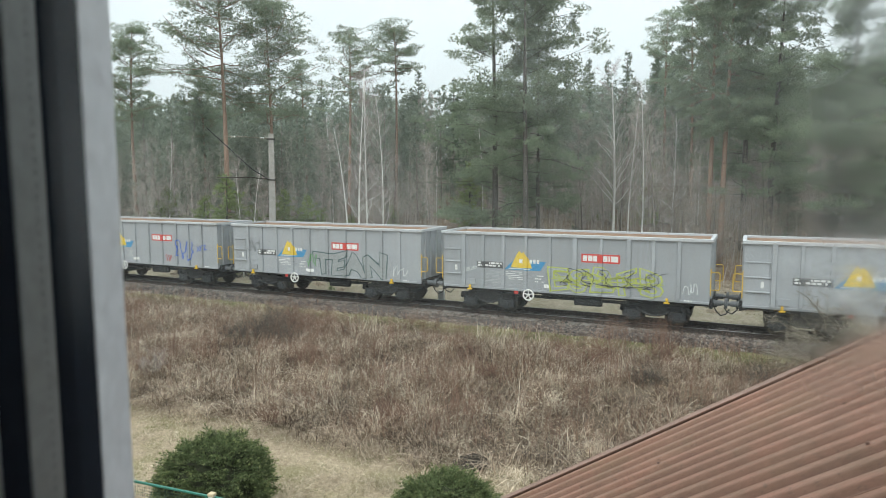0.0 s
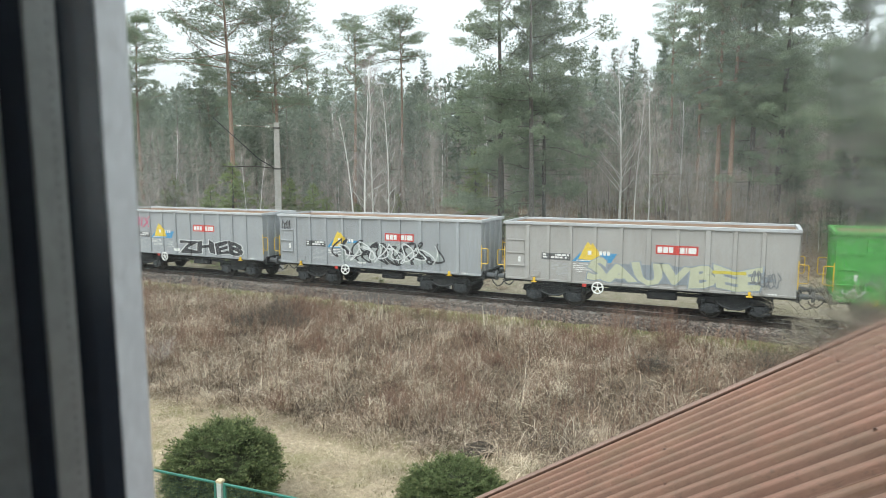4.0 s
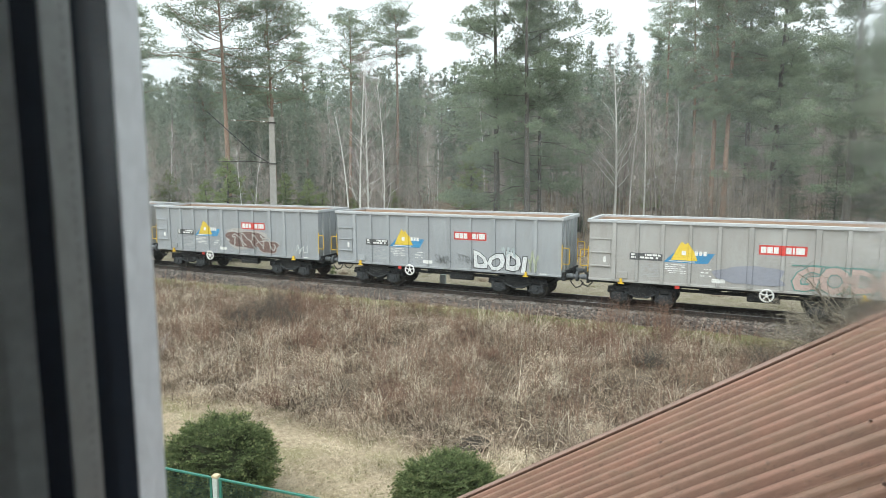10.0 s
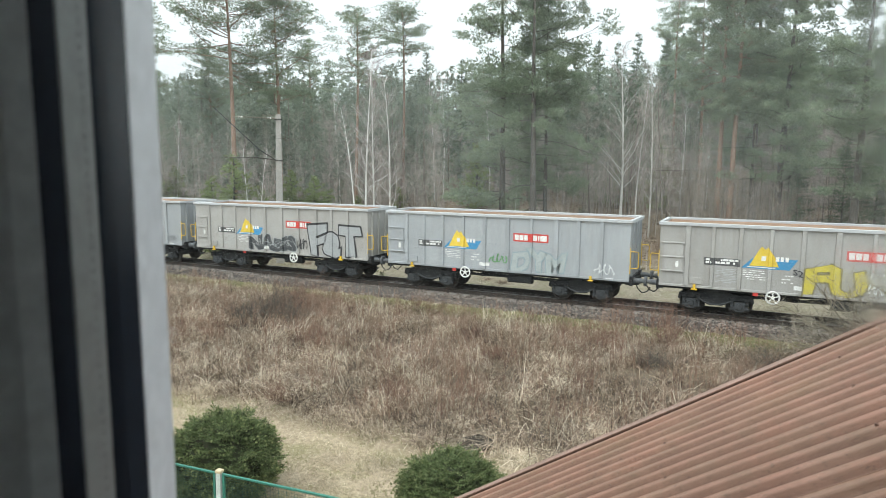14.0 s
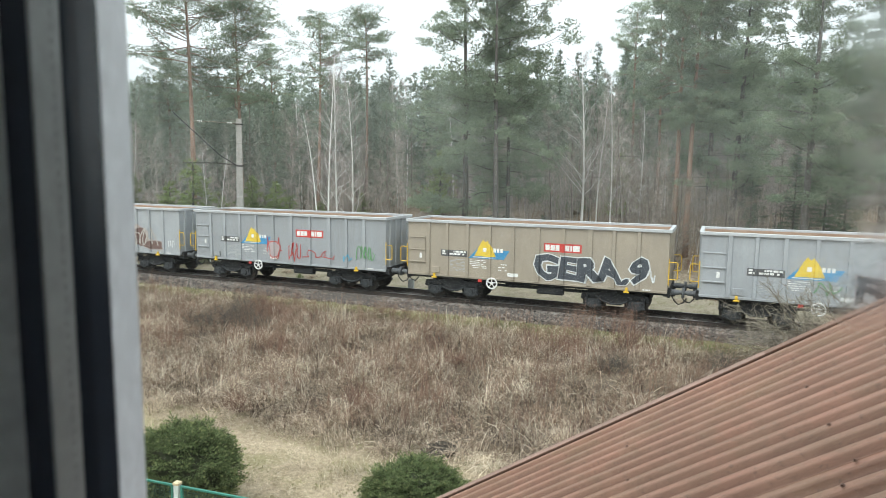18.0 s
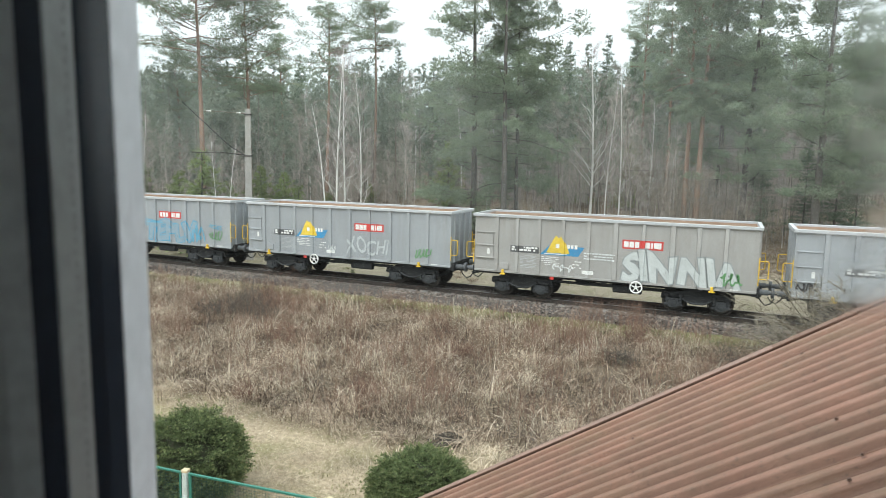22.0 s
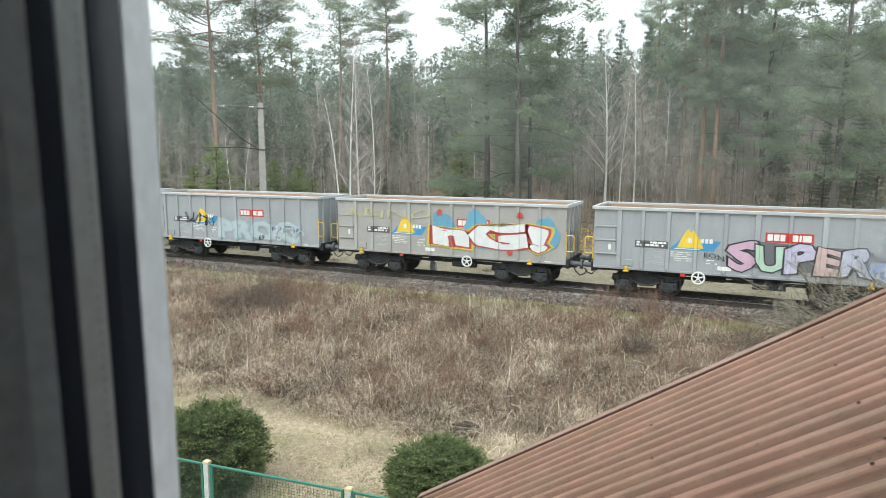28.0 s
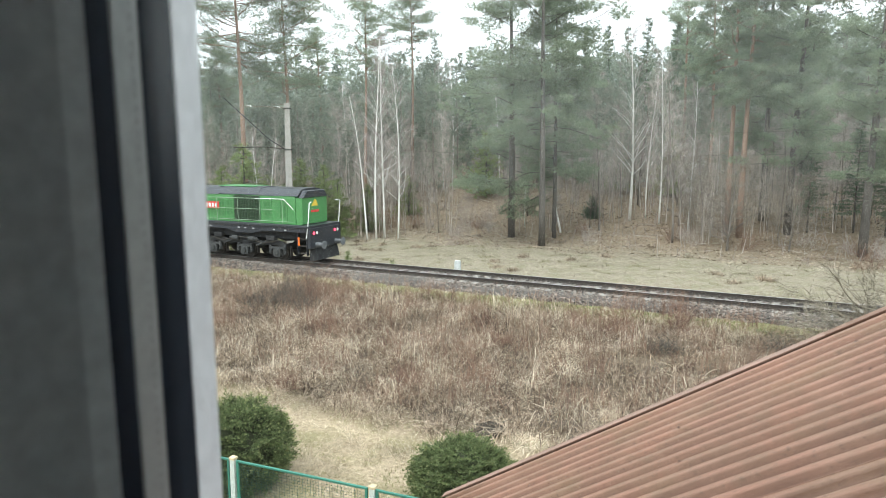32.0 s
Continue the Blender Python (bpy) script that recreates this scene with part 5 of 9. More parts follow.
def far_woods():
    """Woods behind the edge: many plain conifers and bare stems in two joined meshes."""
    rng = np.random.default_rng(77)
    vs, fs, n0 = [], [], 0
    tv, tf, m0 = [], [], 0
    for k in range(1330):
        y = rng.uniform(60, 125) if k < 980 else rng.uniform(100, 135)
        r = rng.uniform(-0.62, 0.82)
        x = r * y
        if abs(r - 0.04) < 0.02 and y < 80:
            continue
        g = float(ground_height(np.array(x), np.array(y)))
        h = (rng.uniform(9.5, 15.0) if k < 980 else rng.uniform(13.0, 15.5)) * (1.0 + 0.25 * (r > 0.33)) * (1.0 + 0.12 * (y > 90))
        m = 125
        t = rng.uniform(0, 1, m)
        if rng.random() < 0.65:
            # pine: a rounded crown on a bare stem
            base = rng.uniform(0.12, 0.42) * h
            rad = rng.uniform(1.2, 2.3) * np.sin(np.pi * (0.12 + 0.86 * t)) ** 0.6 * np.sqrt(rng.uniform(0.05, 1, m))
        else:
            base = rng.uniform(0.02, 0.2) * h
            rad = rng.uniform(1.2, 2.0) * (1 - t) ** 0.7 * np.sqrt(rng.uniform(0.1, 1, m)) + 0.1
        a = rng.uniform(0, 6.28, m)
        c = np.stack([x + rad * np.cos(a), y + rad * np.sin(a), g + base + (h - base) * t], -1)
        u = np.stack([np.cos(a), np.sin(a), 0.35 * np.ones(m)], -1)
        v, f = tufts(rng, c, u, 5, 0.62, 0.15, 1.1)
        vs.append(v)
        fs.append(f + n0)
        n0 += len(v)
        if k % 2:
            continue
        sh = Shape().cyl((x, y, g - 0.2), (x + rng.normal(0, 0.2), y, g + h * 0.95), rng.uniform(0.06, 0.10), 0.02, 5, False)
        tv += sh.v
        tf += [tuple(i + m0 for i in q) for q in sh.f]
        m0 += len(sh.v)
    solid("far_woods", soup("far_woods", np.concatenate(vs), np.concatenate(fs), M["farneedle"]), None, "dark mixed conifer woods in the distance", "woods", kind="stuff")
    solid("far_stems", soup("far_stems", tv, tf, M["greystem"]), None, "grey-brown tree stems deep in the wood", "woods", kind="stuff")
    # bare stems and twig haze of the undergrowth
    n = 1700
    y = rng.uniform(51, 92, n)
    r = rng.uniform(-0.62, 0.8, n)
    keep = ~((np.abs(r - 0.04) < 0.035) & (y < 75))
    y, r = y[keep] - 6.0 * (r[keep] > 0.35), r[keep]
    n = len(y)
    x = r * y
    g = ground_height(x, y)
    h = 2.5 + 8.5 * rng.uniform(0, 1, n) ** 1.4
    d = rng.normal(0, 0.06, (n, 3)) + np.array([0, 0, 1.0])
    d /= np.linalg.norm(d, axis=1, keepdims=True)
    p = np.stack([x, y, g - 0.1], -1)
    v1, f1 = slivers(rng, p, d, h, rng.uniform(0.03, 0.075, n))
    v1b, f1b = slivers(rng, p, d, h, rng.uniform(0.03, 0.075, n))
    m = 60
    t = rng.uniform(0.28, 1.0, (n, m))
    q = p[:, None] + d[:, None] * (t * h[:, None])[..., None]
    e = rng.normal(0, 0.7, (n, m, 3)) + np.array([0, 0, 0.8])
    e /= np.linalg.norm(e, axis=2, keepdims=True)
    v2, f2 = slivers(rng, q.reshape(-1, 3), e.reshape(-1, 3), rng.uniform(0.4, 1.3, n * m), 0.022)
    q2 = (q + e * 0.4).reshape(-1, 3)
    e2 = e.reshape(-1, 3) + rng.normal(0, 0.7, (n * m, 3))
    e2 /= np.linalg.norm(e2, axis=1, keepdims=True)
    v3, f3 = slivers(rng, q2, e2, rng.uniform(0.3, 0.8, n * m), 0.016)
    a = [v1, v1b, v2, v3]
    fs, k = [], 0
    for v, f in zip(a, (f1, f1b, f2, f3)):
        fs.append(f + k)
        k += len(v)
    solid("undergrowth", soup("undergrowth", np.concatenate(a), np.concatenate(fs), M["twigs"]), None, "bare grey-brown undergrowth of stems and twigs", "undergrowth", kind="stuff")


make_trees()
far_woods()


# ---------------------------------------------------------------- clipped garden bushes
def make_bush(x, y, rx, h, seed):
    rng = np.random.default_rng(seed)
    g = float(ground_height(np.array(x), np.array(y)))
    th = thing("clipped_spruce_bush", "rounded clipped dark green spruce bush", "bush", pose(x, y, g - 0.05, 0, 0, seed * 40), "garden bushes")
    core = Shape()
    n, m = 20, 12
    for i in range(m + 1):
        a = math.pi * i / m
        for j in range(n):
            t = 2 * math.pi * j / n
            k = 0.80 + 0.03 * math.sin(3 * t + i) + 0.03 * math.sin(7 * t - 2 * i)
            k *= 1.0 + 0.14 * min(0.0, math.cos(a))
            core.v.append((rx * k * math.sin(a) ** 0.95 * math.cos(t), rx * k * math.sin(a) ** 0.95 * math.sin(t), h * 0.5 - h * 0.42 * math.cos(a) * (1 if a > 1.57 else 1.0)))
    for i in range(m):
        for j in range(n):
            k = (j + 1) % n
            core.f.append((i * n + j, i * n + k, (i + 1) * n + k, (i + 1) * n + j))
    # solid core: its dark colour stands in for shade between the shoots
    part("core", core, M["bushcore"], th, "solid dark core with the inner shade painted in")
    c = sphere_dirs(rng, 1250)
    c = c[c[:, 2] > -0.9]
    az = np.arctan2(c[:, 1], c[:, 0])
    lump = 0.97 + 0.05 * np.sin(4 * az + 3 * c[:, 2]) + 0.05 * np.sin(9 * az - 5 * c[:, 2]) + rng.normal(0, 0.045, len(c))
    wide = np.where(c[:, 2] < 0, 1.0 + 0.10 * c[:, 2], 1.0 - 0.14 * c[:, 2])
    p = c * np.stack([rx * lump * wide, rx * lump * wide, 0.5 * h * lump], -1) * 0.89 + np.array([0, 0, h * 0.5])
    # flat sprays: a shoot with side shoots, each set with short needles, leaning outward and a little up
    flat = c * np.array([1, 1, 0.25])
    d = flat + 0.45 * sphere_dirs(rng, len(c)) + np.array([0, 0, 0.05])
    d /= np.linalg.norm(d, axis=1, keepdims=True)
    side = np.cross(d, np.array([0, 0, 1.0]) + 0.3 * sphere_dirs(rng, len(c)))
    side /= np.linalg.norm(side, axis=1, keepdims=True)
    size = rng.uniform(0.7, 1.3, (len(c), 1))
    starts, ways, longs = [], [], []
    for at, lean, ln in ((0.0, 0.0, 0.34), (0.05, 1.0, 0.19), (0.05, -1.0, 0.19), (0.13, 0.8, 0.15), (0.13, -0.8, 0.15), (0.21, 0.7, 0.10), (0.21, -0.7, 0.10)):
        q = d + side * lean
        q /= np.linalg.norm(q, axis=1, keepdims=True)
        starts.append(p + d * at * size)
        ways.append(q)
        longs.append(ln * size)
    starts, ways, longs = np.concatenate(starts), np.concatenate(ways), np.concatenate(longs)
    k = 11
    t = np.tile(np.linspace(0.05, 0.95, k), len(starts))[:, None] * np.repeat(longs, k, axis=0)
    base = np.repeat(starts, k, axis=0) + np.repeat(ways, k, axis=0) * t
    e = np.repeat(ways, k, axis=0) * 0.8 + 0.7 * sphere_dirs(rng, len(base))
    e /= np.linalg.norm(e, axis=1, keepdims=True)
    v, f = slivers(rng, base, e, 0.05 * rng.uniform(0.7, 1.3, len(base)), 0.019)
    part("foliage", soup("foliage", v, f, M["bushgreen"]), None, th)
    # lighter young tips
    tips = np.repeat(p + d * 0.31 * size, 12, axis=0)
    e = np.repeat(d, 12, axis=0) + 0.55 * sphere_dirs(rng, len(tips))
    e /= np.linalg.norm(e, axis=1, keepdims=True)
    v, f = slivers(rng, tips, e, 0.06 * rng.uniform(0.6, 1.3, len(tips)), 0.019)
    part("fresh_growth", soup("fresh_growth", v, f, M["tipgreen"]), None, th, "lighter yellow-green shoot tips")
    return th


make_bush(-4.60, 13.3, 1.07, 1.79, 1)
make_bush(0.26, 12.4, 0.91, 1.27, 2)


# ---------------------------------------------------------------- grass, weeds, litter
def near_track(s, off):
    p = np.stack([FOOT.x + U.x * s + N.x * off, FOOT.y + U.y * s + N.y * off], -1)
    return p[:, 0], p[:, 1]


def blades(name, label, s_range, off_range, count, length, width, arch, material, seed, clump=0.0, category="grass", lean=0.6):
    """Bent blades of grass: three quads each, arching over to one side."""
    rng = np.random.default_rng(seed)
    s = rng.uniform(*s_range, count)
    off = rng.uniform(*off_range, count)
    if clump:
        n = max(1, int(count * clump))
        cs, co = rng.uniform(*s_range, n), rng.uniform(*off_range, n)
        i = rng.integers(0, n, count)
        s, off = cs[i] + rng.normal(0, 0.22, count), co[i] + rng.normal(0, 0.22, count)
        head = rng.uniform(0, 6.28, n)[i] + rng.normal(0, 2.2, count)
    else:
        head = rng.uniform(0, 6.28, count)
    x, y = near_track(s, off)
    z = ground_height(x, y) - 0.02
    ln = rng.uniform(*length, count)
    a = arch * rng.uniform(0.5, 1.3, count)
    up0 = np.clip(rng.normal(1.25 - lean * 0.6, 0.28, count), 0.15, 1.5)
    p = np.stack([x, y, z], -1)
    pts = [p]
    ang = up0
    steps = 2 if length[1] < 0.5 else 3
    for k in range(steps):
        d = np.stack([np.cos(ang) * np.cos(head), np.cos(ang) * np.sin(head), np.sin(ang)], -1)
        p = p + d * (ln / steps)[:, None]
        pts.append(p)
        ang = ang - a * 3 / steps
    side = np.stack([-np.sin(head), np.cos(head), 0 * head], -1)
    side += rng.normal(0, 0.4, side.shape)
    rows = []
    for k, q in enumerate(pts):
        w = width * (1.0, 0.9, 0.65)[min(k, 2)]
        rows += [q - side * w * 0.5, q + side * w * 0.5] if k < steps else [q]
    v = np.stack(rows, 1)
    low = ground_height(v[..., 0], v[..., 1]) + 0.012
    v[..., 2] = np.maximum(v[..., 2], low - 0.03)
    f = [(2 * k + 1, 2 * k + 3, 2 * k) for k in range(steps - 1)] + [(2 * k + 3, 2 * k + 2, 2 * k) for k in range(steps - 1)] + [(2 * steps - 2, 2 * steps - 1, 2 * steps)]
    f = (np.array(f)[None] + (2 * steps + 1) * np.arange(count)[:, None, None]).reshape(-1, 3)
    solid(name, soup(name, v.reshape(-1, 3), f, M[material]), None, label, category, kind="stuff")


VIEW = (-48, 12)
blades("dry_meadow_grass", "matted long dry grass on the bank", VIEW, (4.3, 15.8), 88000, (0.3, 0.85), 0.0125, 0.7, "drygrass", 1, 0.03)
blades("brown_grass", "dark brown dead grass on the bank", VIEW, (4.0, 15.4), 46000, (0.3, 0.8), 0.012, 0.6, "browngrass", 8, 0.03)
blades("pale_straw", "flattened pale straw on the bank", VIEW, (4.6, 15.4), 26000, (0.35, 0.95), 0.0135, 0.6, "strawgrass", 2, 0.02, "grass", 1.5)
blades("standing_straw", "long pale straw stalks standing in the grass", VIEW, (4.2, 14.5), 12000, (0.5, 1.15), 0.0125, 0.3, "strawgrass", 14, 0.06, "grass", 0.7)
blades("verge_grass", "short pale grass beyond the track", (-50, 38), (-21, -3.2), 64000, (0.15, 0.46), 0.015, 0.6, "vergegrass", 3, 0.03, "grass", 1.5)
blades("verge_brown", "patches of brown dead grass beyond the track", (-50, 38), (-17, -4.5), 14000, (0.15, 0.5), 0.013, 0.4, "drygrass", 33, 0.006)
blades("verge_green", "short green grass beyond the track", (-50, 38), (-14, -3.2), 16000, (0.06, 0.18), 0.014, 0.35, "greengrass", 4, 0.015)
blades("green_edge", "mossy green grass strip beside the ballast", VIEW, (2.9, 5.2), 34000, (0.06, 0.24), 0.013, 0.35, "mossgrass", 5, 0.012)
blades("grey_stalks", "thin grey-brown dead stalks among the grass", VIEW, (3.6, 15.2), 26000, (0.3, 0.85), 0.0105, 0.22, "stalks", 17, 0.05, "grass", 0.8)
blades("foot_straw", "pale matted straw along the foot of the bank", VIEW, (11.8, 15.6), 13000, (0.25, 0.7), 0.009, 0.7, "strawgrass", 18, 0.05, "grass", 1.2)
blades("edge_straw", "pale dry grass along the foot of the ballast", VIEW, (2.6, 5.6), 16000, (0.15, 0.5), 0.011, 0.5, "strawgrass", 15, 0.03, "grass", 1.2)
blades("lawn_grass", "thin short lawn of pale flattened grass", (-34, 2), (14.6, 22), 70000, (0.07, 0.24), 0.0065, 0.5, "lawnstraw", 6, 0.03, "grass", 1.3)
blades("foot_grass", "flattened dry grass thinning out on the lawn", (-34, 2), (14.6, 18.6), 26000, (0.15, 0.42), 0.006, 0.45, "lawnstraw", 26, 0.012, "grass", 1.4)
blades("lawn_straw", "pale straw lying on the lawn", (-34, 2), (14.4, 20), 26000, (0.1, 0.3), 0.0055, 0.35, "strawgrass", 16, 0.02, "grass", 1.6)
blades("lawn_green", "green patches of lawn", (-34, 2), (15.0, 22), 26000, (0.05, 0.16), 0.008, 0.4, "mossgrass", 7, 0.012)


def weeds():
    """Upright reddish stalks in loose clumps, some of them dense and dark."""
    rng = np.random.default_rng(9)
    vs, fs, k = [], [], 0
    spots = [(rng.uniform(-44, 9), rng.uniform(3.0, 14.0), int(rng.integers(6, 26)), rng.uniform(0.15, 0.5), rng.uniform(0.55, 1.25)) for _ in range(680)]
    # thicker clumps: by the ballast, on the bank's crest and along its foot
    for s, off, n, rad, h in ((-4.9, 3.2, 150, 0.5, 1.2), (-3.2, 3.0, 150, 0.45, 1.25), (-1.6, 3.4, 60, 0.6, 0.8), (-8.2, 3.4, 60, 0.5, 0.8), (-0.2, 3.6, 80, 0.6, 0.8), (-17.5, 4.2, 40, 0.8, 1.1), (-18.5, 6.0, 160, 1.0, 1.2), (-18.9, 7.4, 220, 1.1, 1.0), (-17.2, 8.2, 120, 1.0, 0.8), (-16.6, 7.0, 120, 0.9, 0.9), (-14.0, 6.4, 120, 1.4, 0.8), (-6.0, 6.8, 160, 1.6, 0.7), (-1.5, 6.5, 160, 1.4, 0.8), (-10.5, 8.5, 120, 1.6, 0.7), (-19.6, 5.2, 60, 0.8, 1.2), (-20.5, 10.6, 46, 0.5, 1.1), (-19.4, 11.0, 40, 0.4, 1.1), (-9.0, 14.2, 60, 0.5, 0.6), (-7.6, 14.0, 14, 0.12, 1.1), (-10.2, 14.0, 50, 0.5, 0.6), (-11.5, 3.6, 40, 0.7, 0.8), (-13.5, 3.8, 50, 0.7, 0.8), (1.5, 5.0, 60, 0.8, 0.8)):
        spots.append((s, off, n, rad, h))
    for s, off, n, rad, h in spots:
        ss, oo = s + rng.normal(0, rad, n), off + rng.normal(0, rad, n)
        x, y = near_track(ss, oo)
        p = np.stack([x, y, ground_height(x, y) - 0.03], -1)
        d = rng.normal(0, 0.16, (n, 3)) + np.array([0, 0, 1.0])
        d /= np.linalg.norm(d, axis=1, keepdims=True)
        ln = h * rng.uniform(0.5, 1.2, n)
        v, f = slivers(rng, p, d, ln, 0.014)
        vs.append(v), fs.append(f + k)
        k += len(v)
        m = 7
        t = rng.uniform(0.35, 0.95, (n, m))
        q = (p[:, None] + d[:, None] * (t * ln[:, None])[..., None]).reshape(-1, 3)
        e = rng.normal(0, 0.6, (n * m, 3)) + np.array([0, 0, 0.8])
        e /= np.linalg.norm(e, axis=1, keepdims=True)
        v, f = slivers(rng, q, e, rng.uniform(0.08, 0.28, n * m), 0.006)
        vs.append(v), fs.append(f + k)
        k += len(v)
    solid("dead_weeds", soup("dead_weeds", np.concatenate(vs), np.concatenate(fs), M["redtwigs"]), None, "reddish brown dead weed stalks standing in the grass", "weeds", kind="stuff")


def shrub(name, s, off, rad, h, stems, material, label, seed):
    """A leafless bramble: arching stems with side twigs."""
    rng = np.random.default_rng(seed)
    sh = Shape()
    cs, us = [], []
    for k in range(stems):
        az = rng.uniform(0, 6.28)
        p = np.array([rng.normal(0, rad * 0.35), rng.normal(0, rad * 0.35), 0])
        lp = limb_path(rng, p, (math.cos(az) * 0.5, math.sin(az) * 0.5, 1.0), h * rng.uniform(0.7, 1.3), 5, -0.10, 0.18)
        tapered(sh, lp, 0.010, 0.003, 3)
        lpa = np.array(lp)
        m = 22
        i = rng.integers(1, 5, m)
        cs.append(lpa[i] + (lpa[i + 1] - lpa[i]) * rng.uniform(0, 1, (m, 1)))
        us.append(rng.normal(0, 0.7, (m, 3)) + np.array([0, 0, 0.5]))
    c, u = np.concatenate(cs), np.concatenate(us)
    u /= np.linalg.norm(u, axis=1, keepdims=True)
    v, f = slivers(rng, c, u, rng.uniform(0.1, 0.4, len(c)), 0.007)
    x, y = near_track(np.array([s]), np.array([off]))
    z = float(ground_height(x, y)[0])
    th = thing(name, label, "shrub", pose(float(x[0]), float(y[0]), z - 0.03), "shrubs on the bank")
    tagged(part("stem_clump", sh, M[material], th), kind="stuff")
    part("twig_crown", soup("twigs", v, f, M[material]), None, th)


weeds()
for k, (s, off, rad, h, n, m) in enumerate(((-18.9, 7.6, 1.1, 1.2, 100, "darktwigs"), (-19.8, 8.4, 1.0, 0.9, 80, "darktwigs"), (-17.6, 8.0, 1.0, 0.9, 60, "darktwigs"), (-18.2, 6.2, 1.0, 1.9, 40, "redtwigs"), (-19.4, 6.6, 0.8, 1.8, 30, "darktwigs"), (-4.8, 5.6, 0.7, 0.9, 46, "redtwigs"), (-2.9, 5.2, 0.6, 0.8, 40, "redtwigs"), (-6.6, 5.0, 0.5, 0.6, 26, "redtwigs"),
                                            (-12.6, 15.0, 0.3, 0.8, 18, "redtwigs"), (-9.5, 13.2, 0.6, 0.8, 40, "redtwigs"), (-15.0, 10.0, 0.8, 0.7, 40, "redtwigs"), (-3.0, 7.6, 0.8, 0.7, 44, "darktwigs"), (0.5, 6.0, 0.7, 0.8, 40, "darktwigs"), (-8.0, 9.0, 0.9, 0.6, 44, "redtwigs"), (-18.0, 6.2, 0.6, 0.7, 30, "redtwigs"), (-28.5, 6.5, 0.8, 1.0, 40, "redtwigs"), (-19.6, 13.0, 0.5, 0.9, 26, "twigs"), (-31, 9, 0.8, 0.9, 36, "twigs"))):
    shrub("bare_bramble", s, off, rad, h, n, m, "leafless reddish bramble in dry grass" if m == "redtwigs" else "leafless dark bramble in dry grass", 50 + k)


def shrub_belt():
    """Low bare brush along the wood's edge and at the far verge."""
    for k in range(56):
        rng = random.Random(k)
        near = 26 <= k < 50
        shrub("edge_brush", rng.uniform(4, 34) if near else rng.uniform(-38, 32), rng.uniform(-19, -12) if near else rng.uniform(-22, -16), 0.9, rng.uniform(0.9, 1.8), 26, rng.choice(("twigs", "redtwigs")), "bare brownish brush at the wood's edge", 300 + k)


shrub_belt()


def leaf_litter():
    rng = np.random.default_rng(12)
    n = 60000
    s, off = rng.uniform(-46, 42, n), rng.uniform(-46, -13, n)
    x, y = near_track(s, off)
    p = np.stack([x, y, ground_height(x, y) + 0.02], -1)
    a = sphere_dirs(rng, n) * rng.uniform(0.06, 0.16, (n, 1))
    b = sphere_dirs(rng, n) * rng.uniform(0.05, 0.12, (n, 1))
    a[:, 2] *= 0.4
    b[:, 2] *= 0.4
    v = np.stack([p - a, p - b, p + a, p + b], 1).reshape(-1, 3)
    solid("leaf_litter", soup("leaf_litter", v, np.arange(4 * n).reshape(-1, 4), M["litter"]), None, "fallen brown leaves on the wood floor", "leaves", kind="stuff")


leaf_litter()


def wood_sticks():
    """Dead sticks and small stems lying and leaning at the wood's edge."""
    rng = np.random.default_rng(31)
    n = 1500
    s, off = rng.uniform(-44, 38, n), rng.uniform(-34, -13, n)
    x, y = near_track(s, off)
    p = np.stack([x, y, ground_height(x, y) + 0.03], -1)
    d = rng.normal(0, 1, (n, 3)) * np.array([1, 1, 0.12]) + np.array([0, 0, 0.08])
    up = rng.uniform(0, 1, n) < 0.45
    d[up] = rng.normal(0, 0.18, (int(up.sum()), 3)) + np.array([0, 0, 1.0])
    d /= np.linalg.norm(d, axis=1, keepdims=True)
    a, f = slivers(rng, p, d, rng.uniform(0.5, 2.2, n), rng.uniform(0.02, 0.05, n))
    b, g = slivers(rng, p, d, rng.uniform(0.5, 2.2, n), rng.uniform(0.02, 0.05, n))
    solid("dead_sticks", soup("dead_sticks", np.concatenate([a, b]), np.concatenate([f, g + len(a)]), M["twigs"]), None, "dead grey sticks on the wood floor", "sticks", kind="stuff")


wood_sticks()


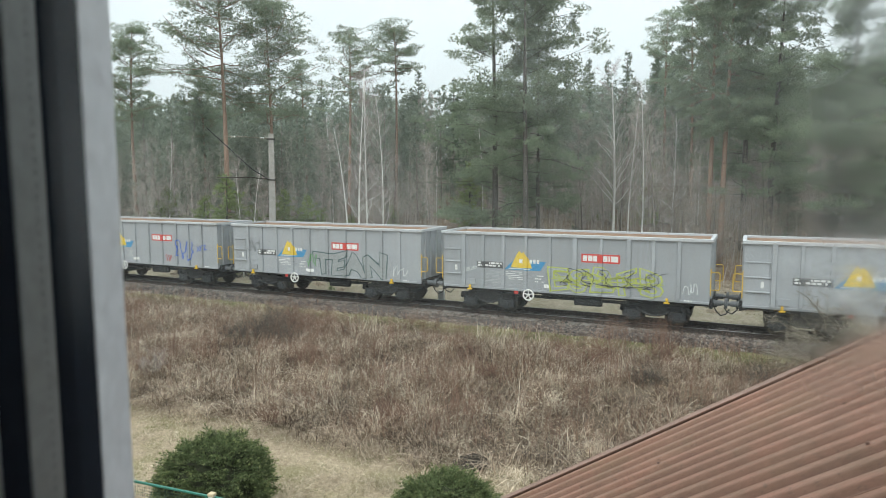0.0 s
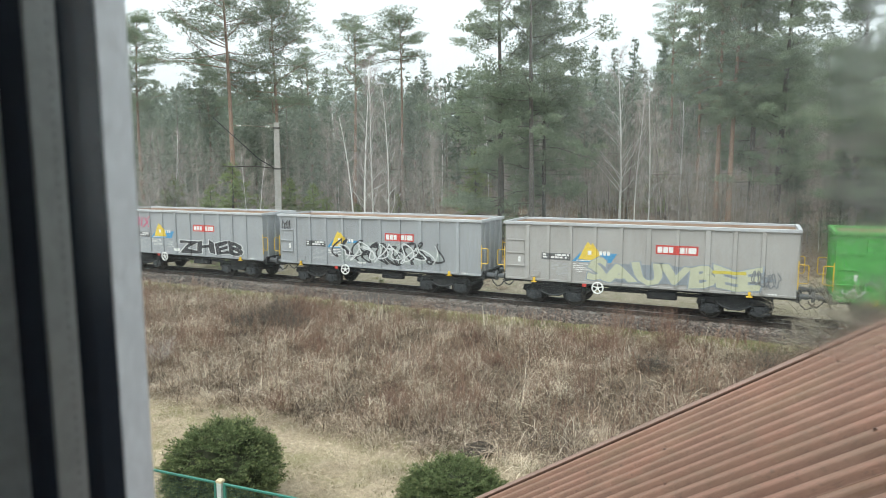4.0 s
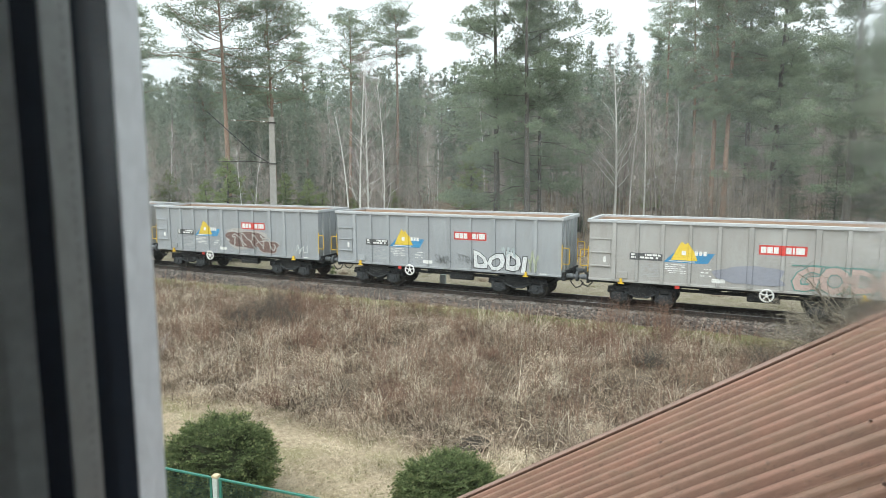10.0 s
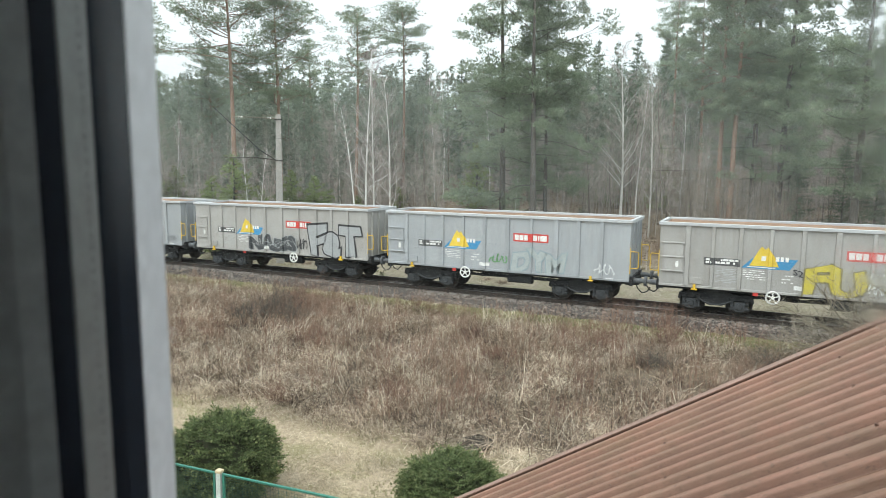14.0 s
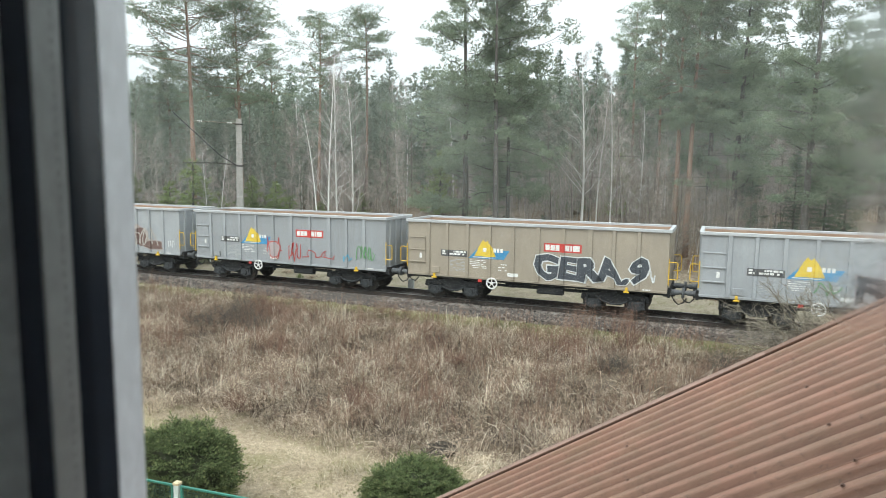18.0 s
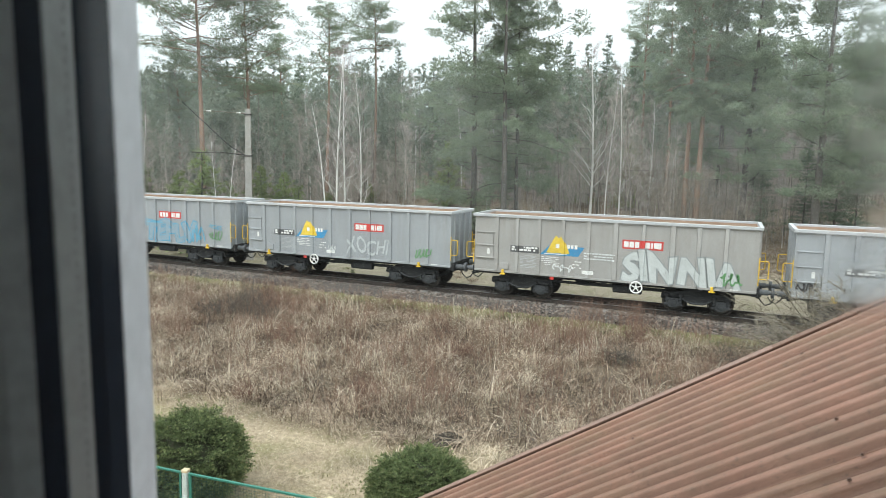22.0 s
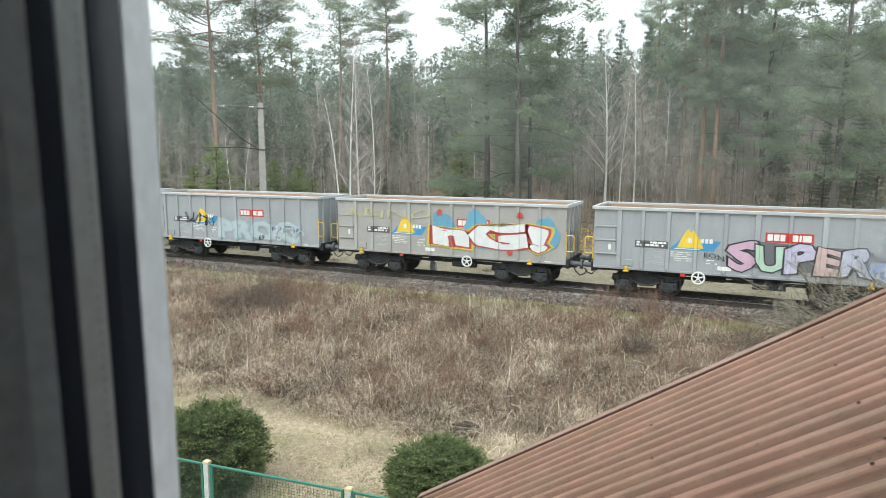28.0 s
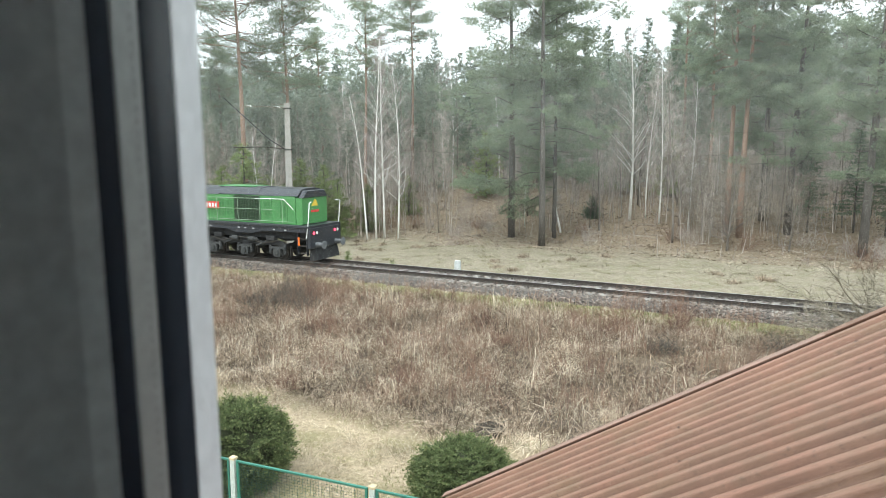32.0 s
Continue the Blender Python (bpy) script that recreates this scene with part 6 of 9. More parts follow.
def fallen_branches():
    """A tangle of pale lichen-grown branches lying by the track."""
    rng = np.random.default_rng(21)
    th = thing("fallen_branches", "tangled pale bare branches leaning over by the track", "branches", pose(15.2, 20.8, -0.5))
    twig_c, twig_u = [], []
    for k in range(72):
        sh = Shape()
        az = rng.uniform(1.9, 4.2)
        along = U * rng.uniform(-1.6, 4.6)
        lp = limb_path(rng, (along.x + rng.normal(0, 0.3), along.y + rng.normal(0, 0.4), 0.1), (math.cos(az), 0.6 * math.sin(az), rng.uniform(0.3, 1.3)), rng.uniform(2.0, 4.8), 7, -0.11, 0.15)
        lp = [np.array([q[0], q[1], max(q[2], 0.05)]) for q in lp]
        tapered(sh, lp, rng.uniform(0.016, 0.034), 0.008, 5)
        lpa = np.array(lp)
        for j in range(8):
            i = rng.integers(1, 7)
            d = rng.normal(0, 0.6, 3) + (lpa[i] - lpa[i - 1]) * 1.6 + np.array([0, 0, 0.3])
            d /= np.linalg.norm(d)
            m = 11
            ln = rng.uniform(0.4, 1.0)
            twig_c.append(lpa[i] + np.outer(rng.uniform(0, 1, m) * ln, d) + np.array([0, 0, 0.06]) * rng.normal(0, 1, (m, 1)))
            twig_u.append(rng.normal(0, 0.6, (m, 3)) + d)
            twig_c.append(lpa[i][None])
            twig_u.append(d[None] * 1.0)
        part("branch", sh, M["palebranch"], th)
    c, u = np.concatenate(twig_c), np.concatenate(twig_u)
    u /= np.linalg.norm(u, axis=1, keepdims=True)
    v, f = slivers(rng, c, u, rng.uniform(0.25, 0.8, len(c)), 0.018)
    tagged(part("twig_tangle", soup("twig_tangle", v, f, M["palebranch"]), None, th), kind="stuff")


fallen_branches()


def burnt_heap():
    """A small dark heap of old garden waste at the foot of the bank."""
    rng = np.random.default_rng(5)
    th = thing("garden_waste_heap", "small dark heap of rotting garden waste", "heap", pose(0.95, 15.9, -0.98))
    sh = Shape()
    n = 16
    for i, (r, z) in enumerate(((0.5, 0.0), (0.4, 0.10), (0.26, 0.17), (0.10, 0.2))):
        for j in range(n):
            t = 2 * math.pi * j / n
            k = r * (1 + rng.normal(0, 0.1))
            sh.v.append((k * 1.2 * math.cos(t), k * math.sin(t), z + rng.normal(0, 0.03)))
    for i in range(3):
        for j in range(n):
            k = (j + 1) % n
            sh.f.append((i * n + j, i * n + k, (i + 1) * n + k, (i + 1) * n + j))
    sh.f.append(tuple(3 * n + j for j in range(n)))
    part("mound", sh, M["rotten"], th, "dark rotted mound")
    for k in range(9):
        az = rng.uniform(0, 6.28)
        st = Shape()
        tapered(st, limb_path(rng, (rng.normal(0, 0.3), rng.normal(0, 0.2), 0.2), (math.cos(az), math.sin(az), 0.25), rng.uniform(0.4, 0.9), 4, -0.05, 0.1), 0.010, 0.004, 4)
        part("stick", st, M["palebranch"], th)


burnt_heap()


# ---------------------------------------------------------------- the train
def track_pose(s):
    return Matrix.Translation(FOOT + U * s) @ Matrix.Rotation(radians(TRACK_TURN), 4, "Z")


WAGONS, WHEELS = [], {}
POSTS = (1.07, 2.03, 3.04, 4.12, 5.22, 6.36, 7.50, 8.66, 9.66, 10.68)
POST_W = (0.10, 0.08, 0.09, 0.08, 0.09, 0.11, 0.08, 0.11, 0.09, 0.09)
LEN, SIDE, FLOOR_Z, TOP_Z = 11.88, 1.37, 1.20, 3.68
PROUD = 0.075
MESHES = {}


def cached(key, build):
    if key not in MESHES:
        MESHES[key] = build()
    return MESHES[key]


def wheelset(r):
    """Axle with two flanged wheels."""
    sh = Shape().cyl((0, -1.02, 0), (0, 1.02, 0), 0.08, None, 10)
    for sgn in (-1, 1):
        st = len(sh.v)
        sh.lathe([(0.08, -0.07), (0.16, -0.07), (0.20, -0.025), (r - 0.09, -0.02), (r - 0.06, -0.06), (r, -0.06), (r + 0.0, 0.05), (r + 0.028, 0.055), (r + 0.028, 0.08), (r - 0.07, 0.08), (0.2, 0.03), (0.08, 0.05)], 22, "y")
        sh.move(Matrix.Translation((0, sgn * 0.76, 0)) @ Matrix.Diagonal((1, -sgn, 1, 1)), st)
        for k in range(6):
            a = math.pi * 2 * k / 6
            sh.cyl((math.cos(a) * 0.27, sgn * 0.79, math.sin(a) * 0.27), (math.cos(a) * 0.27, sgn * 0.83, math.sin(a) * 0.27), 0.035, None, 6)
    return sh.mesh("wheelset", M["steel"])


def add_wheelset(bogie, x, r):
    ob = part("wheelset", cached(("wheelset", r), lambda: wheelset(r)), None, bogie, "", pose(x, 0, r))
    WHEELS.setdefault((x, r), []).append(ob)
    return ob


def make_bogie(wagon, x):
    def frame_mesh():
        sh = Shape()
        for y in (-1.02, 0.96):
            # side frame: horns over the axle boxes, a belly hanging between them
            sh.prism([(-1.45, 0.62), (-1.40, 0.86), (-0.66, 0.92), (-0.46, 1.0), (0.46, 1.0), (0.66, 0.92), (1.40, 0.86), (1.45, 0.62), (1.38, 0.58), (1.30, 0.68), (0.62, 0.68), (0.46, 0.52), (0.24, 0.42), (-0.24, 0.42), (-0.46, 0.52), (-0.62, 0.68), (-1.30, 0.68), (-1.38, 0.58)], y - 0.03, y + 0.09, "y")
        sh.box(-0.22, 0.22, -0.98, 0.98, 0.55, 1.05, 0.03)
        sh.box(-1.42, -1.32, -1.0, 1.0, 0.56, 0.72, 0.02)
        sh.box(1.32, 1.42, -1.0, 1.0, 0.56, 0.72, 0.02)
        for sx in (-1, 1):
            sh.box(sx * 0.45 - 0.05, sx * 0.45 + 0.05, -0.9, 0.9, 0.40, 0.6, 0.02)
            # spring caps and the horn plates beside each axle box
            for dx in (-0.27, 0.27):
                sh.cyl((sx * 0.92 + dx, -1.06, 0.70), (sx * 0.92 + dx, -1.06, 0.80), 0.115, None, 12)
                sh.cyl((sx * 0.92 + dx, -1.04, 0.31), (sx * 0.92 + dx, -1.04, 0.36), 0.11, None, 12)
            # brake shoe and its hanger
            sh.prism([(sx * 0.40, 0.30), (sx * 0.47, 0.30), (sx * 0.45, 0.62), (sx * 0.38, 0.62)], -0.82, -0.70, "y")
        return sh.mesh("bogie", M["under"])

    def sag_rod():
        # the drooping brake rod in front of the side frame
        return Shape().tube([(-0.72, -1.10, 0.74), (-0.45, -1.12, 0.56), (-0.15, -1.12, 0.47), (0.15, -1.12, 0.47), (0.45, -1.12, 0.56), (0.72, -1.10, 0.74)], 0.035, 6).mesh("brake_rod", M["cast"])

    def box_mesh():
        sh = Shape().prism([(-0.36, -0.14), (-0.36, -0.08), (-0.20, -0.02), (-0.19, 0.18), (0.19, 0.18), (0.20, -0.02), (0.36, -0.08), (0.36, -0.14), (0.18, -0.16), (0.12, -0.22), (-0.12, -0.22), (-0.18, -0.16)], -0.11, 0.11, "y")
        sh.cyl((0, -0.10, 0), (0, -0.16, 0), 0.135, 0.115, 14)
        for k in range(4):
            a = math.pi * (0.25 + 0.5 * k)
            sh.cyl((0.085 * math.cos(a), -0.155, 0.085 * math.sin(a)), (0.085 * math.cos(a), -0.175, 0.085 * math.sin(a)), 0.018, None, 6)
        return sh.mesh("axle_box", M["cast"])

    def spring_mesh():
        prof = [(0.05, -0.20)]
        for k in range(6):
            prof += [(0.088, -0.19 + 0.06 * k), (0.088, -0.165 + 0.06 * k), (0.058, -0.145 + 0.06 * k)]
        sh = Shape().lathe(prof + [(0.05, 0.18)], 9, "z")
        return sh.mesh("spring", M["cast"])

    bogie = part("bogie", cached("bogie", frame_mesh), None, wagon, "dirty black four-wheel bogie", pose(x, 0, 0))
    part("brake_rod", cached("sagrod", sag_rod), None, bogie)
    for ax in (-0.92, 0.92):
        add_wheelset(bogie, ax, 0.46)
        for y in (-1.02, 1.02):
            part("axle_box", cached("axle_box", box_mesh), None, bogie, "", pose(ax, y, 0.46, 0, 0, 0 if y < 0 else 180))
            for dx in (-0.27, 0.27):
                if y < 0 or dx * ax < 0:
                    part("spring", cached("spring", spring_mesh), None, bogie, "", pose(ax + dx, y - 0.03 if y < 0 else y, 0.52))
    return bogie


def make_wagon(paint, label):
    """A high-sided open wagon: x along it, the near side at negative y."""
    w = thing("open_wagon", label, "freight wagon", track_pose(0), "wagons of the train")
    mat_body = M[paint]
    y = SIDE

    def shell():
        sh = Shape()
        t = 0.06
        sh.box(0, LEN, -y, -y + t, FLOOR_Z, TOP_Z)
        sh.box(0, LEN, y - t, y, FLOOR_Z, TOP_Z)
        sh.box(0, t, -y + t, y - t, FLOOR_Z, TOP_Z)
        sh.box(LEN - t, LEN, -y + t, y - t, FLOOR_Z, TOP_Z)
        return sh.mesh("body", mat_body)

    part("body", cached(("body", paint), shell), None, w)

    def lining():
        sh = Shape()
        a, b, z0, z1 = 0.064, LEN - 0.064, 1.28, 3.70
        yy = y - 0.064
        sh.box(a, b, -yy, yy, 1.22, 1.28)
        sh.box(a, b, -yy, -yy + 0.012, z0, z1)
        sh.box(a, b, yy - 0.012, yy, z0, z1)
        sh.box(a, a + 0.012, -yy, yy, z0, z1)
        sh.box(b - 0.012, b, -yy, yy, z0, z1)
        return sh.mesh("lining", M["rust"])

    part("lining", cached("lining", lining), None, w, "rusty orange inner walls and floor")

    def rim():
        sh = Shape()
        o = 0.09
        z0, z1 = TOP_Z - 0.02, TOP_Z + 0.115
        sh.box(-o, LEN + o, -y - o, -y + 0.05, z0, z1, 0.015)
        sh.box(-o, LEN + o, y - 0.05, y + o, z0, z1, 0.015)
        sh.box(-o, 0.05, -y + 0.05, y - 0.05, z0, z1, 0.015)
        sh.box(LEN - 0.05, LEN + o, -y + 0.05, y - 0.05, z0, z1, 0.015)
        return sh.mesh("top_rim", M["rim"] if paint != "green" else M["green"])

    part("top_rim", cached(("rim", paint == "green"), rim), None, w, "bruised light steel top rim")

    def post(wd):
        return lambda: Shape().prism([(-wd, 0.0), (-wd + 0.02, -PROUD), (wd - 0.02, -PROUD), (wd, 0.0)], FLOOR_Z + 0.02, TOP_Z - 0.02, "z").mesh("side_post", mat_body)

    for x, wd in zip(POSTS, POST_W):
        me = cached(("post", paint, wd), post(wd))
        part("side_post", me, None, w, "", pose(x, -y, 0))
        part("side_post", me, None, w, "", pose(x, y, 0, 0, 0, 180))
    for x, rz in ((0, -90), (LEN, 90)):
        for k in (-0.95, -0.32, 0.32, 0.95):
            part("end_post", cached(("post", paint, 0.08), post(0.08)), None, w, "", pose(x, k, 0, 0, 0, rz))

    def sill():
        sh = Shape()
        for sgn in (-1, 1):
            sh.box(0, LEN, sgn * y - 0.03, sgn * y + 0.03, FLOOR_Z - 0.07, FLOOR_Z + 0.03, 0.012)
        return sh.mesh("side_sill", mat_body)

    part("side_sill", cached(("sill", paint), sill), None, w)

    def under():
        sh = Shape()
        for k in (-0.2, 0.2):
            sh.box(-0.25, LEN + 0.25, k - 0.06, k + 0.06, 0.85, 1.22, 0.01)
        for x in (0.05, 2.2, 5.9, 9.75, LEN - 0.05):
            sh.box(x - 0.12, x + 0.12, -1.3, 1.3, 1.0, 1.20, 0.01)
        sh.box(-0.12, 0.0, -1.25, 1.25, 0.95, 1.34, 0.01)
        sh.box(LEN, LEN + 0.12, -1.25, 1.25, 0.95, 1.34, 0.01)
        for yy in (-1.2, 1.2):
            sh.box(0.0, LEN, yy - 0.05, yy + 0.05, 1.04, 1.20, 0.01)
        for yy in (-0.9, 0.9):
            sh.box(3.5, 8.5, yy - 0.02, yy + 0.02, 0.80, 0.92)
        sh.cyl((4.4, 0.4, 0.75), (5.3, 0.4, 0.75), 0.17, None, 12)
        sh.tube([(3.2, -1.0, 0.9), (5.2, -1.0, 0.82), (5.6, -1.0, 0.95), (8.6, -0.9, 0.92)], 0.03, 6)
        return sh.mesh("underframe", M["under"])

    part("underframe", cached("under", under), None, w, "dirty black underframe beams")
    part("air_tank", cached("tank", lambda: Shape().prism([(-0.16, 0.70), (-0.1, 0.64), (0.1, 0.64), (0.16, 0.70), (0.16, 0.92), (0.1, 0.98), (-0.1, 0.98), (-0.16, 0.92)], 6.3, 7.5, "x", 0.03).move(pose(0, -1.0, 0)).mesh("air_tank", M["under"])), None, w)
    make_bogie(w, 2.2)
    make_bogie(w, 9.72)

    def buffer():
        sh = Shape().lathe([(0.13, 0.0), (0.14, 0.06), (0.115, 0.08), (0.115, 0.34), (0.085, 0.35), (0.085, 0.50), (0.20, 0.51), (0.225, 0.535), (0.225, 0.555), (0.19, 0.57)], 16, "x")
        return sh.mesh("buffer", M["bufferpaint"])

    for x, rz in ((-0.1, 180), (LEN + 0.1, 0)):
        for yy in (-0.875, 0.875):
            part("buffer", cached("buffer", buffer), None, w, "dark grey round buffer", pose(x, yy, 1.15, 0, 0, rz))
        part("coupling_hose", cached("hose", lambda: Shape().tube([(0, -0.3, 0.95), (0.12, -0.3, 0.7), (0.3, -0.28, 0.52), (0.5, -0.25, 0.6), (0.62, -0.2, 0.8)], 0.028, 6).mesh("coupling_hose", M["black"])), None, w, "", pose(x, 0, 0, 0, 0, rz))
        part("coupling_hook", cached("hook", lambda: Shape().box(0, 0.35, -0.05, 0.05, 0.98, 1.10, 0.015).cyl((0.3, 0, 1.04), (0.66, 0, 0.96), 0.04, None, 6).mesh("coupling_hook", M["under"])), None, w, "", pose(x, 0, 0, 0, 0, rz))

    def handle(sgn):
        # a yellow grab rail bent out past the end
        return lambda: Shape().tube([(0, 0, 1.50), (0, 0, 2.60)], 0.02, 6).tube([(0, 0, 2.46), (sgn * 0.30, -0.02, 2.46), (sgn * 0.34, -0.02, 2.41), (sgn * 0.34, -0.02, 1.80), (sgn * 0.30, -0.02, 1.75), (0, 0, 1.75)], 0.02, 6).mesh("grab_rail", M["yellow"])

    for x, sgn in ((LEN + 0.03, 1), (-0.03, -1)):
        for yy in (-y - 0.04, y + 0.04):
            part("grab_rail", cached(("handle", sgn), handle(sgn)), None, w, "yellow painted grab rail", pose(x, yy, 0))
    # a door with hinge bars in the end bay of the near side
    part("bay_door", cached(("door", paint), lambda: Shape().box(0.16, 0.90, -0.035, 0.0, 1.75, 2.95, 0.012).mesh("bay_door", mat_body)), None, w, "small hinged side door", pose(0, -y, 0))
    for z in (2.95, 2.36, 1.78):
        part("hinge_bar", cached(("bar", paint), lambda: Shape().box(0.08, 0.95, -0.075, -0.03, -0.03, 0.03, 0.012).mesh("hinge_bar", mat_body)), None, w, "", pose(0, -y, z))
    part("tool_box", cached(("tool", paint), lambda: Shape().box(1.24, 1.66, -0.05, 0.0, 1.30, 1.58, 0.012).mesh("tool_box", mat_body)), None, w, "", pose(0, -y, 0))

    def hook():
        sh = Shape().box(-0.05, 0.05, -0.11, -0.02, -0.10, 0.10, 0.012)
        return sh.box(-0.12, 0.12, -0.12, -0.03, -0.13, -0.07, 0.012).mesh("rope_hook", M["yellow"])

    for x in (1.40, 10.25):
        for yy, rz in ((-y, 0), (y, 180)):
            part("rope_hook", cached("ropehook", hook), None, w, "yellow rope hook", pose(x, yy, 1.18, 0, 0, rz))

    def hand_wheel():
        sh = Shape()
        ring = [(0.24 * math.cos(t * math.pi / 10), 0, 0.24 * math.sin(t * math.pi / 10)) for t in range(21)]
        sh.tube(ring, 0.032, 8)
        sh.cyl((0, -0.03, 0), (0, 0.05, 0), 0.065, None, 10)
        for k in range(5):
            a = math.pi * 2 * k / 5 + 0.3
            sh.cyl((0, 0, 0), (0.23 * math.cos(a), 0, 0.23 * math.sin(a)), 0.026, None, 6)
        return sh.mesh("brake_wheel", M["white"])

    part("brake_wheel", cached("handwheel", hand_wheel), None, w, "white spoked hand brake wheel", pose(4.28, -y - 0.10, 1.0))
    part("brake_shaft", cached("brakeshaft", lambda: Shape().cyl((4.28, -1.4, 1.0), (4.28, -0.3, 1.0), 0.03, None, 6).mesh("brake_shaft", M["under"])), None, w)
    part("brake_lever", cached("lever", lambda: Shape().box(3.58, 3.76, -1.39, -1.36, 1.0, 1.14, 0.005).mesh("brake_lever", M["red"])), None, w, "small red and white brake lever")
    add_signs(w, paint)
    return w


# ---------------------------------------------------------------- painted signs and graffiti
PAINTS = {}


def paint(rgb):
    if rgb not in PAINTS:
        PAINTS[rgb] = mat("spray_paint", rgb, tuple(min(1, v * 0.78 + 0.03) for v in rgb), 3.0, 0.6, 0.0, 0.02, 40, 0.05)
    return PAINTS[rgb]


def side_depth(x):
    """How far the wagon's side stands out at x: the posts are proud of the panels."""
    for p, w in zip(POSTS, POST_W):
        d = abs(x - p)
        if d < w:
            return PROUD * min(1.0, (w - d) / 0.02)
    return 0.0


def drape(polys, lift):
    """Flat outlines (x, z) laid over the side's panels and posts; a mesh without material."""
    bm = bmesh.new()
    for poly in polys:
        try:
            bm.faces.new([bm.verts.new((x, 0, z)) for x, z in poly])
        except ValueError:
            pass
    if not bm.verts:
        return None
    bmesh.ops.remove_doubles(bm, verts=bm.verts, dist=1e-5)
    lo, hi = min(v.co.x for v in bm.verts), max(v.co.x for v in bm.verts)
    for p, w in zip(POSTS, POST_W):
        for x in (p - w, p - w + 0.02, p + w - 0.02, p + w):
            if lo < x < hi:
                bmesh.ops.bisect_plane(bm, geom=bm.verts[:] + bm.edges[:] + bm.faces[:], plane_co=(x, 0, 0), plane_no=(1, 0, 0), dist=1e-5)
    for v in bm.verts:
        v.co.y = -SIDE - side_depth(v.co.x) - lift
    for f in bm.faces:
        f.normal_update()
        if f.normal.y > 0:
            f.normal_flip()
    return bm


def painted(name, polys, material, parent, lift, label=""):
    bm = drape(polys, lift)
    if bm is None:
        return None
    me = bpy.data.meshes.new(name)
    bm.to_mesh(me)
    bm.free()
    me.materials.append(material)
    return part(name, me, None, parent, label)


LETTERS = {}


def cut_letters(keys):
    """The outlines of all words in the built-in font, each at its boldness, made in one go."""
    made = []
    for text, bold in sorted(keys):
        cu = bpy.data.curves.new("lettering", "FONT")
        cu.body, cu.offset, cu.resolution_u = text, bold, 2
        ob = bpy.data.objects.new("lettering", cu)
        scene.collection.objects.link(ob)
        made.append((text, bold, ob))
    graph = bpy.context.evaluated_depsgraph_get()
    for text, bold, ob in made:
        me = bpy.data.meshes.new_from_object(ob.evaluated_get(graph))
        LETTERS[(text, bold)] = ([(v.co.x, v.co.y) for v in me.vertices], [tuple(q.vertices) for q in me.polygons])
        bpy.data.meshes.remove(me)
    for text, bold, ob in made:
        cu = ob.data
        bpy.data.objects.remove(ob)
        bpy.data.curves.remove(cu)


def boldness(item):
    return item[8] if len(item) > 8 else (0.05 if item[7] else 0.014)


def word(text, x0, x1, z0, z1, bold=0.03, spread=0.0, tilt=0.0):
    base, _ = LETTERS[(text, 0.0)]
    lo = (min(p[0] for p in base), min(p[1] for p in base))
    hi = (max(p[0] for p in base), max(p[1] for p in base))
    pts, faces = LETTERS[(text, bold)]
    sx, sz = (x1 - x0) / (hi[0] - lo[0]), (z1 - z0) / (hi[1] - lo[1])
    q = []
    for p in pts:
        u, v = (p[0] - lo[0]) * sx, (p[1] - lo[1]) * sz
        # hand-sprayed: letters swell, lean and jump a little from one to the next
        k = len(text) + 3.1 * x0
        u += spread * 0.04 * math.sin(v * 5.0 + k)
        v2 = v * (1 + spread * 0.14 * math.sin(u * 2.9 + k))
        lean = spread * 0.22 * math.sin(u * 1.9 + 1.7 * k)
        q.append((x0 + u + (tilt + lean) * (v - (z1 - z0) / 2), z0 + v2 + spread * 0.10 * math.sin(u * 4.1 + 2.3 * k)))
    return [[q[i] for i in f] for f in faces]


def scrawl(x0, x1, z0, z1, seed, width=0.05, loops=3):
    """A hand-sprayed line that loops from one side to the other."""
    rng = random.Random(seed)
    polys = []
    n = 26 * loops
    ph = [rng.uniform(0, 6.28) for _ in range(6)]
    fr = [rng.uniform(0.8, 1.5) * loops for _ in range(4)]
    pts = []
    for i in range(n + 1):
        t = i / n
        x = x0 + (x1 - x0) * (t * 0.86 + 0.07 + 0.07 * math.sin(fr[0] * 6.28 * t + ph[0]) + 0.03 * math.sin(fr[1] * 17 * t + ph[1]))
        z = (z0 + z1) / 2 + (z1 - z0) / 2 * (0.72 * math.sin(fr[2] * 6.28 * t + ph[2]) + 0.28 * math.sin(fr[3] * 12.6 * t + ph[3]))
        pts.append((x, z))
    rails = []
    for i, p in enumerate(pts):
        a, b = pts[max(0, i - 1)], pts[min(n, i + 1)]
        dx, dz = b[0] - a[0], b[1] - a[1]
        ln = max(1e-5, math.hypot(dx, dz))
        w = width * 0.5 * (0.8 + 0.4 * rng.random())
        rails.append(((p[0] - dz / ln * w, p[1] + dx / ln * w), (p[0] + dz / ln * w, p[1] - dx / ln * w)))
    for q, r in zip(rails, rails[1:]):
        polys.append([q[0], q[1], r[1], r[0]])
    return polys


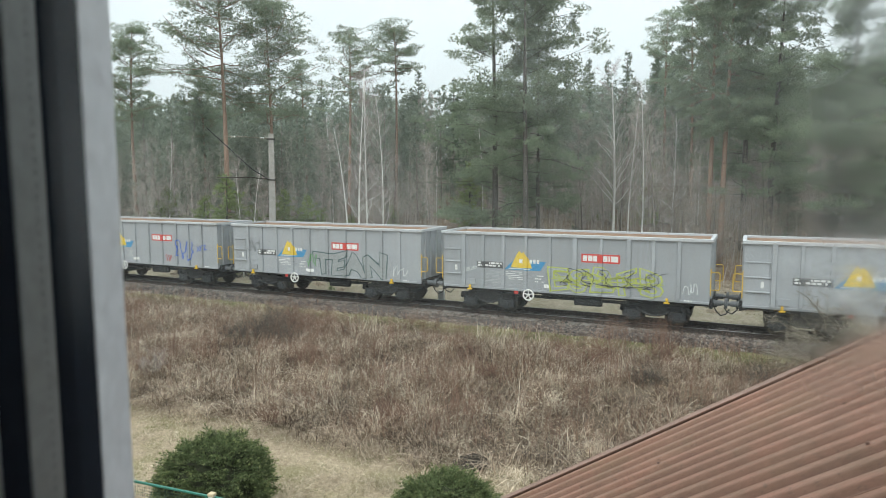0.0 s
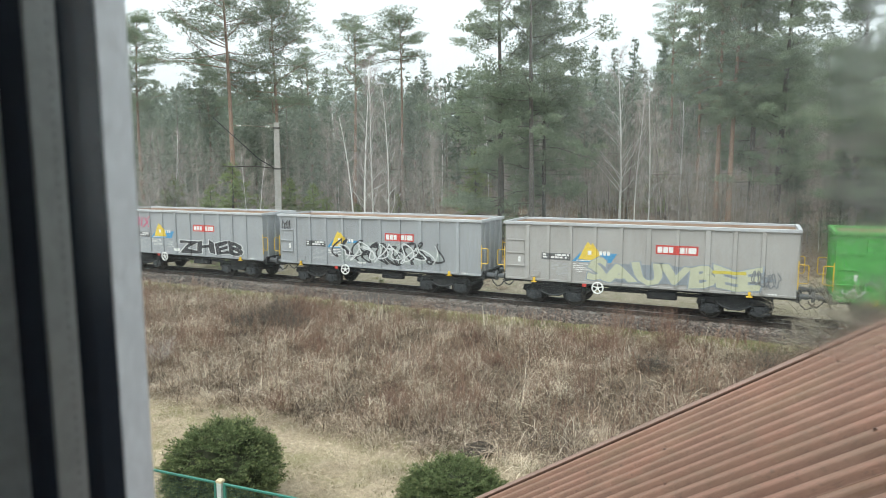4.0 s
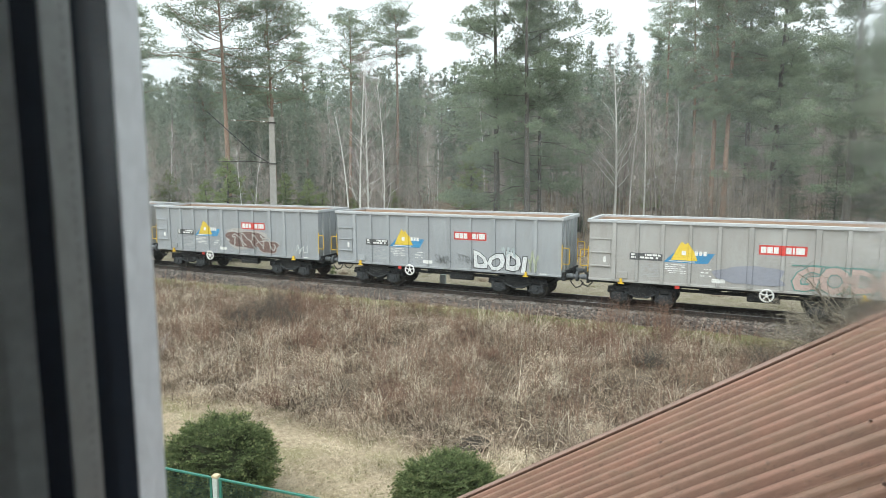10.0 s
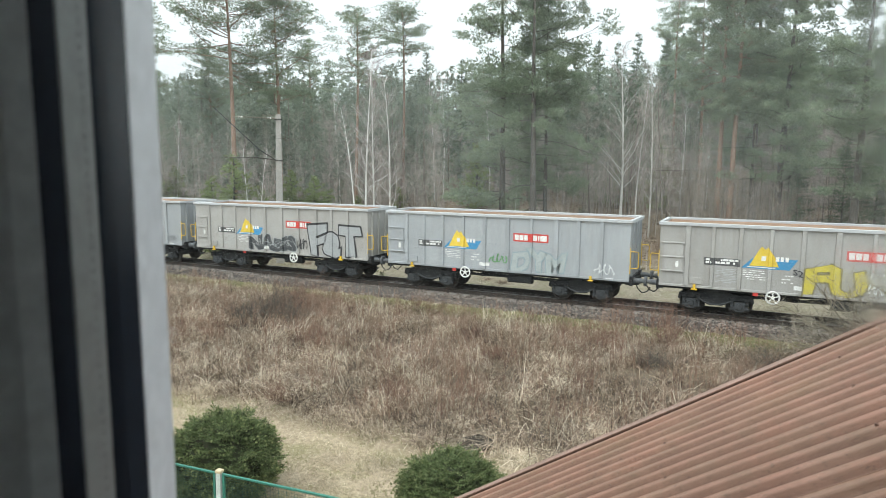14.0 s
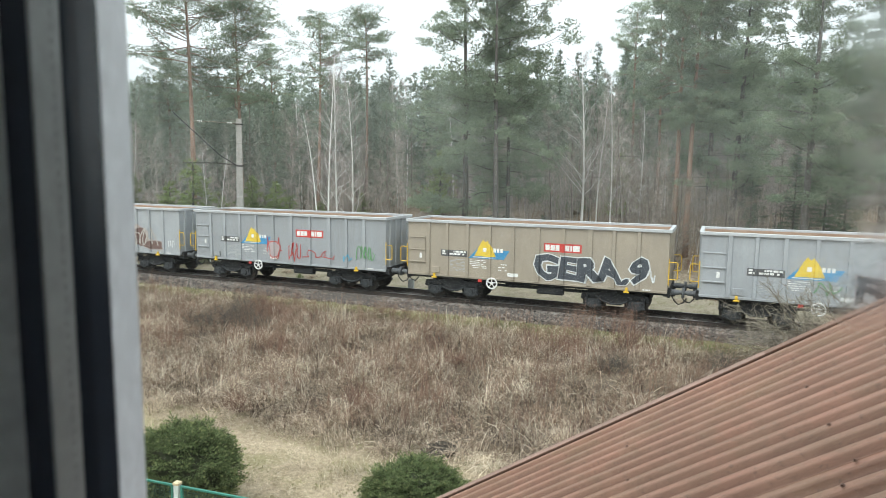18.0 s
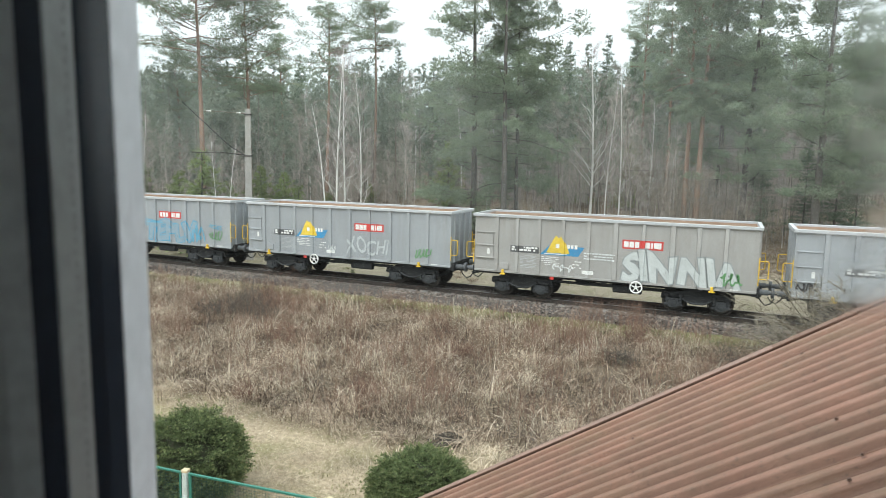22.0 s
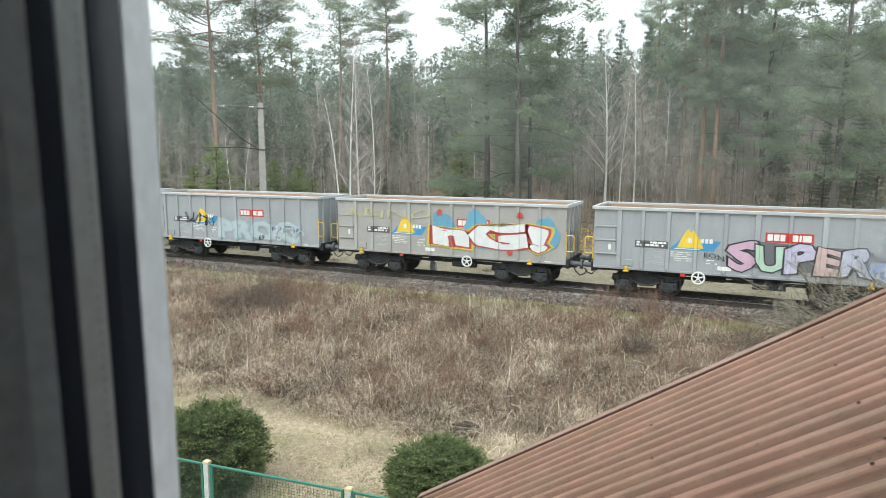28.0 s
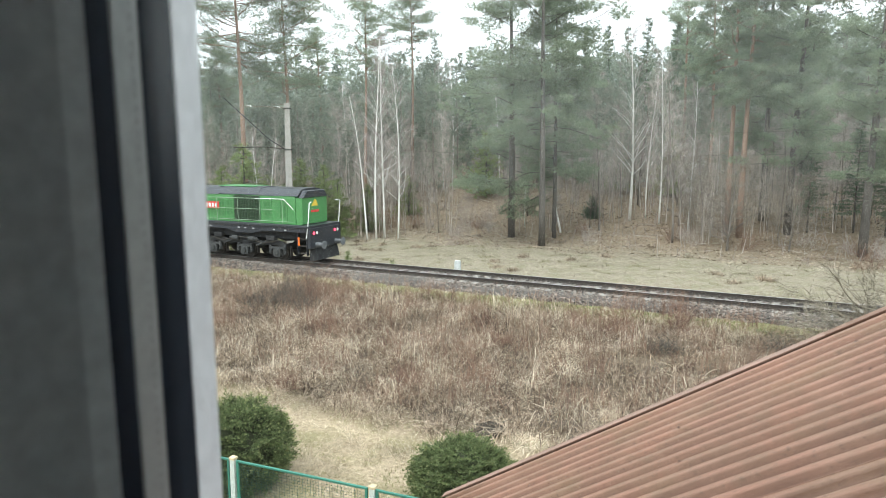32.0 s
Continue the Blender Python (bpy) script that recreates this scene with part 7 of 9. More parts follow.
def blob(x0, x1, z0, z1, seed, n=28, wob=0.10):
    rng = random.Random(seed)
    ph = [rng.uniform(0, 6.28) for _ in range(4)]
    out = []
    for i in range(n):
        t = 2 * math.pi * i / n
        r = 1 + wob * math.sin(3 * t + ph[0]) + wob * 0.7 * math.sin(5 * t + ph[1]) + wob * 0.4 * math.sin(9 * t + ph[2])
        c, s = math.cos(t), math.sin(t)
        k = 1 / max(0.001, (abs(c) ** 3 + abs(s) ** 3) ** (1 / 3))
        out.append(((x0 + x1) / 2 + (x1 - x0) / 2 * r * c * k * 0.92, (z0 + z1) / 2 + (z1 - z0) / 2 * r * s * k * 0.92))
    return [out]


def bar(x0, x1, z0, z1):
    return [[(x0, z0), (x1, z0), (x1, z1), (x0, z1)]]


def bar_rows(x0, x1, z0, z1, rows, seed, h=0.55):
    """Small lettering that cannot be read, as rows of short bars."""
    rng = random.Random(seed)
    out = []
    dz = (z1 - z0) / rows
    for r in range(rows):
        x = x0
        while x < x1 - 0.04:
            w = rng.uniform(0.05, 0.2)
            if rng.random() < 0.8:
                out += bar(x, min(x1, x + w), z1 - r * dz - dz * h, z1 - r * dz)
            x += w + 0.03
    return out


def add_signs(w, paint_name):
    """Company marks as plain shapes, and the data panels as rows of bars."""
    def put(key, name, polys, m, lift, label=""):
        def build():
            bm = drape(polys(), lift)
            me = bpy.data.meshes.new(name)
            bm.to_mesh(me)
            bm.free()
            me.materials.append(m)
            return me
        ob = part(name, cached(("sign", key), build), None, w, label)
        if "mark" in key or "panel" in key:
            tagged(ob, kind="stuff")

    put("red", "red_sign", lambda: bar(6.64, 8.30, 2.60, 2.98), M["red"], 0.004, "red company sign with white marks")
    marks = lambda: sum((bar(a, b, 2.665, 2.915) for a, b in ((6.71, 6.90), (6.935, 7.125), (7.16, 7.33), (7.58, 7.77), (7.81, 7.88), (7.92, 8.22))), [])
    put("marks", "white_mark", marks, M["white"], 0.008)
    put("blue", "blue_sign", lambda: [[(3.10, 2.10), (4.80, 2.10), (5.06, 2.52), (3.50, 2.52)]], M["blue"], 0.004, "blue slanted company sign")
    put("hill", "yellow_sign", lambda: [[(3.38, 2.20), (4.42, 2.20), (4.26, 2.60), (4.02, 2.95), (3.92, 2.85), (3.80, 2.98), (3.68, 2.80)]], M["signyellow"], 0.008, "yellow peak-shaped company sign")
    put("hillmarks", "pale_mark", lambda: bar(3.80, 3.96, 2.42, 2.60) + bar(4.30, 4.42, 2.42, 2.60) + bar(4.47, 4.58, 2.42, 2.60) + bar(4.63, 4.75, 2.42, 2.60) + bar(3.3, 4.3, 2.14, 2.175), M["white"], 0.012)
    put("plate", "data_plate", lambda: bar(1.72, 3.06, 2.12, 2.42), M["plate"], 0.006, "black framed data plate")
    put("platemarks", "plate_lettering", lambda: bar_rows(1.78, 3.02, 2.16, 2.39, 2, 5, 0.72), M["white"], 0.010)
    put("panel", "data_panel", lambda: bar_rows(2.18, 2.92, 1.40, 2.0, 9, 2, 0.4), M["rim"], 0.004, "white stencilled data lines")
    put("panel2", "number_panel", lambda: bar_rows(3.16, 3.98, 1.60, 2.02, 5, 9, 0.42), M["white"], 0.004)
    put("panel3", "inspection_panel", lambda: bar(4.98, 5.48, 1.36, 1.52) + bar_rows(4.55, 4.95, 1.5, 1.9, 3, 8, 0.35), M["white"], 0.004)
    put("panel4", "end_lettering", lambda: bar_rows(10.9, 11.5, 1.16, 1.26, 1, 4) + bar(0.62, 0.74, 1.95, 2.2), M["white"], 0.040)


WHITE, BLACK, GREYP = (0.72, 0.74, 0.74), (0.025, 0.025, 0.03), (0.20, 0.21, 0.22)
PINK, REDP, ORANGE = (0.62, 0.10, 0.20), (0.50, 0.06, 0.05), (0.52, 0.13, 0.05)
YEL, LIME, TEAL = (0.62, 0.52, 0.07), (0.46, 0.52, 0.10), (0.10, 0.28, 0.25)
SKY, NAVY, PURP = (0.12, 0.40, 0.58), (0.055, 0.055, 0.20), (0.22, 0.17, 0.42)
PALE, LAV, GREENP = (0.50, 0.58, 0.60), (0.46, 0.42, 0.58), (0.14, 0.34, 0.14)
BROWN, OLIVE, ROSE = (0.17, 0.10, 0.085), (0.25, 0.22, 0.10), (0.55, 0.40, 0.36)

# what is sprayed on each wagon: kind, text or seed, x0, x1, z0, z1, colour, outline colour, more
GRAFFITI = {
    -2: [("s", 1, 8.2, 10.0, 1.25, 2.7, (0.08, 0.16, 0.55), 0.07, 3), ("w", "XYZ", 10.1, 10.9, 2.1, 2.45, (0.08, 0.16, 0.55), None), ("s", 2, 7.4, 8.0, 1.2, 1.7, REDP, 0.04, 2)],
    -1: [("w", "TEAN", 5.2, 9.6, 1.15, 2.35, (0.33, 0.35, 0.35), (0.09, 0.14, 0.14)), ("s", 3, 4.6, 5.4, 1.4, 2.3, GREENP, 0.05, 2), ("s", 4, 10.0, 11.0, 1.25, 1.9, WHITE, 0.035, 2), ("s", 104, 1.0, 2.0, 2.2, 3.0, GREYP, 0.04, 2)],
    0: [("w", "ESBFB", 4.8, 9.9, 1.12, 2.3, (0.37, 0.40, 0.39), LIME, 0.0), ("s", 1, 4.8, 9.8, 1.35, 2.15, LIME, 0.06, 7), ("r", 0, 4.9, 9.9, 1.68, 1.74, LIME, None), ("s", 3, 5.0, 10.2, 1.2, 2.3, BLACK, 0.025, 6), ("s", 5, 10.7, 11.4, 1.3, 1.9, WHITE, 0.03, 2), ("w", "BUSY", 1.2, 1.75, 1.9, 2.1, WHITE, None)],
    1: [("s", 6, 4.2, 9.2, 1.7, 2.2, BLACK, 0.04, 5), ("w", "SUTOMIX", 4.6, 6.7, 1.15, 1.75, REDP, None), ("b", 6, 7.1, 7.6, 1.2, 2.0, GREYP, REDP), ("s", 7, 9.0, 9.6, 1.4, 1.8, SKY, 0.05, 2), ("s", 8, 10.1, 11.2, 1.2, 1.8, WHITE, 0.04, 3)],
    2: [("w", "TOMIX", 6.9, 9.9, 1.25, 2.2, PINK, None, 0.0), ("r", 0, 7.0, 9.3, 1.42, 1.5, PINK, None), ("s", 9, 10.3, 11.0, 1.2, 1.7, WHITE, 0.035, 2)],
    3: [("w", "SNOR", 3.7, 8.7, 1.15, 2.5, (0.36, 0.37, 0.36), BLACK, 0.06), ("p", 0, 9.0, 9.8, 1.1, 2.15, GREENP, BLACK), ("s", 10, 10.3, 11.2, 1.3, 1.9, PALE, 0.04, 2)],
    4: [("w", "TOMIX", 0.25, 2.95, 2.75, 3.35, PINK, None, 0.0), ("s", 11, 1.1, 1.6, 2.0, 2.7, PINK, 0.06, 1), ("w", "ZHEB", 5.2, 10.2, 1.2, 1.95, BLACK, WHITE)],
    5: [("b", 7, 3.3, 9.6, 1.2, 2.5, (0.34, 0.37, 0.36), None), ("s", 12, 3.2, 9.7, 1.2, 2.6, BLACK, 0.09, 9), ("s", 13, 3.4, 9.5, 1.3, 2.5, WHITE, 0.06, 8), ("s", 14, 0.1, 0.8, 2.9, 3.5, BLACK, 0.05, 3)],
    6: [("b", 8, 3.4, 10.8, 1.1, 2.1, (0.24, 0.27, 0.30), None), ("w", "SAUVBEE", 3.6, 10.4, 1.15, 2.1, (0.52, 0.53, 0.38), (0.30, 0.34, 0.38)), ("r", 0, 8.6, 9.9, 1.85, 2.0, YEL, None), ("s", 15, 10.0, 11.3, 1.3, 2.1, GREYP, 0.05, 4)],
    7: [("w", "T", 5.3, 5.95, 1.3, 2.15, (0.55, 0.60, 0.58), GREYP, 0.0), ("w", "O", 6.4, 7.0, 1.3, 2.05, (0.55, 0.60, 0.58), GREYP, 0.0), ("w", "L", 7.5, 8.0, 1.3, 2.1, (0.55, 0.60, 0.58), GREYP, 0.0), ("w", "A", 8.35, 9.0, 1.3, 2.05, (0.55, 0.60, 0.58), GREYP, 0.0), ("w", "STILL", 9.2, 9.9, 1.9, 2.15, BLACK, None), ("w", "COLD", 9.2, 9.9, 1.55, 1.8, BLACK, None), ("w", "LIFE", 10.2, 10.8, 1.95, 2.15, BLACK, None), ("b", 9, 10.9, 11.5, 1.2, 2.1, OLIVE, None), ("s", 16, 0.2, 1.0, 1.2, 1.6, WHITE, 0.05, 2), ("s", 116, 1.0, 1.6, 1.6, 2.2, GREYP, 0.06, 2)],
    8: [("s", 17, 8.9, 11.3, 2.3, 2.9, (0.25, 0.55, 0.55), 0.05, 5), ("s", 18, 9.2, 11.4, 1.8, 2.3, (0.25, 0.55, 0.55), 0.05, 4), ("s", 19, 7.2, 7.8, 1.3, 1.9, BLACK, 0.04, 2), ("b", 10, 8.5, 9.1, 1.15, 1.6, (0.05, 0.28, 0.05), BLACK), ("b", 11, 9.5, 10.1, 1.15, 1.6, (0.05, 0.28, 0.05), BLACK), ("b", 12, 10.5, 11.2, 1.15, 1.6, (0.05, 0.28, 0.05), BLACK), ("w", "TURBO", 4.8, 5.6, 1.8, 2.1, BLACK, None), ("s", 20, 3.4, 4.4, 1.5, 1.9, WHITE, 0.04, 3), ("w", "FLER", 0.1, 0.9, 1.25, 1.6, WHITE, None)],
    9: [("b", 13, 4.7, 11.5, 1.0, 2.7, (0.03, 0.20, 0.38), (0.05, 0.10, 0.14)), ("b", 113, 5.2, 11.0, 1.05, 2.5, (0.02, 0.022, 0.085), None), ("w", "MICE", 5.5, 10.7, 1.15, 2.3, (0.022, 0.03, 0.15), (0.42, 0.46, 0.68), 0.035), ("s", 21, 4.5, 5.2, 1.9, 2.5, BLACK, 0.04, 3), ("s", 22, 10.9, 11.6, 2.0, 2.6, BLACK, 0.04, 3)],
    10: [("w", "INVIER", 4.9, 11.4, 1.1, 2.3, (0.55, 0.40, 0.13), None, 0.0), ("b", 14, 5.0, 6.6, 1.2, 1.9, (0.55, 0.40, 0.12), None), ("b", 15, 8.6, 11.3, 1.1, 1.7, (0.58, 0.40, 0.10), None)],
    11: [("w", "MAES", 4.7, 9.2, 1.1, 2.4, (0.40, 0.33, 0.32), REDP, 0.04), ("s", 223, 4.8, 8.6, 1.15, 2.3, REDP, 0.07, 5), ("b", 16, 8.7, 9.4, 1.3, 2.2, (0.12, 0.11, 0.15), (0.5, 0.25, 0.35)), ("s", 23, 4.6, 5.5, 2.3, 2.9, PALE, 0.08, 2), ("s", 24, 9.8, 10.7, 1.1, 2.1, WHITE, 0.06, 3)],
    12: [("b", 17, 4.6, 5.6, 1.1, 1.75, (0.40, 0.41, 0.40), (0.12, 0.12, 0.12)), ("b", 18, 4.7, 5.5, 1.7, 2.5, (0.34, 0.36, 0.36), (0.12, 0.12, 0.12)), ("s", 25, 5.3, 8.4, 1.1, 2.6, BLACK, 0.05, 1), ("s", 26, 6.0, 9.4, 1.0, 1.4, OLIVE, 0.08, 1), ("b", 19, 7.9, 8.8, 1.3, 2.3, (0.34, 0.36, 0.36), (0.12, 0.12, 0.12)), ("b", 20, 9.4, 10.2, 1.1, 2.3, (0.33, 0.31, 0.24), (0.12, 0.12, 0.12)), ("s", 27, 9.8, 10.9, 1.9, 2.4, BLACK, 0.06, 1), ("w", "YORI", 7.0, 7.8, 1.75, 1.95, BLACK, None), ("b", 200, 6.6, 7.5, 1.25, 1.65, LAV, None)],
    13: [("b", 21, 4.9, 8.2, 1.3, 2.65, (0.42, 0.40, 0.38), None), ("b", 22, 5.05, 8.0, 1.4, 2.5, BROWN, None), ("b", 23, 7.4, 9.0, 1.15, 1.95, BROWN, (0.42, 0.40, 0.38)), ("s", 28, 5.2, 8.8, 1.3, 2.4, (0.46, 0.43, 0.40), 0.07, 4), ("s", 29, 10.2, 11.2, 1.2, 1.8, WHITE, 0.035, 3)],
    14: [("w", "DODI", 7.4, 10.0, 1.1, 1.95, WHITE, BLACK), ("w", "SMR", 5.2, 6.1, 1.3, 1.75, GREYP, None), ("w", "STEN", 6.5, 7.3, 1.4, 1.75, GREYP, None), ("s", 30, 8.8, 9.6, 1.9, 2.4, PALE, 0.05, 2), ("s", 31, 10.1, 10.7, 1.1, 2.2, (0.48, 0.52, 0.38), 0.08, 2)],
    15: [("b", 24, 4.6, 7.4, 1.15, 2.1, (0.30, 0.31, 0.36), None), ("w", "GODIS", 7.6, 11.5, 1.1, 2.15, ROSE, TEAL), ("r", 0, 7.5, 11.3, 2.2, 2.26, TEAL, None)],
    16: [("w", "LBEAR", 1.9, 6.1, 1.3, 2.2, (0.56, 0.54, 0.52), (0.20, 0.10, 0.10)), ("s", 32, 6.2, 6.8, 1.4, 1.9, GREYP, 0.06, 2), ("w", "GODIS", 7.1, 10.8, 1.1, 2.2, (0.42, 0.52, 0.45), (0.12, 0.30, 0.20)), ("s", 33, 7.0, 10.9, 2.1, 2.4, (0.12, 0.30, 0.20), 0.05, 3), ("s", 133, 10.6, 11.3, 2.6, 3.0, TEAL, 0.05, 2)],
    17: [("w", "GERA.9", 5.7, 10.7, 1.3, 2.35, BLACK, WHITE, 0.05)],
    18: [("b", 118, 4.4, 9.2, 1.1, 2.35, PURP, None), ("w", "SMOKE", 4.6, 9.1, 1.15, 2.4, (0.56, 0.56, 0.66), NAVY, 0.05), ("s", 34, 4.7, 9.1, 1.2, 1.7, PURP, 0.05, 8), ("b", 119, 5.0, 5.25, 1.8, 2.1, BLACK, None), ("b", 120, 6.4, 6.65, 1.7, 2.0, BLACK, None), ("b", 121, 7.5, 7.8, 1.45, 1.7, BLACK, None), ("b", 122, 8.5, 8.75, 1.75, 2.0, BLACK, None), ("s", 134, 4.9, 9.2, 2.3, 2.6, (0.12, 0.35, 0.40), 0.05, 4), ("s", 35, 10.6, 11.4, 1.2, 1.6, GREYP, 0.045, 2), ("w", "EON", 3.9, 4.5, 1.75, 1.95, BLACK, None), ("s", 135, 0.2, 0.9, 1.2, 1.6, BLACK, 0.05, 2)],
    19: [("w", "NABIS", 3.8, 6.9, 1.15, 1.95, (0.05, 0.055, 0.06), (0.33, 0.345, 0.35), 0.07), ("s", 136, 3.9, 6.8, 1.3, 1.85, (0.33, 0.345, 0.35), 0.03, 6), ("s", 36, 7.0, 7.8, 1.3, 2.0, BLACK, 0.045, 4), ("w", "FaT", 8.1, 11.4, 1.15, 2.7, (0.37, 0.385, 0.39), BLACK, 0.06)],
    20: [("s", 37, 5.0, 6.0, 1.4, 1.9, GREENP, 0.06, 3), ("w", "DYM", 6.3, 8.8, 1.1, 2.1, (0.40, 0.44, 0.44), (0.27, 0.35, 0.38)), ("s", 38, 10.2, 11.2, 1.2, 1.8, WHITE, 0.045, 3)],
    21: [("w", "FU", 5.0, 6.9, 1.1, 2.2, YEL, OLIVE), ("w", "KOW", 8.1, 11.3, 1.0, 2.2, YEL, OLIVE), ("s", 39, 7.0, 7.9, 1.2, 2.2, WHITE, 0.04, 4), ("w", "S2", 4.5, 4.85, 1.8, 2.1, BLACK, None)],
    22: [("w", "REAMS", 5.8, 10.8, 1.1, 2.1, (0.55, 0.62, 0.63), (0.25, 0.42, 0.52))],
    23: [("w", "CALIFAN", 4.1, 10.9, 1.1, 2.4, (0.36, 0.34, 0.27), (0.10, 0.09, 0.05)), ("s", 40, 4.2, 10.8, 1.2, 2.4, (0.30, 0.25, 0.10), 0.05, 7), ("s", 140, 2.0, 3.2, 2.0, 2.9, PALE, 0.05, 3)],
    24: [("s", 41, 5.6, 7.8, 1.1, 2.1, NAVY, 0.08, 4), ("b", 25, 7.6, 9.4, 1.35, 2.75, (0.42, 0.36, 0.33), None), ("b", 26, 7.8, 9.2, 1.4, 2.6, BROWN, None), ("b", 27, 8.9, 10.5, 1.2, 1.8, BROWN, (0.42, 0.36, 0.33)), ("s", 42, 7.9, 10.0, 1.4, 2.6, (0.46, 0.42, 0.38), 0.07, 4), ("w", "EON", 1.05, 1.6, 1.75, 2.1, BLACK, None), ("s", 43, 10.8, 11.5, 1.4, 1.9, WHITE, 0.04, 3)],
    25: [("s", 44, 4.3, 5.4, 1.1, 2.5, REDP, 0.05, 3), ("s", 45, 5.7, 6.6, 1.1, 2.3, REDP, 0.05, 3), ("s", 46, 6.6, 8.8, 1.3, 1.9, REDP, 0.04, 3), ("b", 28, 4.5, 5.2, 1.3, 2.3, (0.42, 0.36, 0.36), REDP), ("s", 47, 9.2, 9.8, 1.3, 1.8, SKY, 0.05, 2), ("s", 48, 10.0, 11.2, 1.4, 2.3, GREENP, 0.05, 3)],
    26: [("w", "GERA.9", 5.9, 10.9, 1.3, 2.4, (0.05, 0.06, 0.075), WHITE, 0.05), ("s", 49, 10.9, 11.4, 1.4, 2.0, WHITE, 0.06, 1)],
    27: [("w", "FUKOW", 5.1, 10.8, 1.15, 2.3, BLACK, (0.36, 0.31, 0.31), 0.05), ("r", 0, 6.05, 6.2, 1.25, 2.3, (0.24, 0.065, 0.05), None), ("r", 0, 7.15, 7.3, 1.25, 2.3, (0.24, 0.065, 0.05), None), ("r", 0, 8.15, 8.35, 1.25, 2.2, (0.24, 0.065, 0.05), None), ("r", 0, 9.4, 9.55, 1.25, 2.2, (0.24, 0.065, 0.05), None), ("s", 50, 3.7, 4.6, 1.4, 2.0, GREENP, 0.05, 2)],
    28: [("b", 30, 4.9, 5.7, 1.45, 2.1, ORANGE, None), ("s", 51, 6.0, 6.9, 1.4, 1.9, WHITE, 0.05, 3), ("k", 31, 7.2, 10.1, 1.1, 1.95, ORANGE, (0.55, 0.45, 0.42)), ("s", 231, 7.3, 10.0, 1.2, 1.9, (0.55, 0.45, 0.42), 0.035, 5), ("r", 0, 10.4, 11.6, 1.1, 2.0, ORANGE, None), ("s", 52, 10.5, 11.5, 1.2, 1.9, WHITE, 0.05, 4)],
    29: [("s", 53, 5.2, 7.9, 1.2, 2.35, WHITE, 0.05, 4), ("s", 54, 7.4, 8.2, 1.3, 2.3, WHITE, 0.05, 2), ("w", "AMI", 0.9, 1.5, 2.0, 2.4, WHITE, None), ("s", 55, 4.4, 5.0, 1.4, 1.9, GREENP, 0.06, 2), ("b", 32, 9.9, 10.6, 1.3, 1.9, (0.50, 0.36, 0.36), None)],
    30: [("w", "TEPLV", 5.2, 9.1, 1.15, 2.35, (0.29, 0.39, 0.46), (0.07, 0.34, 0.54), 0.05), ("s", 56, 8.7, 9.8, 1.1, 2.3, SKY, 0.07, 3), ("r", 0, 5.1, 6.6, 2.28, 2.36, SKY, None), ("s", 57, 10.1, 11.2, 1.4, 2.0, GREENP, 0.05, 3), ("w", "AGES", 10.2, 11.2, 2.15, 2.4, SKY, None), ("s", 58, 4.0, 4.8, 1.6, 2.1, SKY, 0.05, 3)],
    31: [("w", "XOCHI", 5.8, 8.3, 1.3, 2.2, (0.50, 0.53, 0.54), None), ("s", 59, 4.6, 5.2, 1.3, 1.7, WHITE, 0.05, 2), ("s", 60, 9.8, 10.8, 1.3, 1.9, GREENP, 0.05, 3)],
    32: [("w", "SIN", 6.4, 8.5, 1.1, 2.4, (0.55, 0.58, 0.57), (0.30, 0.32, 0.32)), ("w", "NIA", 8.8, 11.2, 1.1, 2.3, (0.55, 0.58, 0.57), (0.30, 0.32, 0.32)), ("q", 61, 4.6, 6.0, 1.9, 2.3, WHITE, None), ("s", 62, 10.3, 11.3, 1.2, 1.8, GREENP, 0.07, 3), ("s", 63, 3.4, 4.3, 1.2, 1.6, WHITE, 0.045, 3)],
    33: [("w", "IAIANEIA", 3.8, 9.0, 1.35, 2.1, (0.08, 0.085, 0.10), None, 0.0), ("q", 64, 9.4, 10.1, 1.9, 2.2, WHITE, None), ("w", "TUFB", 10.4, 11.2, 1.5, 1.8, SKY, None), ("s", 65, 0.1, 0.9, 1.2, 1.6, BLACK, 0.06, 3)],
    34: [("w", "GEAP", 5.2, 9.6, 1.25, 2.35, (0.22, 0.23, 0.235), BLACK), ("r", 0, 4.8, 10.2, 1.5, 1.56, BLACK, None), ("w", "EON", 3.8, 4.5, 1.75, 2.0, BLACK, None), ("w", "THUG", 10.4, 11.2, 1.9, 2.1, SKY, None), ("s", 66, 10.4, 11.1, 1.1, 1.8, PALE, 0.06, 3), ("s", 166, 0.9, 1.5, 1.6, 2.0, BLACK, 0.05, 2)],
    35: [("w", "E", 4.0, 5.2, 1.1, 2.35, BLACK, PALE), ("w", "O", 5.5, 7.2, 1.05, 2.45, BLACK, PALE), ("w", "N", 7.8, 9.6, 1.05, 2.45, BLACK, PALE), ("q", 67, 5.7, 6.9, 1.5, 2.1, WHITE, None), ("w", "AGI", 8.1, 8.35, 1.3, 2.2, WHITE, None), ("s", 68, 0.1, 1.5, 1.5, 2.7, BLACK, 0.06, 4), ("s", 69, 9.9, 10.8, 1.5, 2.1, GREENP, 0.06, 3), ("q", 167, 3.4, 3.9, 1.7, 2.0, BLACK, None)],
    36: [("w", "CASABAB", 3.6, 7.2, 1.2, 2.1, PURP, NAVY, 0.045), ("w", "RA", 7.25, 8.7, 1.15, 2.05, YEL, BLACK, 0.05), ("b", 33, 9.2, 10.0, 1.2, 1.75, YEL, OLIVE), ("s", 73, 10.6, 11.4, 1.2, 1.7, WHITE, 0.045, 3), ("s", 173, 1.0, 1.6, 1.9, 2.3, WHITE, 0.04, 2)],
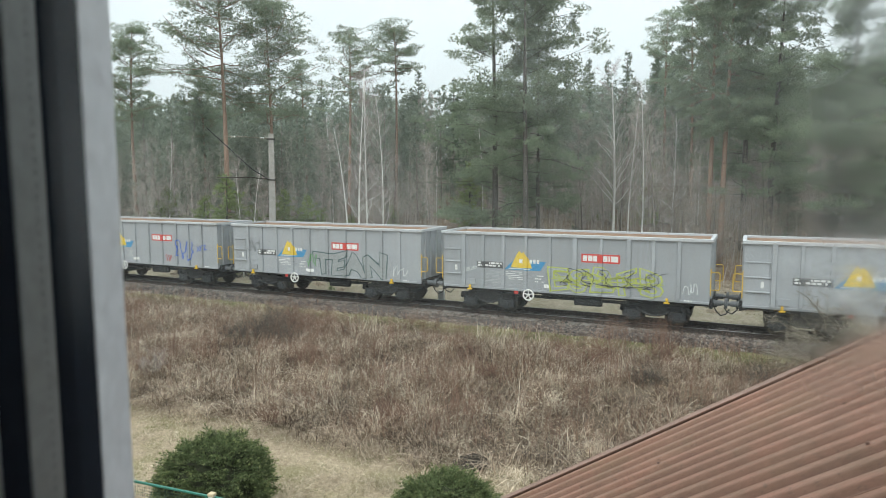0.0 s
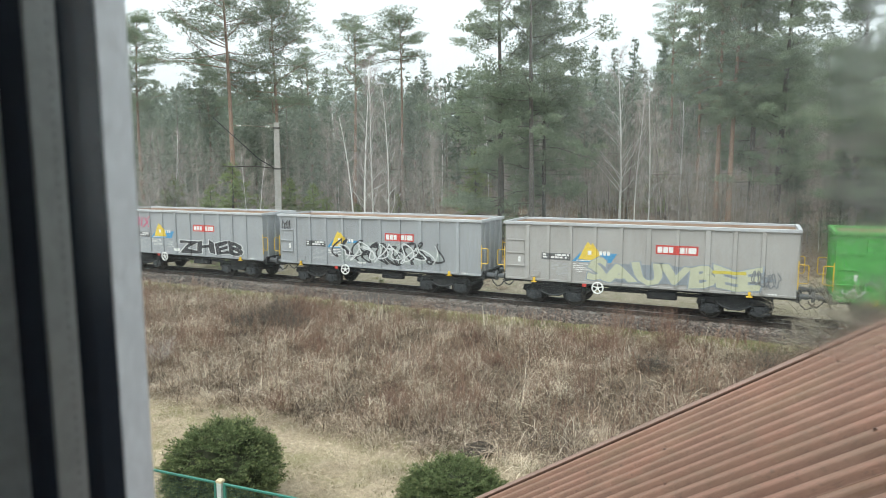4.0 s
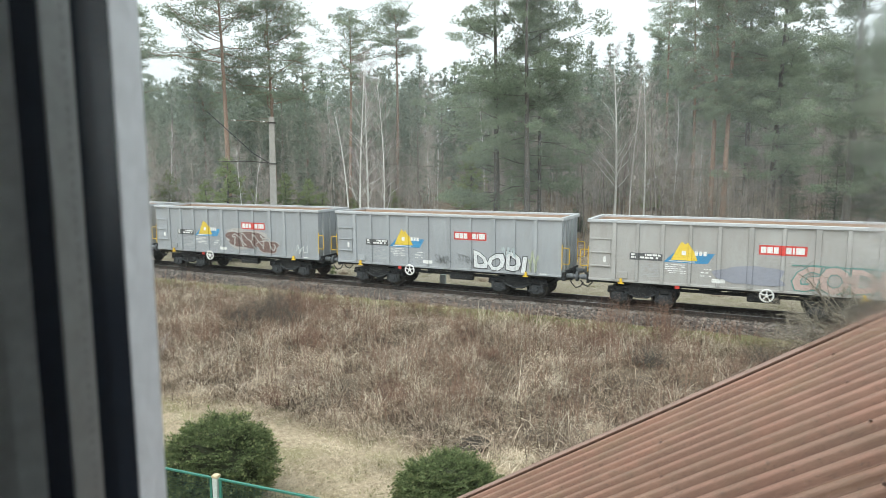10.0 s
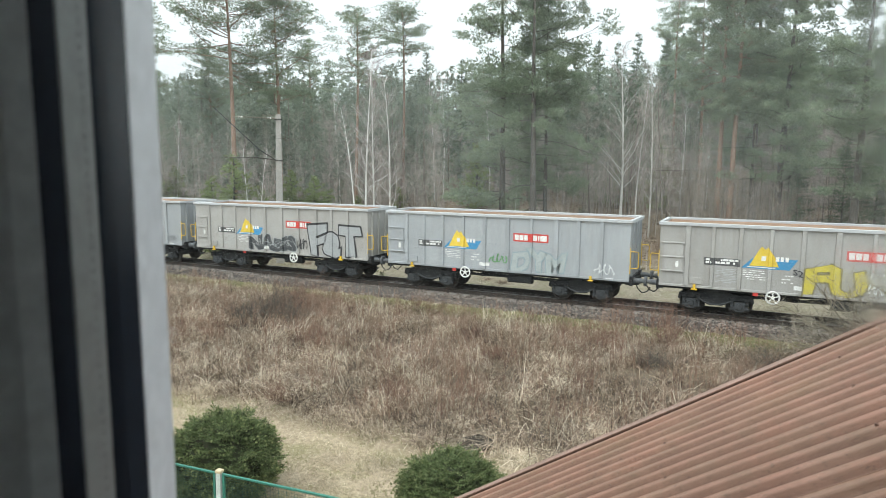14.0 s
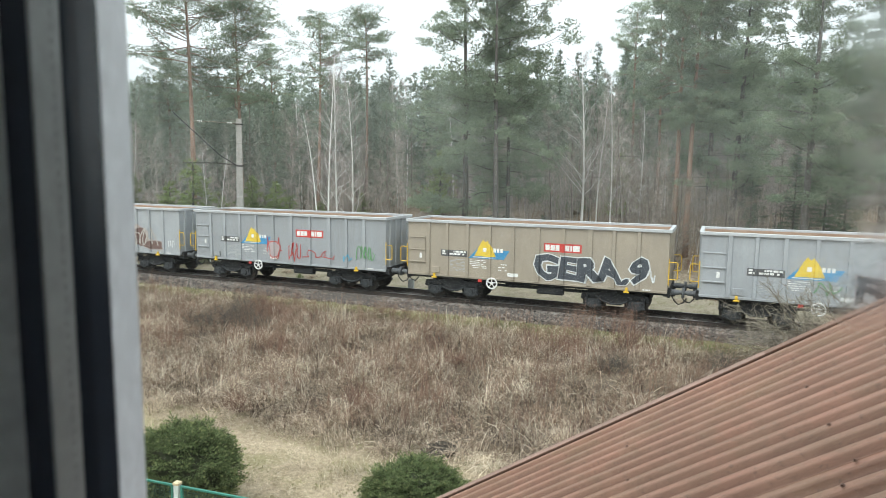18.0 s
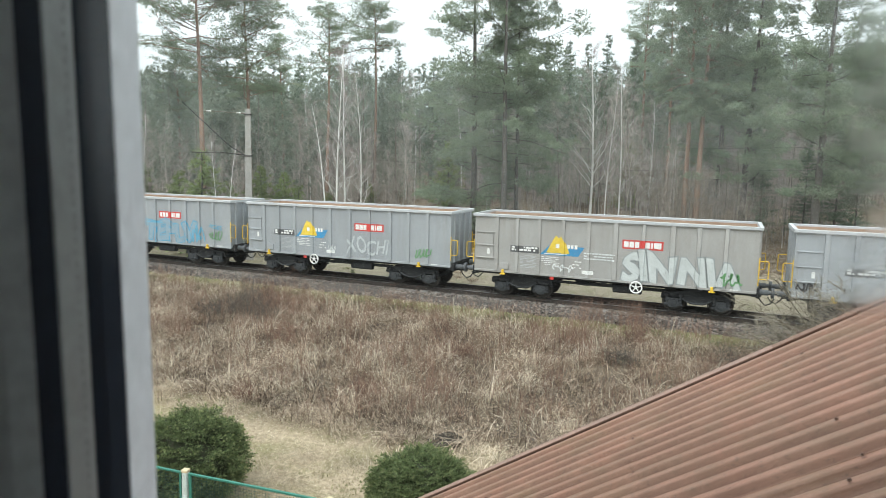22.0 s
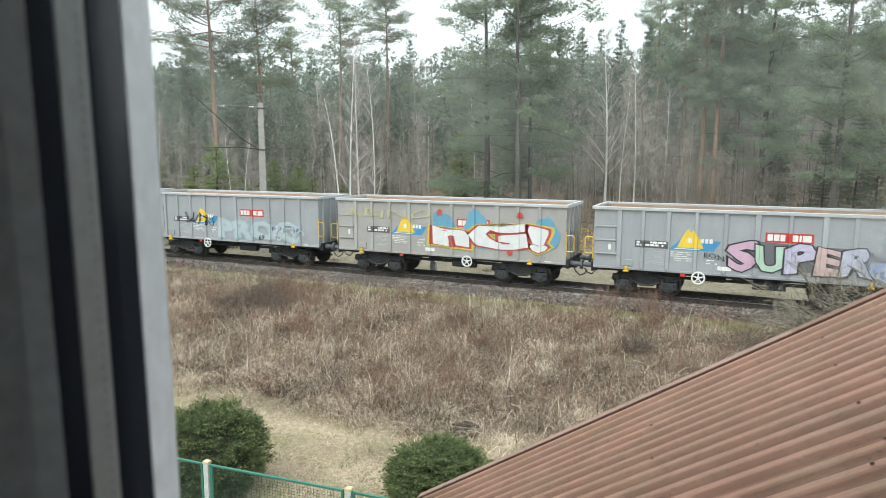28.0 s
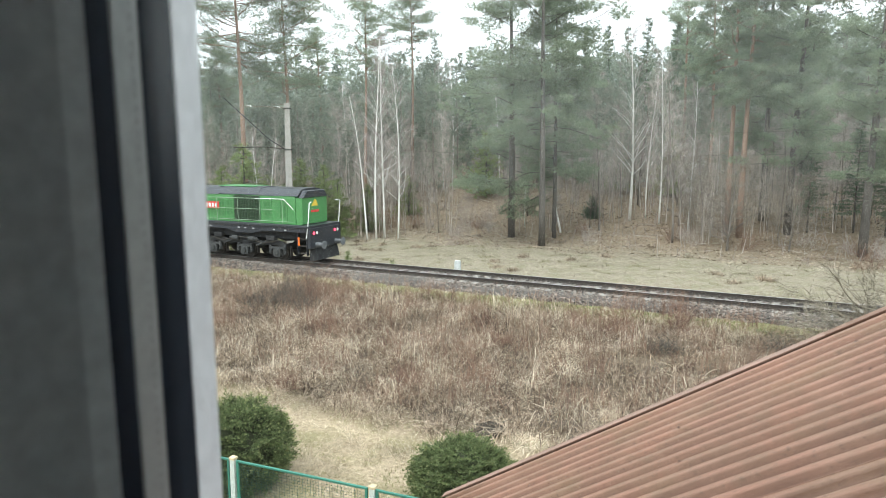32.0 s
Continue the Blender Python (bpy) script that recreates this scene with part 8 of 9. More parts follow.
    37: [("r", 0, 6.0, 7.1, 1.2, 2.3, (0.55, 0.58, 0.58), None), ("r", 0, 7.3, 8.4, 1.2, 2.3, (0.55, 0.58, 0.58), None), ("r", 0, 8.6, 9.4, 1.2, 2.25, (0.55, 0.58, 0.58), None), ("r", 0, 9.6, 10.4, 1.2, 2.2, (0.55, 0.58, 0.58), None), ("b", 34, 6.1, 7.0, 1.2, 1.65, PURP, None), ("b", 35, 7.4, 8.3, 1.2, 1.65, PURP, None), ("b", 36, 8.65, 9.35, 1.2, 1.6, PURP, None), ("b", 37, 9.65, 10.35, 1.2, 1.6, NAVY, None), ("s", 74, 6.1, 10.3, 1.5, 2.1, (0.14, 0.26, 0.36), 0.10, 7), ("s", 75, 4.8, 5.7, 1.4, 1.9, BLACK, 0.05, 4), ("s", 175, 10.5, 11.4, 1.6, 2.0, SKY, 0.05, 3), ("s", 176, 0.9, 1.5, 1.5, 2.0, (0.20, 0.50, 0.60), 0.05, 2)],
    38: [("s", 76, 6.2, 6.9, 1.4, 2.2, BLACK, 0.05, 4), ("s", 77, 7.0, 7.8, 1.4, 2.0, GREENP, 0.06, 3), ("s", 78, 8.0, 8.6, 1.4, 2.2, BLACK, 0.06, 4), ("s", 79, 8.9, 9.5, 1.3, 2.0, BLACK, 0.05, 4), ("b", 38, 10.0, 10.6, 1.2, 1.7, YEL, None)],
    39: [("w", "PROC", 4.7, 10.4, 1.2, 2.3, (0.43, 0.50, 0.53), (0.32, 0.45, 0.51)), ("s", 80, 2.4, 4.4, 1.9, 2.7, BLACK, 0.05, 4), ("w", "POLICJA", 8.6, 10.6, 1.8, 2.1, NAVY, None), ("w", "69", 7.6, 8.0, 1.2, 1.5, BLACK, None), ("s", 180, 8.6, 10.8, 1.2, 2.2, PALE, 0.08, 4)],
    40: [("b", 39, 4.9, 6.2, 1.4, 3.3, (0.12, 0.34, 0.48), None), ("b", 40, 6.6, 8.0, 1.3, 3.4, (0.12, 0.34, 0.48), None), ("b", 41, 10.2, 11.6, 1.5, 3.2, (0.12, 0.34, 0.48), None), ("w", "nG!", 5.2, 10.7, 1.65, 2.75, YEL, YEL, 0.13), ("w", "nG!", 5.2, 10.7, 1.65, 2.75, WHITE, REDP, 0.06), ("w", "ABINO", 0.4, 4.9, 2.9, 3.3, (0.45, 0.42, 0.26), None, 0.0), ("b", 42, 5.2, 5.5, 3.1, 3.4, REDP, None), ("b", 43, 8.9, 9.2, 1.2, 1.5, REDP, None), ("b", 44, 9.4, 9.7, 3.1, 3.4, REDP, None)],
    41: [("b", 45, 4.8, 10.7, 1.3, 2.6, (0.14, 0.14, 0.15), None), ("w", "S", 5.0, 5.9, 1.35, 2.5, (0.60, 0.40, 0.52), BLACK), ("w", "U", 6.05, 6.95, 1.35, 2.4, (0.45, 0.60, 0.48), BLACK), ("w", "P", 7.15, 8.05, 1.35, 2.45, (0.52, 0.50, 0.64), BLACK), ("w", "E", 8.2, 9.0, 1.35, 2.4, (0.58, 0.42, 0.40), BLACK), ("w", "R", 9.1, 10.0, 1.35, 2.45, (0.50, 0.52, 0.62), BLACK), ("b", 46, 10.0, 11.2, 1.2, 2.0, (0.20, 0.30, 0.55), WHITE), ("s", 81, 10.2, 11.0, 1.3, 1.9, WHITE, 0.06, 3), ("w", "EON", 4.1, 4.8, 1.7, 1.95, BLACK, None)],
    42: [("s", 82, 4.6, 8.8, 1.2, 2.3, (0.25, 0.25, 0.25), 0.05, 7), ("w", "RAVES", 5.3, 8.6, 1.3, 2.1, (0.36, 0.36, 0.34), (0.27, 0.27, 0.26)), ("s", 182, 1.0, 1.6, 1.8, 2.2, WHITE, 0.05, 3)],
    43: [("s", 83, 5.2, 6.1, 1.5, 2.0, WHITE, 0.05, 4), ("s", 84, 6.5, 7.5, 1.3, 2.0, WHITE, 0.06, 4), ("s", 85, 7.8, 8.7, 1.2, 1.9, BLACK, 0.05, 4), ("s", 86, 9.1, 9.9, 1.7, 2.1, SKY, 0.06, 4), ("b", 47, 10.1, 10.6, 1.4, 1.9, (0.33, 0.32, 0.30), BLACK), ("w", "FUKOW", 10.8, 11.7, 1.65, 1.85, BLACK, None), ("w", "L.24", 11.0, 11.5, 1.35, 1.55, BLACK, None)],
}


WORDS = [i for items in GRAFFITI.values() for i in items if i[0] == "w"]
cut_letters({(i[1], b) for i in WORDS for b in (0.0, boldness(i), round(boldness(i) + 0.035, 4))})


def spray(w, k):
    lift = 0.016
    for item in GRAFFITI.get(k, ()):
        kind, what, x0, x1, z0, z1, colour, second = item[:8]
        x0, x1 = (x + float(np.interp(x, (2.0, 4.5, 11.0, 11.6), (0.0, 0.45, 0.15, 0.0))) for x in (x0, x1))
        z0, z1 = (float(np.interp(z, (0.9, 2.0, 2.4), (1.14, 2.05, 2.4))) if z < 2.4 else z for z in (z0, z1))
        lift += 0.003
        if kind == "w":
            bold = boldness(item)
            if second and second != colour:
                painted("graffiti_outline", word(what, x0, x1, z0, z1, round(bold + 0.035, 4), 0.7), paint(second), w, lift, "sprayed letters, their outline")
                lift += 0.003
            painted("graffiti", word(what, x0, x1, z0, z1, bold, 0.7), paint(colour), w, lift, "sprayed graffiti letters")
        elif kind == "s":
            painted("graffiti", scrawl(x0, x1, z0, z1, what, item[7], item[8]), paint(colour), w, lift, "sprayed looping scrawl")
        elif kind == "b":
            if second:
                painted("graffiti_outline", blob(x0 - 0.05, x1 + 0.05, z0 - 0.05, z1 + 0.05, what), paint(second), w, lift, "sprayed shape, its outline")
                lift += 0.003
            painted("graffiti", blob(x0, x1, z0, z1, what), paint(colour), w, lift, "sprayed rounded shape")
        elif kind == "k":
            n = max(2, round((x1 - x0) / 0.55))
            dx = (x1 - x0) / n
            for out, col in ((0.05, second), (0.0, colour)):
                polys = sum((blob(x0 + dx * i + 0.03 - out, x0 + dx * (i + 1) - 0.03 + out, z0 - out + 0.08 * (i % 2), z1 + out + 0.08 * (i % 2), what * 10 + i, 20, 0.07) for i in range(n)), [])
                painted("graffiti", polys, paint(col), w, lift, "sprayed rounded block letters")
                lift += 0.003
        elif kind == "p":
            m = (x0 + x1) / 2
            h = (z1 - z0) / 3
            polys = [[(m - (x1 - x0) / 2 * (1 - 0.22 * i), z0 + 0.12 + h * i * 0.85), (m + (x1 - x0) / 2 * (1 - 0.22 * i), z0 + 0.12 + h * i * 0.85), (m, z0 + 0.12 + h * i * 0.85 + h * 1.25)] for i in range(3)]
            painted("graffiti_outline", polys + bar(m - 0.08, m + 0.08, z0, z0 + 0.2), paint(second), w, lift, "sprayed fir tree, its outline")
            painted("graffiti", [[(m + (x - m) * 0.8, z * 0.9 + 0.1 * (z0 + h)) for x, z in p] for p in polys], paint(colour), w, lift + 0.003, "sprayed green fir tree")
            lift += 0.003
        elif kind == "q":
            painted("graffiti", bar_rows(x0, x1, z0, z1, 3, what, 0.5), paint(colour), w, lift, "sprayed small illegible writing")
        elif kind == "r":
            painted("graffiti", bar(x0, x1, z0, z1), paint(colour), w, lift, "sprayed bar")


WARM = {3, 6, 11, 12, 15, 16, 17, 21, 32, 40, 42, 43, 23, 19}
TAN = {26}
GREEN = {7, 8}
BACK_BRAKE = {2: 7.3, 3: 7.0, 8: 6.9, 15: 7.0, 16: 7.2, 19: 7.2, 32: 7.3, 33: 7.1, 36: 7.2, 40: 7.2}
LABELS = {"grey": "light grey open freight wagon with graffiti and a rusty inside", "warm": "dusty warm-grey open freight wagon with graffiti", "tan": "brown-dusted open freight wagon with graffiti letters", "green": "bright green open freight wagon with sprayed letters"}


def make_train():
    protos = {}
    for k in range(-2, 44):
        paint_name = "tan" if k in TAN else "green" if k in GREEN else "warm" if k in WARM else "grey"
        if paint_name not in protos:
            w = protos[paint_name] = make_wagon(paint_name, LABELS[paint_name])
        else:
            w = copy_thing(protos[paint_name], track_pose(0))
            for o in w.children_recursive:
                if o.name.startswith("wheelset"):
                    WHEELS[(round(o.matrix_basis.translation.x, 3), 0.46)].append(o)
        WAGONS.append((k, w))
    for k, w in WAGONS:
        if k in BACK_BRAKE:
            for o in w.children:
                if o.name.startswith(("brake_wheel", "brake_shaft")):
                    o.location.x += BACK_BRAKE[k] - 4.28
        if k == 11:
            for o in w.children:
                if o.name.startswith("brake_wheel"):
                    o.data = o.data.copy()
                    o.data.materials[0] = M["yellow"]
                    tagged(o, "yellow spoked hand brake wheel")
        spray(w, k)


def make_loco():
    L = thing("diesel_locomotive", "bright green six-axle diesel locomotive with grey deck and white handrails", "locomotive", track_pose(0))
    g, dk, un = M["loco"], M["locodark"], M["under"]
    Y = 1.15

    def hood(name, x0, x1, z0, z1, label=""):
        part(name, Shape().prism([(-Y, z0), (Y, z0), (Y, z1), (-Y, z1)], x0, x1, "x", 0.02), g, L, label)

    hood("engine_hood", 5.0, 17.55, 2.11, 3.66, "green engine hood with doors")
    hood("rear_hood", 1.05, 2.35, 2.11, 3.58)
    # sloping nose of the front end
    part("hood_front", Shape().prism([(-Y, 2.11), (Y, 2.11), (Y, 3.60), (-Y, 3.60)], 17.55, 18.0, "x", 0.06), g, L)
    for x0, x1, zz in ((5.1, 11.9, 0.0), (11.9, 14.9, 0.04), (14.9, 17.75, 0.02)):
        part("hood_roof", Shape().prism([(-Y - 0.02, 3.66 + zz), (Y + 0.02, 3.66 + zz), (Y - 0.32, 4.02 + zz), (0.4, 4.08 + zz), (-0.4, 4.08 + zz), (-Y + 0.32, 4.02 + zz)], x0, x1, "x", 0.015), dk, L, "dark grey sloping hood roof")
    part("roof_nose", Shape().prism([(-Y - 0.02, 3.60), (Y + 0.02, 3.60), (Y - 0.32, 3.98), (-Y + 0.32, 3.98)], 17.75, 18.1, "x", 0.09), dk, L)
    part("rear_hood_roof", Shape().prism([(-Y - 0.02, 3.58), (Y + 0.02, 3.58), (Y - 0.3, 3.90), (-Y + 0.3, 3.90)], 1.0, 2.35, "x", 0.1), dk, L)
    part("roof_hatch", Shape().box(11.4, 14.2, -0.6, 0.6, 4.1, 4.15, 0.02), g, L, "green roof hatch")
    # doors with louvres along the hood
    door = Shape().box(0.0, 0.60, -0.022, 0.0, 2.2, 3.5, 0.008).mesh("hood_door", g)
    lou = Shape()
    for k in range(14):
        lou.box(0.10, 0.26, -0.035, -0.02, 2.45 + k * 0.065, 2.48 + k * 0.065)
        lou.box(0.36, 0.50, -0.035, -0.02, 2.45 + k * 0.065, 2.48 + k * 0.065)
    lou = lou.mesh("louvre", M["louvre"])
    latch = Shape().box(-0.04, 0.04, -0.05, -0.02, -0.03, 0.03, 0.006).mesh("door_latch", M["black"])
    for k in range(12):
        x = 5.4 + k * 0.64
        for y, rz in ((-Y, 0), (Y, 180)):
            d = part("hood_door", door, None, L, "", pose(x if rz == 0 else x + 0.6, y, 0, 0, 0, rz))
            part("louvre", lou, None, d)
            part("door_latch", latch, None, d, "", pose(0.3, 0, 3.44))
            part("door_latch", latch, None, d, "", pose(0.3, 0, 2.24))
    for x in (15.3, 16.4):
        d = part("hood_door", door, None, L, "", pose(x, -Y, 0))
        part("louvre", lou, None, d)
        part("door_latch", latch, None, d, "", pose(0.3, 0, 3.44))
    d = part("hood_door", door, None, L, "", pose(1.45, -Y, 0))
    part("louvre", lou, None, d)
    # radiator intake
    for y0, y1 in ((-Y - 0.03, -Y - 0.005), (Y + 0.005, Y + 0.03)):
        part("radiator_frame", Shape().box(13.1, 15.05, y0, y1, 2.2, 3.64, 0.01), M["intake"], L, "dark green radiator intake")
    for k in range(16):
        part("radiator_slat", cached("slat", lambda: Shape().box(0, 0.03, -Y - 0.05, -Y - 0.03, 2.26, 3.6).mesh("radiator_slat", M["intake"])), None, L, "", pose(13.18 + k * 0.118, 0, 0))
    # cab
    part("cab", Shape().prism([(-1.42, 1.95), (1.42, 1.95), (1.42, 3.66), (1.32, 4.50), (-1.32, 4.50), (-1.42, 3.66)], 2.35, 5.02, "x", 0.03), g, L, "green driver's cab")
    part("cab_roof", Shape().prism([(-1.46, 4.48), (1.46, 4.48), (1.30, 4.80), (0.7, 4.90), (-0.7, 4.90), (-1.30, 4.80)], 2.42, 5.9, "x", 0.08), mat("pale_green_cab_roof", (0.13, 0.31, 0.19), (0.10, 0.26, 0.15), 2.0, 0.5), L, "pale green cab roof")
    part("cab_back", Shape().box(4.95, 5.85, -1.0, 1.0, 3.66, 4.5, 0.05), M["rim"], L)
    # opaque panes: the bright sky reflection is put into the pale base colour
    pane = bpy.data.materials.new("cab_pane_painted_bright")
    pane.use_nodes = True
    pb = pane.node_tree.nodes["Principled BSDF"]
    pb.inputs["Base Color"].default_value, pb.inputs["Roughness"].default_value = (0.80, 0.84, 0.86, 1), 0.05
    pb.inputs["Specular IOR Level"].default_value = 1.0
    lean = -math.degrees(math.atan2(0.10, 0.84))
    for x0, x1 in ((2.62, 3.50), (3.56, 4.44), (4.54, 4.95)):
        for y, rz in ((-1.42, 0), (1.42, 180)):
            fr = part("cab_window", Shape().box(-0.06, x1 - x0 + 0.06, -0.02, 0.01, 0.02, 0.80, 0.01), M["black"], L, "", pose(x1 if rz else x0, y, 3.68, lean, 0, rz))
            part("pane", Shape().box(0, x1 - x0, -0.032, -0.018, 0.07, 0.75, 0.008), pane, fr, "opaque window pane, its bright reflection painted pale")
    nb = Shape()
    for k in range(16):
        nb.box(2.72 + k * 0.14, 2.81 + k * 0.14, -1.426, -1.42, 2.52, 2.64)
    part("stencilled_number", nb, M["locodark"], L, "row of dark stencilled marks")
    # exhaust and roof gear
    part("exhaust_stack", Shape().prism([(-0.5, 4.0), (0.5, 4.0), (0.45, 4.95), (-0.45, 4.95)], 6.0, 6.55, "x", 0.05).prism([(-0.55, 4.92), (0.55, 4.92), (0.50, 5.04), (-0.50, 5.04)], 5.85, 6.75, "x", 0.03), M["bufferpaint"], L, "sooty grey exhaust stack with a capped top")
    part("roof_aerial", Shape().box(3.6, 5.6, -0.5, 0.5, 4.98, 5.06, 0.02).cyl((3.9, 0, 4.88), (3.9, 0, 5.0), 0.05).cyl((5.3, 0, 4.88), (5.3, 0, 5.0), 0.05), M["black"], L)
    part("horn", Shape().lathe([(0.03, 0), (0.04, 0.3), (0.10, 0.42)], 10, "x").move(pose(4.6, -0.6, 5.02)), M["steel"], L)
    # deck and frame
    part("main_frame", Shape().box(0.6, 18.2, -1.0, 1.0, 1.25, 1.95, 0.03), un, L, "black main frame")
    part("deck", Shape().box(0.05, 18.65, -1.45, 1.45, 1.96, 2.10, 0.02), M["locodark"], L, "dark grey running deck")
    for y in (-1.38, 1.30):
        part("frame_beam", Shape().prism([(0.3, 1.96), (18.5, 1.96), (18.5, 1.72), (15.3, 1.70), (14.6, 1.52), (13.4, 1.52), (12.6, 1.70), (5.6, 1.70), (4.8, 1.52), (3.4, 1.52), (2.7, 1.72), (0.3, 1.72)], y, y + 0.08, "y"), M["locodark"], L, "dark grey frame beam")
    mk = Shape()
    for x in (1.6, 3.6, 4.1, 4.8, 8.6, 9.1, 11.0, 11.3, 13.5, 14.0, 14.6, 16.1, 16.9):
        mk.box(x, x + 0.16, -1.386, -1.38, 1.78, 1.84)
    part("frame_lettering", mk, M["rim"], L)
    part("fuel_tank", Shape().prism([(-1.25, 0.62), (-1.05, 0.40), (1.05, 0.40), (1.25, 0.62), (1.25, 1.30), (1.1, 1.44), (-1.1, 1.44), (-1.25, 1.30)], 7.5, 10.25, "x", 0.04), un, L, "black fuel tank")
    part("tank_panel", Shape().box(7.7, 10.0, -1.262, -1.25, 0.82, 1.16), mat("oily_green_panel", (0.06, 0.12, 0.05), (0.04, 0.06, 0.035), 3.0, 0.45), L, "oily dark green tank panel")
    for x in (8.0, 9.0, 9.8):
        part("tank_cap", Shape().cyl((x, -1.25, 0.95), (x, -1.30, 0.95), 0.07, None, 10), M["steel"], L)
    part("battery_box", Shape().box(10.35, 10.85, -1.2, 1.2, 0.7, 1.6, 0.03), un, L)
    # bogies
    loco_cast = mat("dusty_cast_steel", (0.058, 0.060, 0.060), (0.028, 0.030, 0.030), 5.0, 0.8, 0.0, 0.2)

    def loco_box():
        bx = Shape().prism([(-0.26, 0.30), (-0.17, 0.24), (0.17, 0.24), (0.26, 0.30), (0.26, 0.66), (0.16, 0.76), (-0.16, 0.76), (-0.26, 0.66)], -0.12, 0.06, "y")
        bx.cyl((0, -0.11, 0.5), (0, -0.19, 0.5), 0.17, 0.14, 14)
        for q in range(6):
            a = math.pi * q / 3
            bx.cyl((0.11 * math.cos(a), -0.18, 0.5 + 0.11 * math.sin(a)), (0.11 * math.cos(a), -0.205, 0.5 + 0.11 * math.sin(a)), 0.02, None, 6)
        bx.prism([(-0.62, 0.52), (-0.44, 0.82), (0.44, 0.82), (0.62, 0.52), (0.54, 0.47), (0.38, 0.70), (-0.38, 0.70), (-0.54, 0.47)], -0.08, 0.0, "y")
        return bx.mesh("axle_box", loco_cast)

    def loco_spring():
        prof = [(0.06, 0.40)]
        for q in range(8):
            prof += [(0.10, 0.41 + 0.06 * q), (0.10, 0.435 + 0.06 * q), (0.07, 0.455 + 0.06 * q)]
        return Shape().lathe(prof + [(0.06, 0.90)], 10, "z").mesh("coil_spring", loco_cast)

    for x in (3.86, 13.80):
        sh = Shape()
        for y in (-1.12, 1.04):
            sh.prism([(-3.0, 0.78), (-2.8, 1.10), (-1.9, 1.20), (-1.3, 1.06), (-0.5, 1.20), (0.5, 1.20), (1.3, 1.06), (1.9, 1.20), (2.8, 1.10), (3.0, 0.78), (2.85, 0.74), (2.3, 0.92), (1.6, 0.84), (1.1, 0.80), (0.6, 0.92), (-0.6, 0.92), (-1.1, 0.80), (-1.6, 0.84), (-2.3, 0.92), (-2.85, 0.74)], y, y + 0.08, "y")
        sh.box(-2.95, -2.75, -1.1, 1.1, 0.7, 0.95, 0.02).box(2.75, 2.95, -1.1, 1.1, 0.7, 0.95, 0.02).box(-0.3, 0.3, -1.1, 1.1, 0.7, 1.3, 0.03)
        sh.box(-2.2, 2.2, -0.4, 0.4, 1.2, 1.6, 0.03)
        bg2 = part("bogie", sh, un, L, "dusty grey six-wheel bogie", pose(x, 0, 0))
        for ax in (-2.42, 0.0, 2.42):
            add_wheelset(bg2, ax, 0.5)
            for y, rz in ((-1.14, 0), (1.14, 180)):
                part("axle_box", cached("locobox", loco_box), None, bg2, "", pose(ax, y, 0, 0, 0, rz))
            for dx in (-0.5, 0.5):
                part("coil_spring", cached("locospring", loco_spring), None, bg2, "", pose(ax + dx, -1.16, 0))
                part("brake_block", cached("locoblock", lambda: Shape().prism([(-0.05, 0.28), (0.05, 0.28), (0.04, 0.80), (-0.04, 0.80)], -0.86, -0.70, "y").mesh("brake_block", M["steel"])), None, bg2, "", pose(ax + dx * 1.28, 0, 0))
        for sx in (-1.25, 1.25):
            part("sand_box", Shape().box(sx * 1.6 - 0.3, sx * 1.6 + 0.3, -1.30, -1.0, 1.16, 1.42, 0.03), un, bg2)
            part("damper", Shape().cyl((sx - 0.32, -1.24, 0.80), (sx + 0.18, -1.24, 0.98), 0.055, None, 10).cyl((sx + 0.18, -1.24, 0.98), (sx + 0.42, -1.24, 1.07), 0.03, None, 8), loco_cast, bg2)
            part("brake_cylinder", Shape().lathe([(0.06, -0.30), (0.15, -0.26), (0.15, 0.10), (0.10, 0.16), (0.05, 0.40)], 14, "x").move(pose(sx * 0.55, -1.24, 1.18, 0, 0, 0 if sx > 0 else 180)), loco_cast, bg2)
            part("sand_pipe", Shape().tube([(sx * 1.7, -1.12, 1.16), (sx * 1.74, -1.08, 0.7), (sx * 1.52, -0.86, 0.22), (sx * 1.46, -0.80, 0.12)], 0.022, 6), M["steel"], bg2)
        part("brake_pipe", Shape().tube([(-2.6, -1.2, 1.15), (-1.6, -1.25, 0.98), (-0.6, -1.25, 1.25), (0.4, -1.25, 1.22), (1.4, -1.25, 0.95), (2.6, -1.2, 1.2)], 0.03, 6), M["steel"], bg2)
    # handrails
    def rail_tube(name, pts, r=0.02, m="white"):
        part(name, Shape().tube(pts, r, 6), M[m], L, "white painted handrail" if m == "white" else "greenish worn handrail")
    for y in (-1.40, 1.40):
        rail_tube("handrail", [(5.3, y, 3.46), (14.9, y, 3.51)], 0.016, "greenrail")
        rail_tube("handrail", [(14.9, y, 3.51), (16.9, y, 3.52), (17.0, y, 3.50), (17.62, y, 2.96)])
        rail_tube("handrail", [(5.35, y, 2.85), (16.2, y, 2.92)], 0.013, "greenrail")
        rail_tube("handrail", [(5.3, y, 2.24), (17.5, y, 2.28)], 0.013, "greenrail")
        rail_tube("handrail", [(0.9, y, 3.44), (2.1, y, 3.44), (2.2, y, 3.40), (2.2, y, 2.12)])
        rail_tube("handrail", [(0.4, y, 2.8), (2.2, y, 2.8)], 0.016)
        rail_tube("handrail", [(0.4, y, 2.3), (2.2, y, 2.3)], 0.016)
        rail_tube("handrail", [(0.9, y, 3.44), (0.08, y, 3.50), (0.04, y, 3.4), (0.04, y, 1.0)])
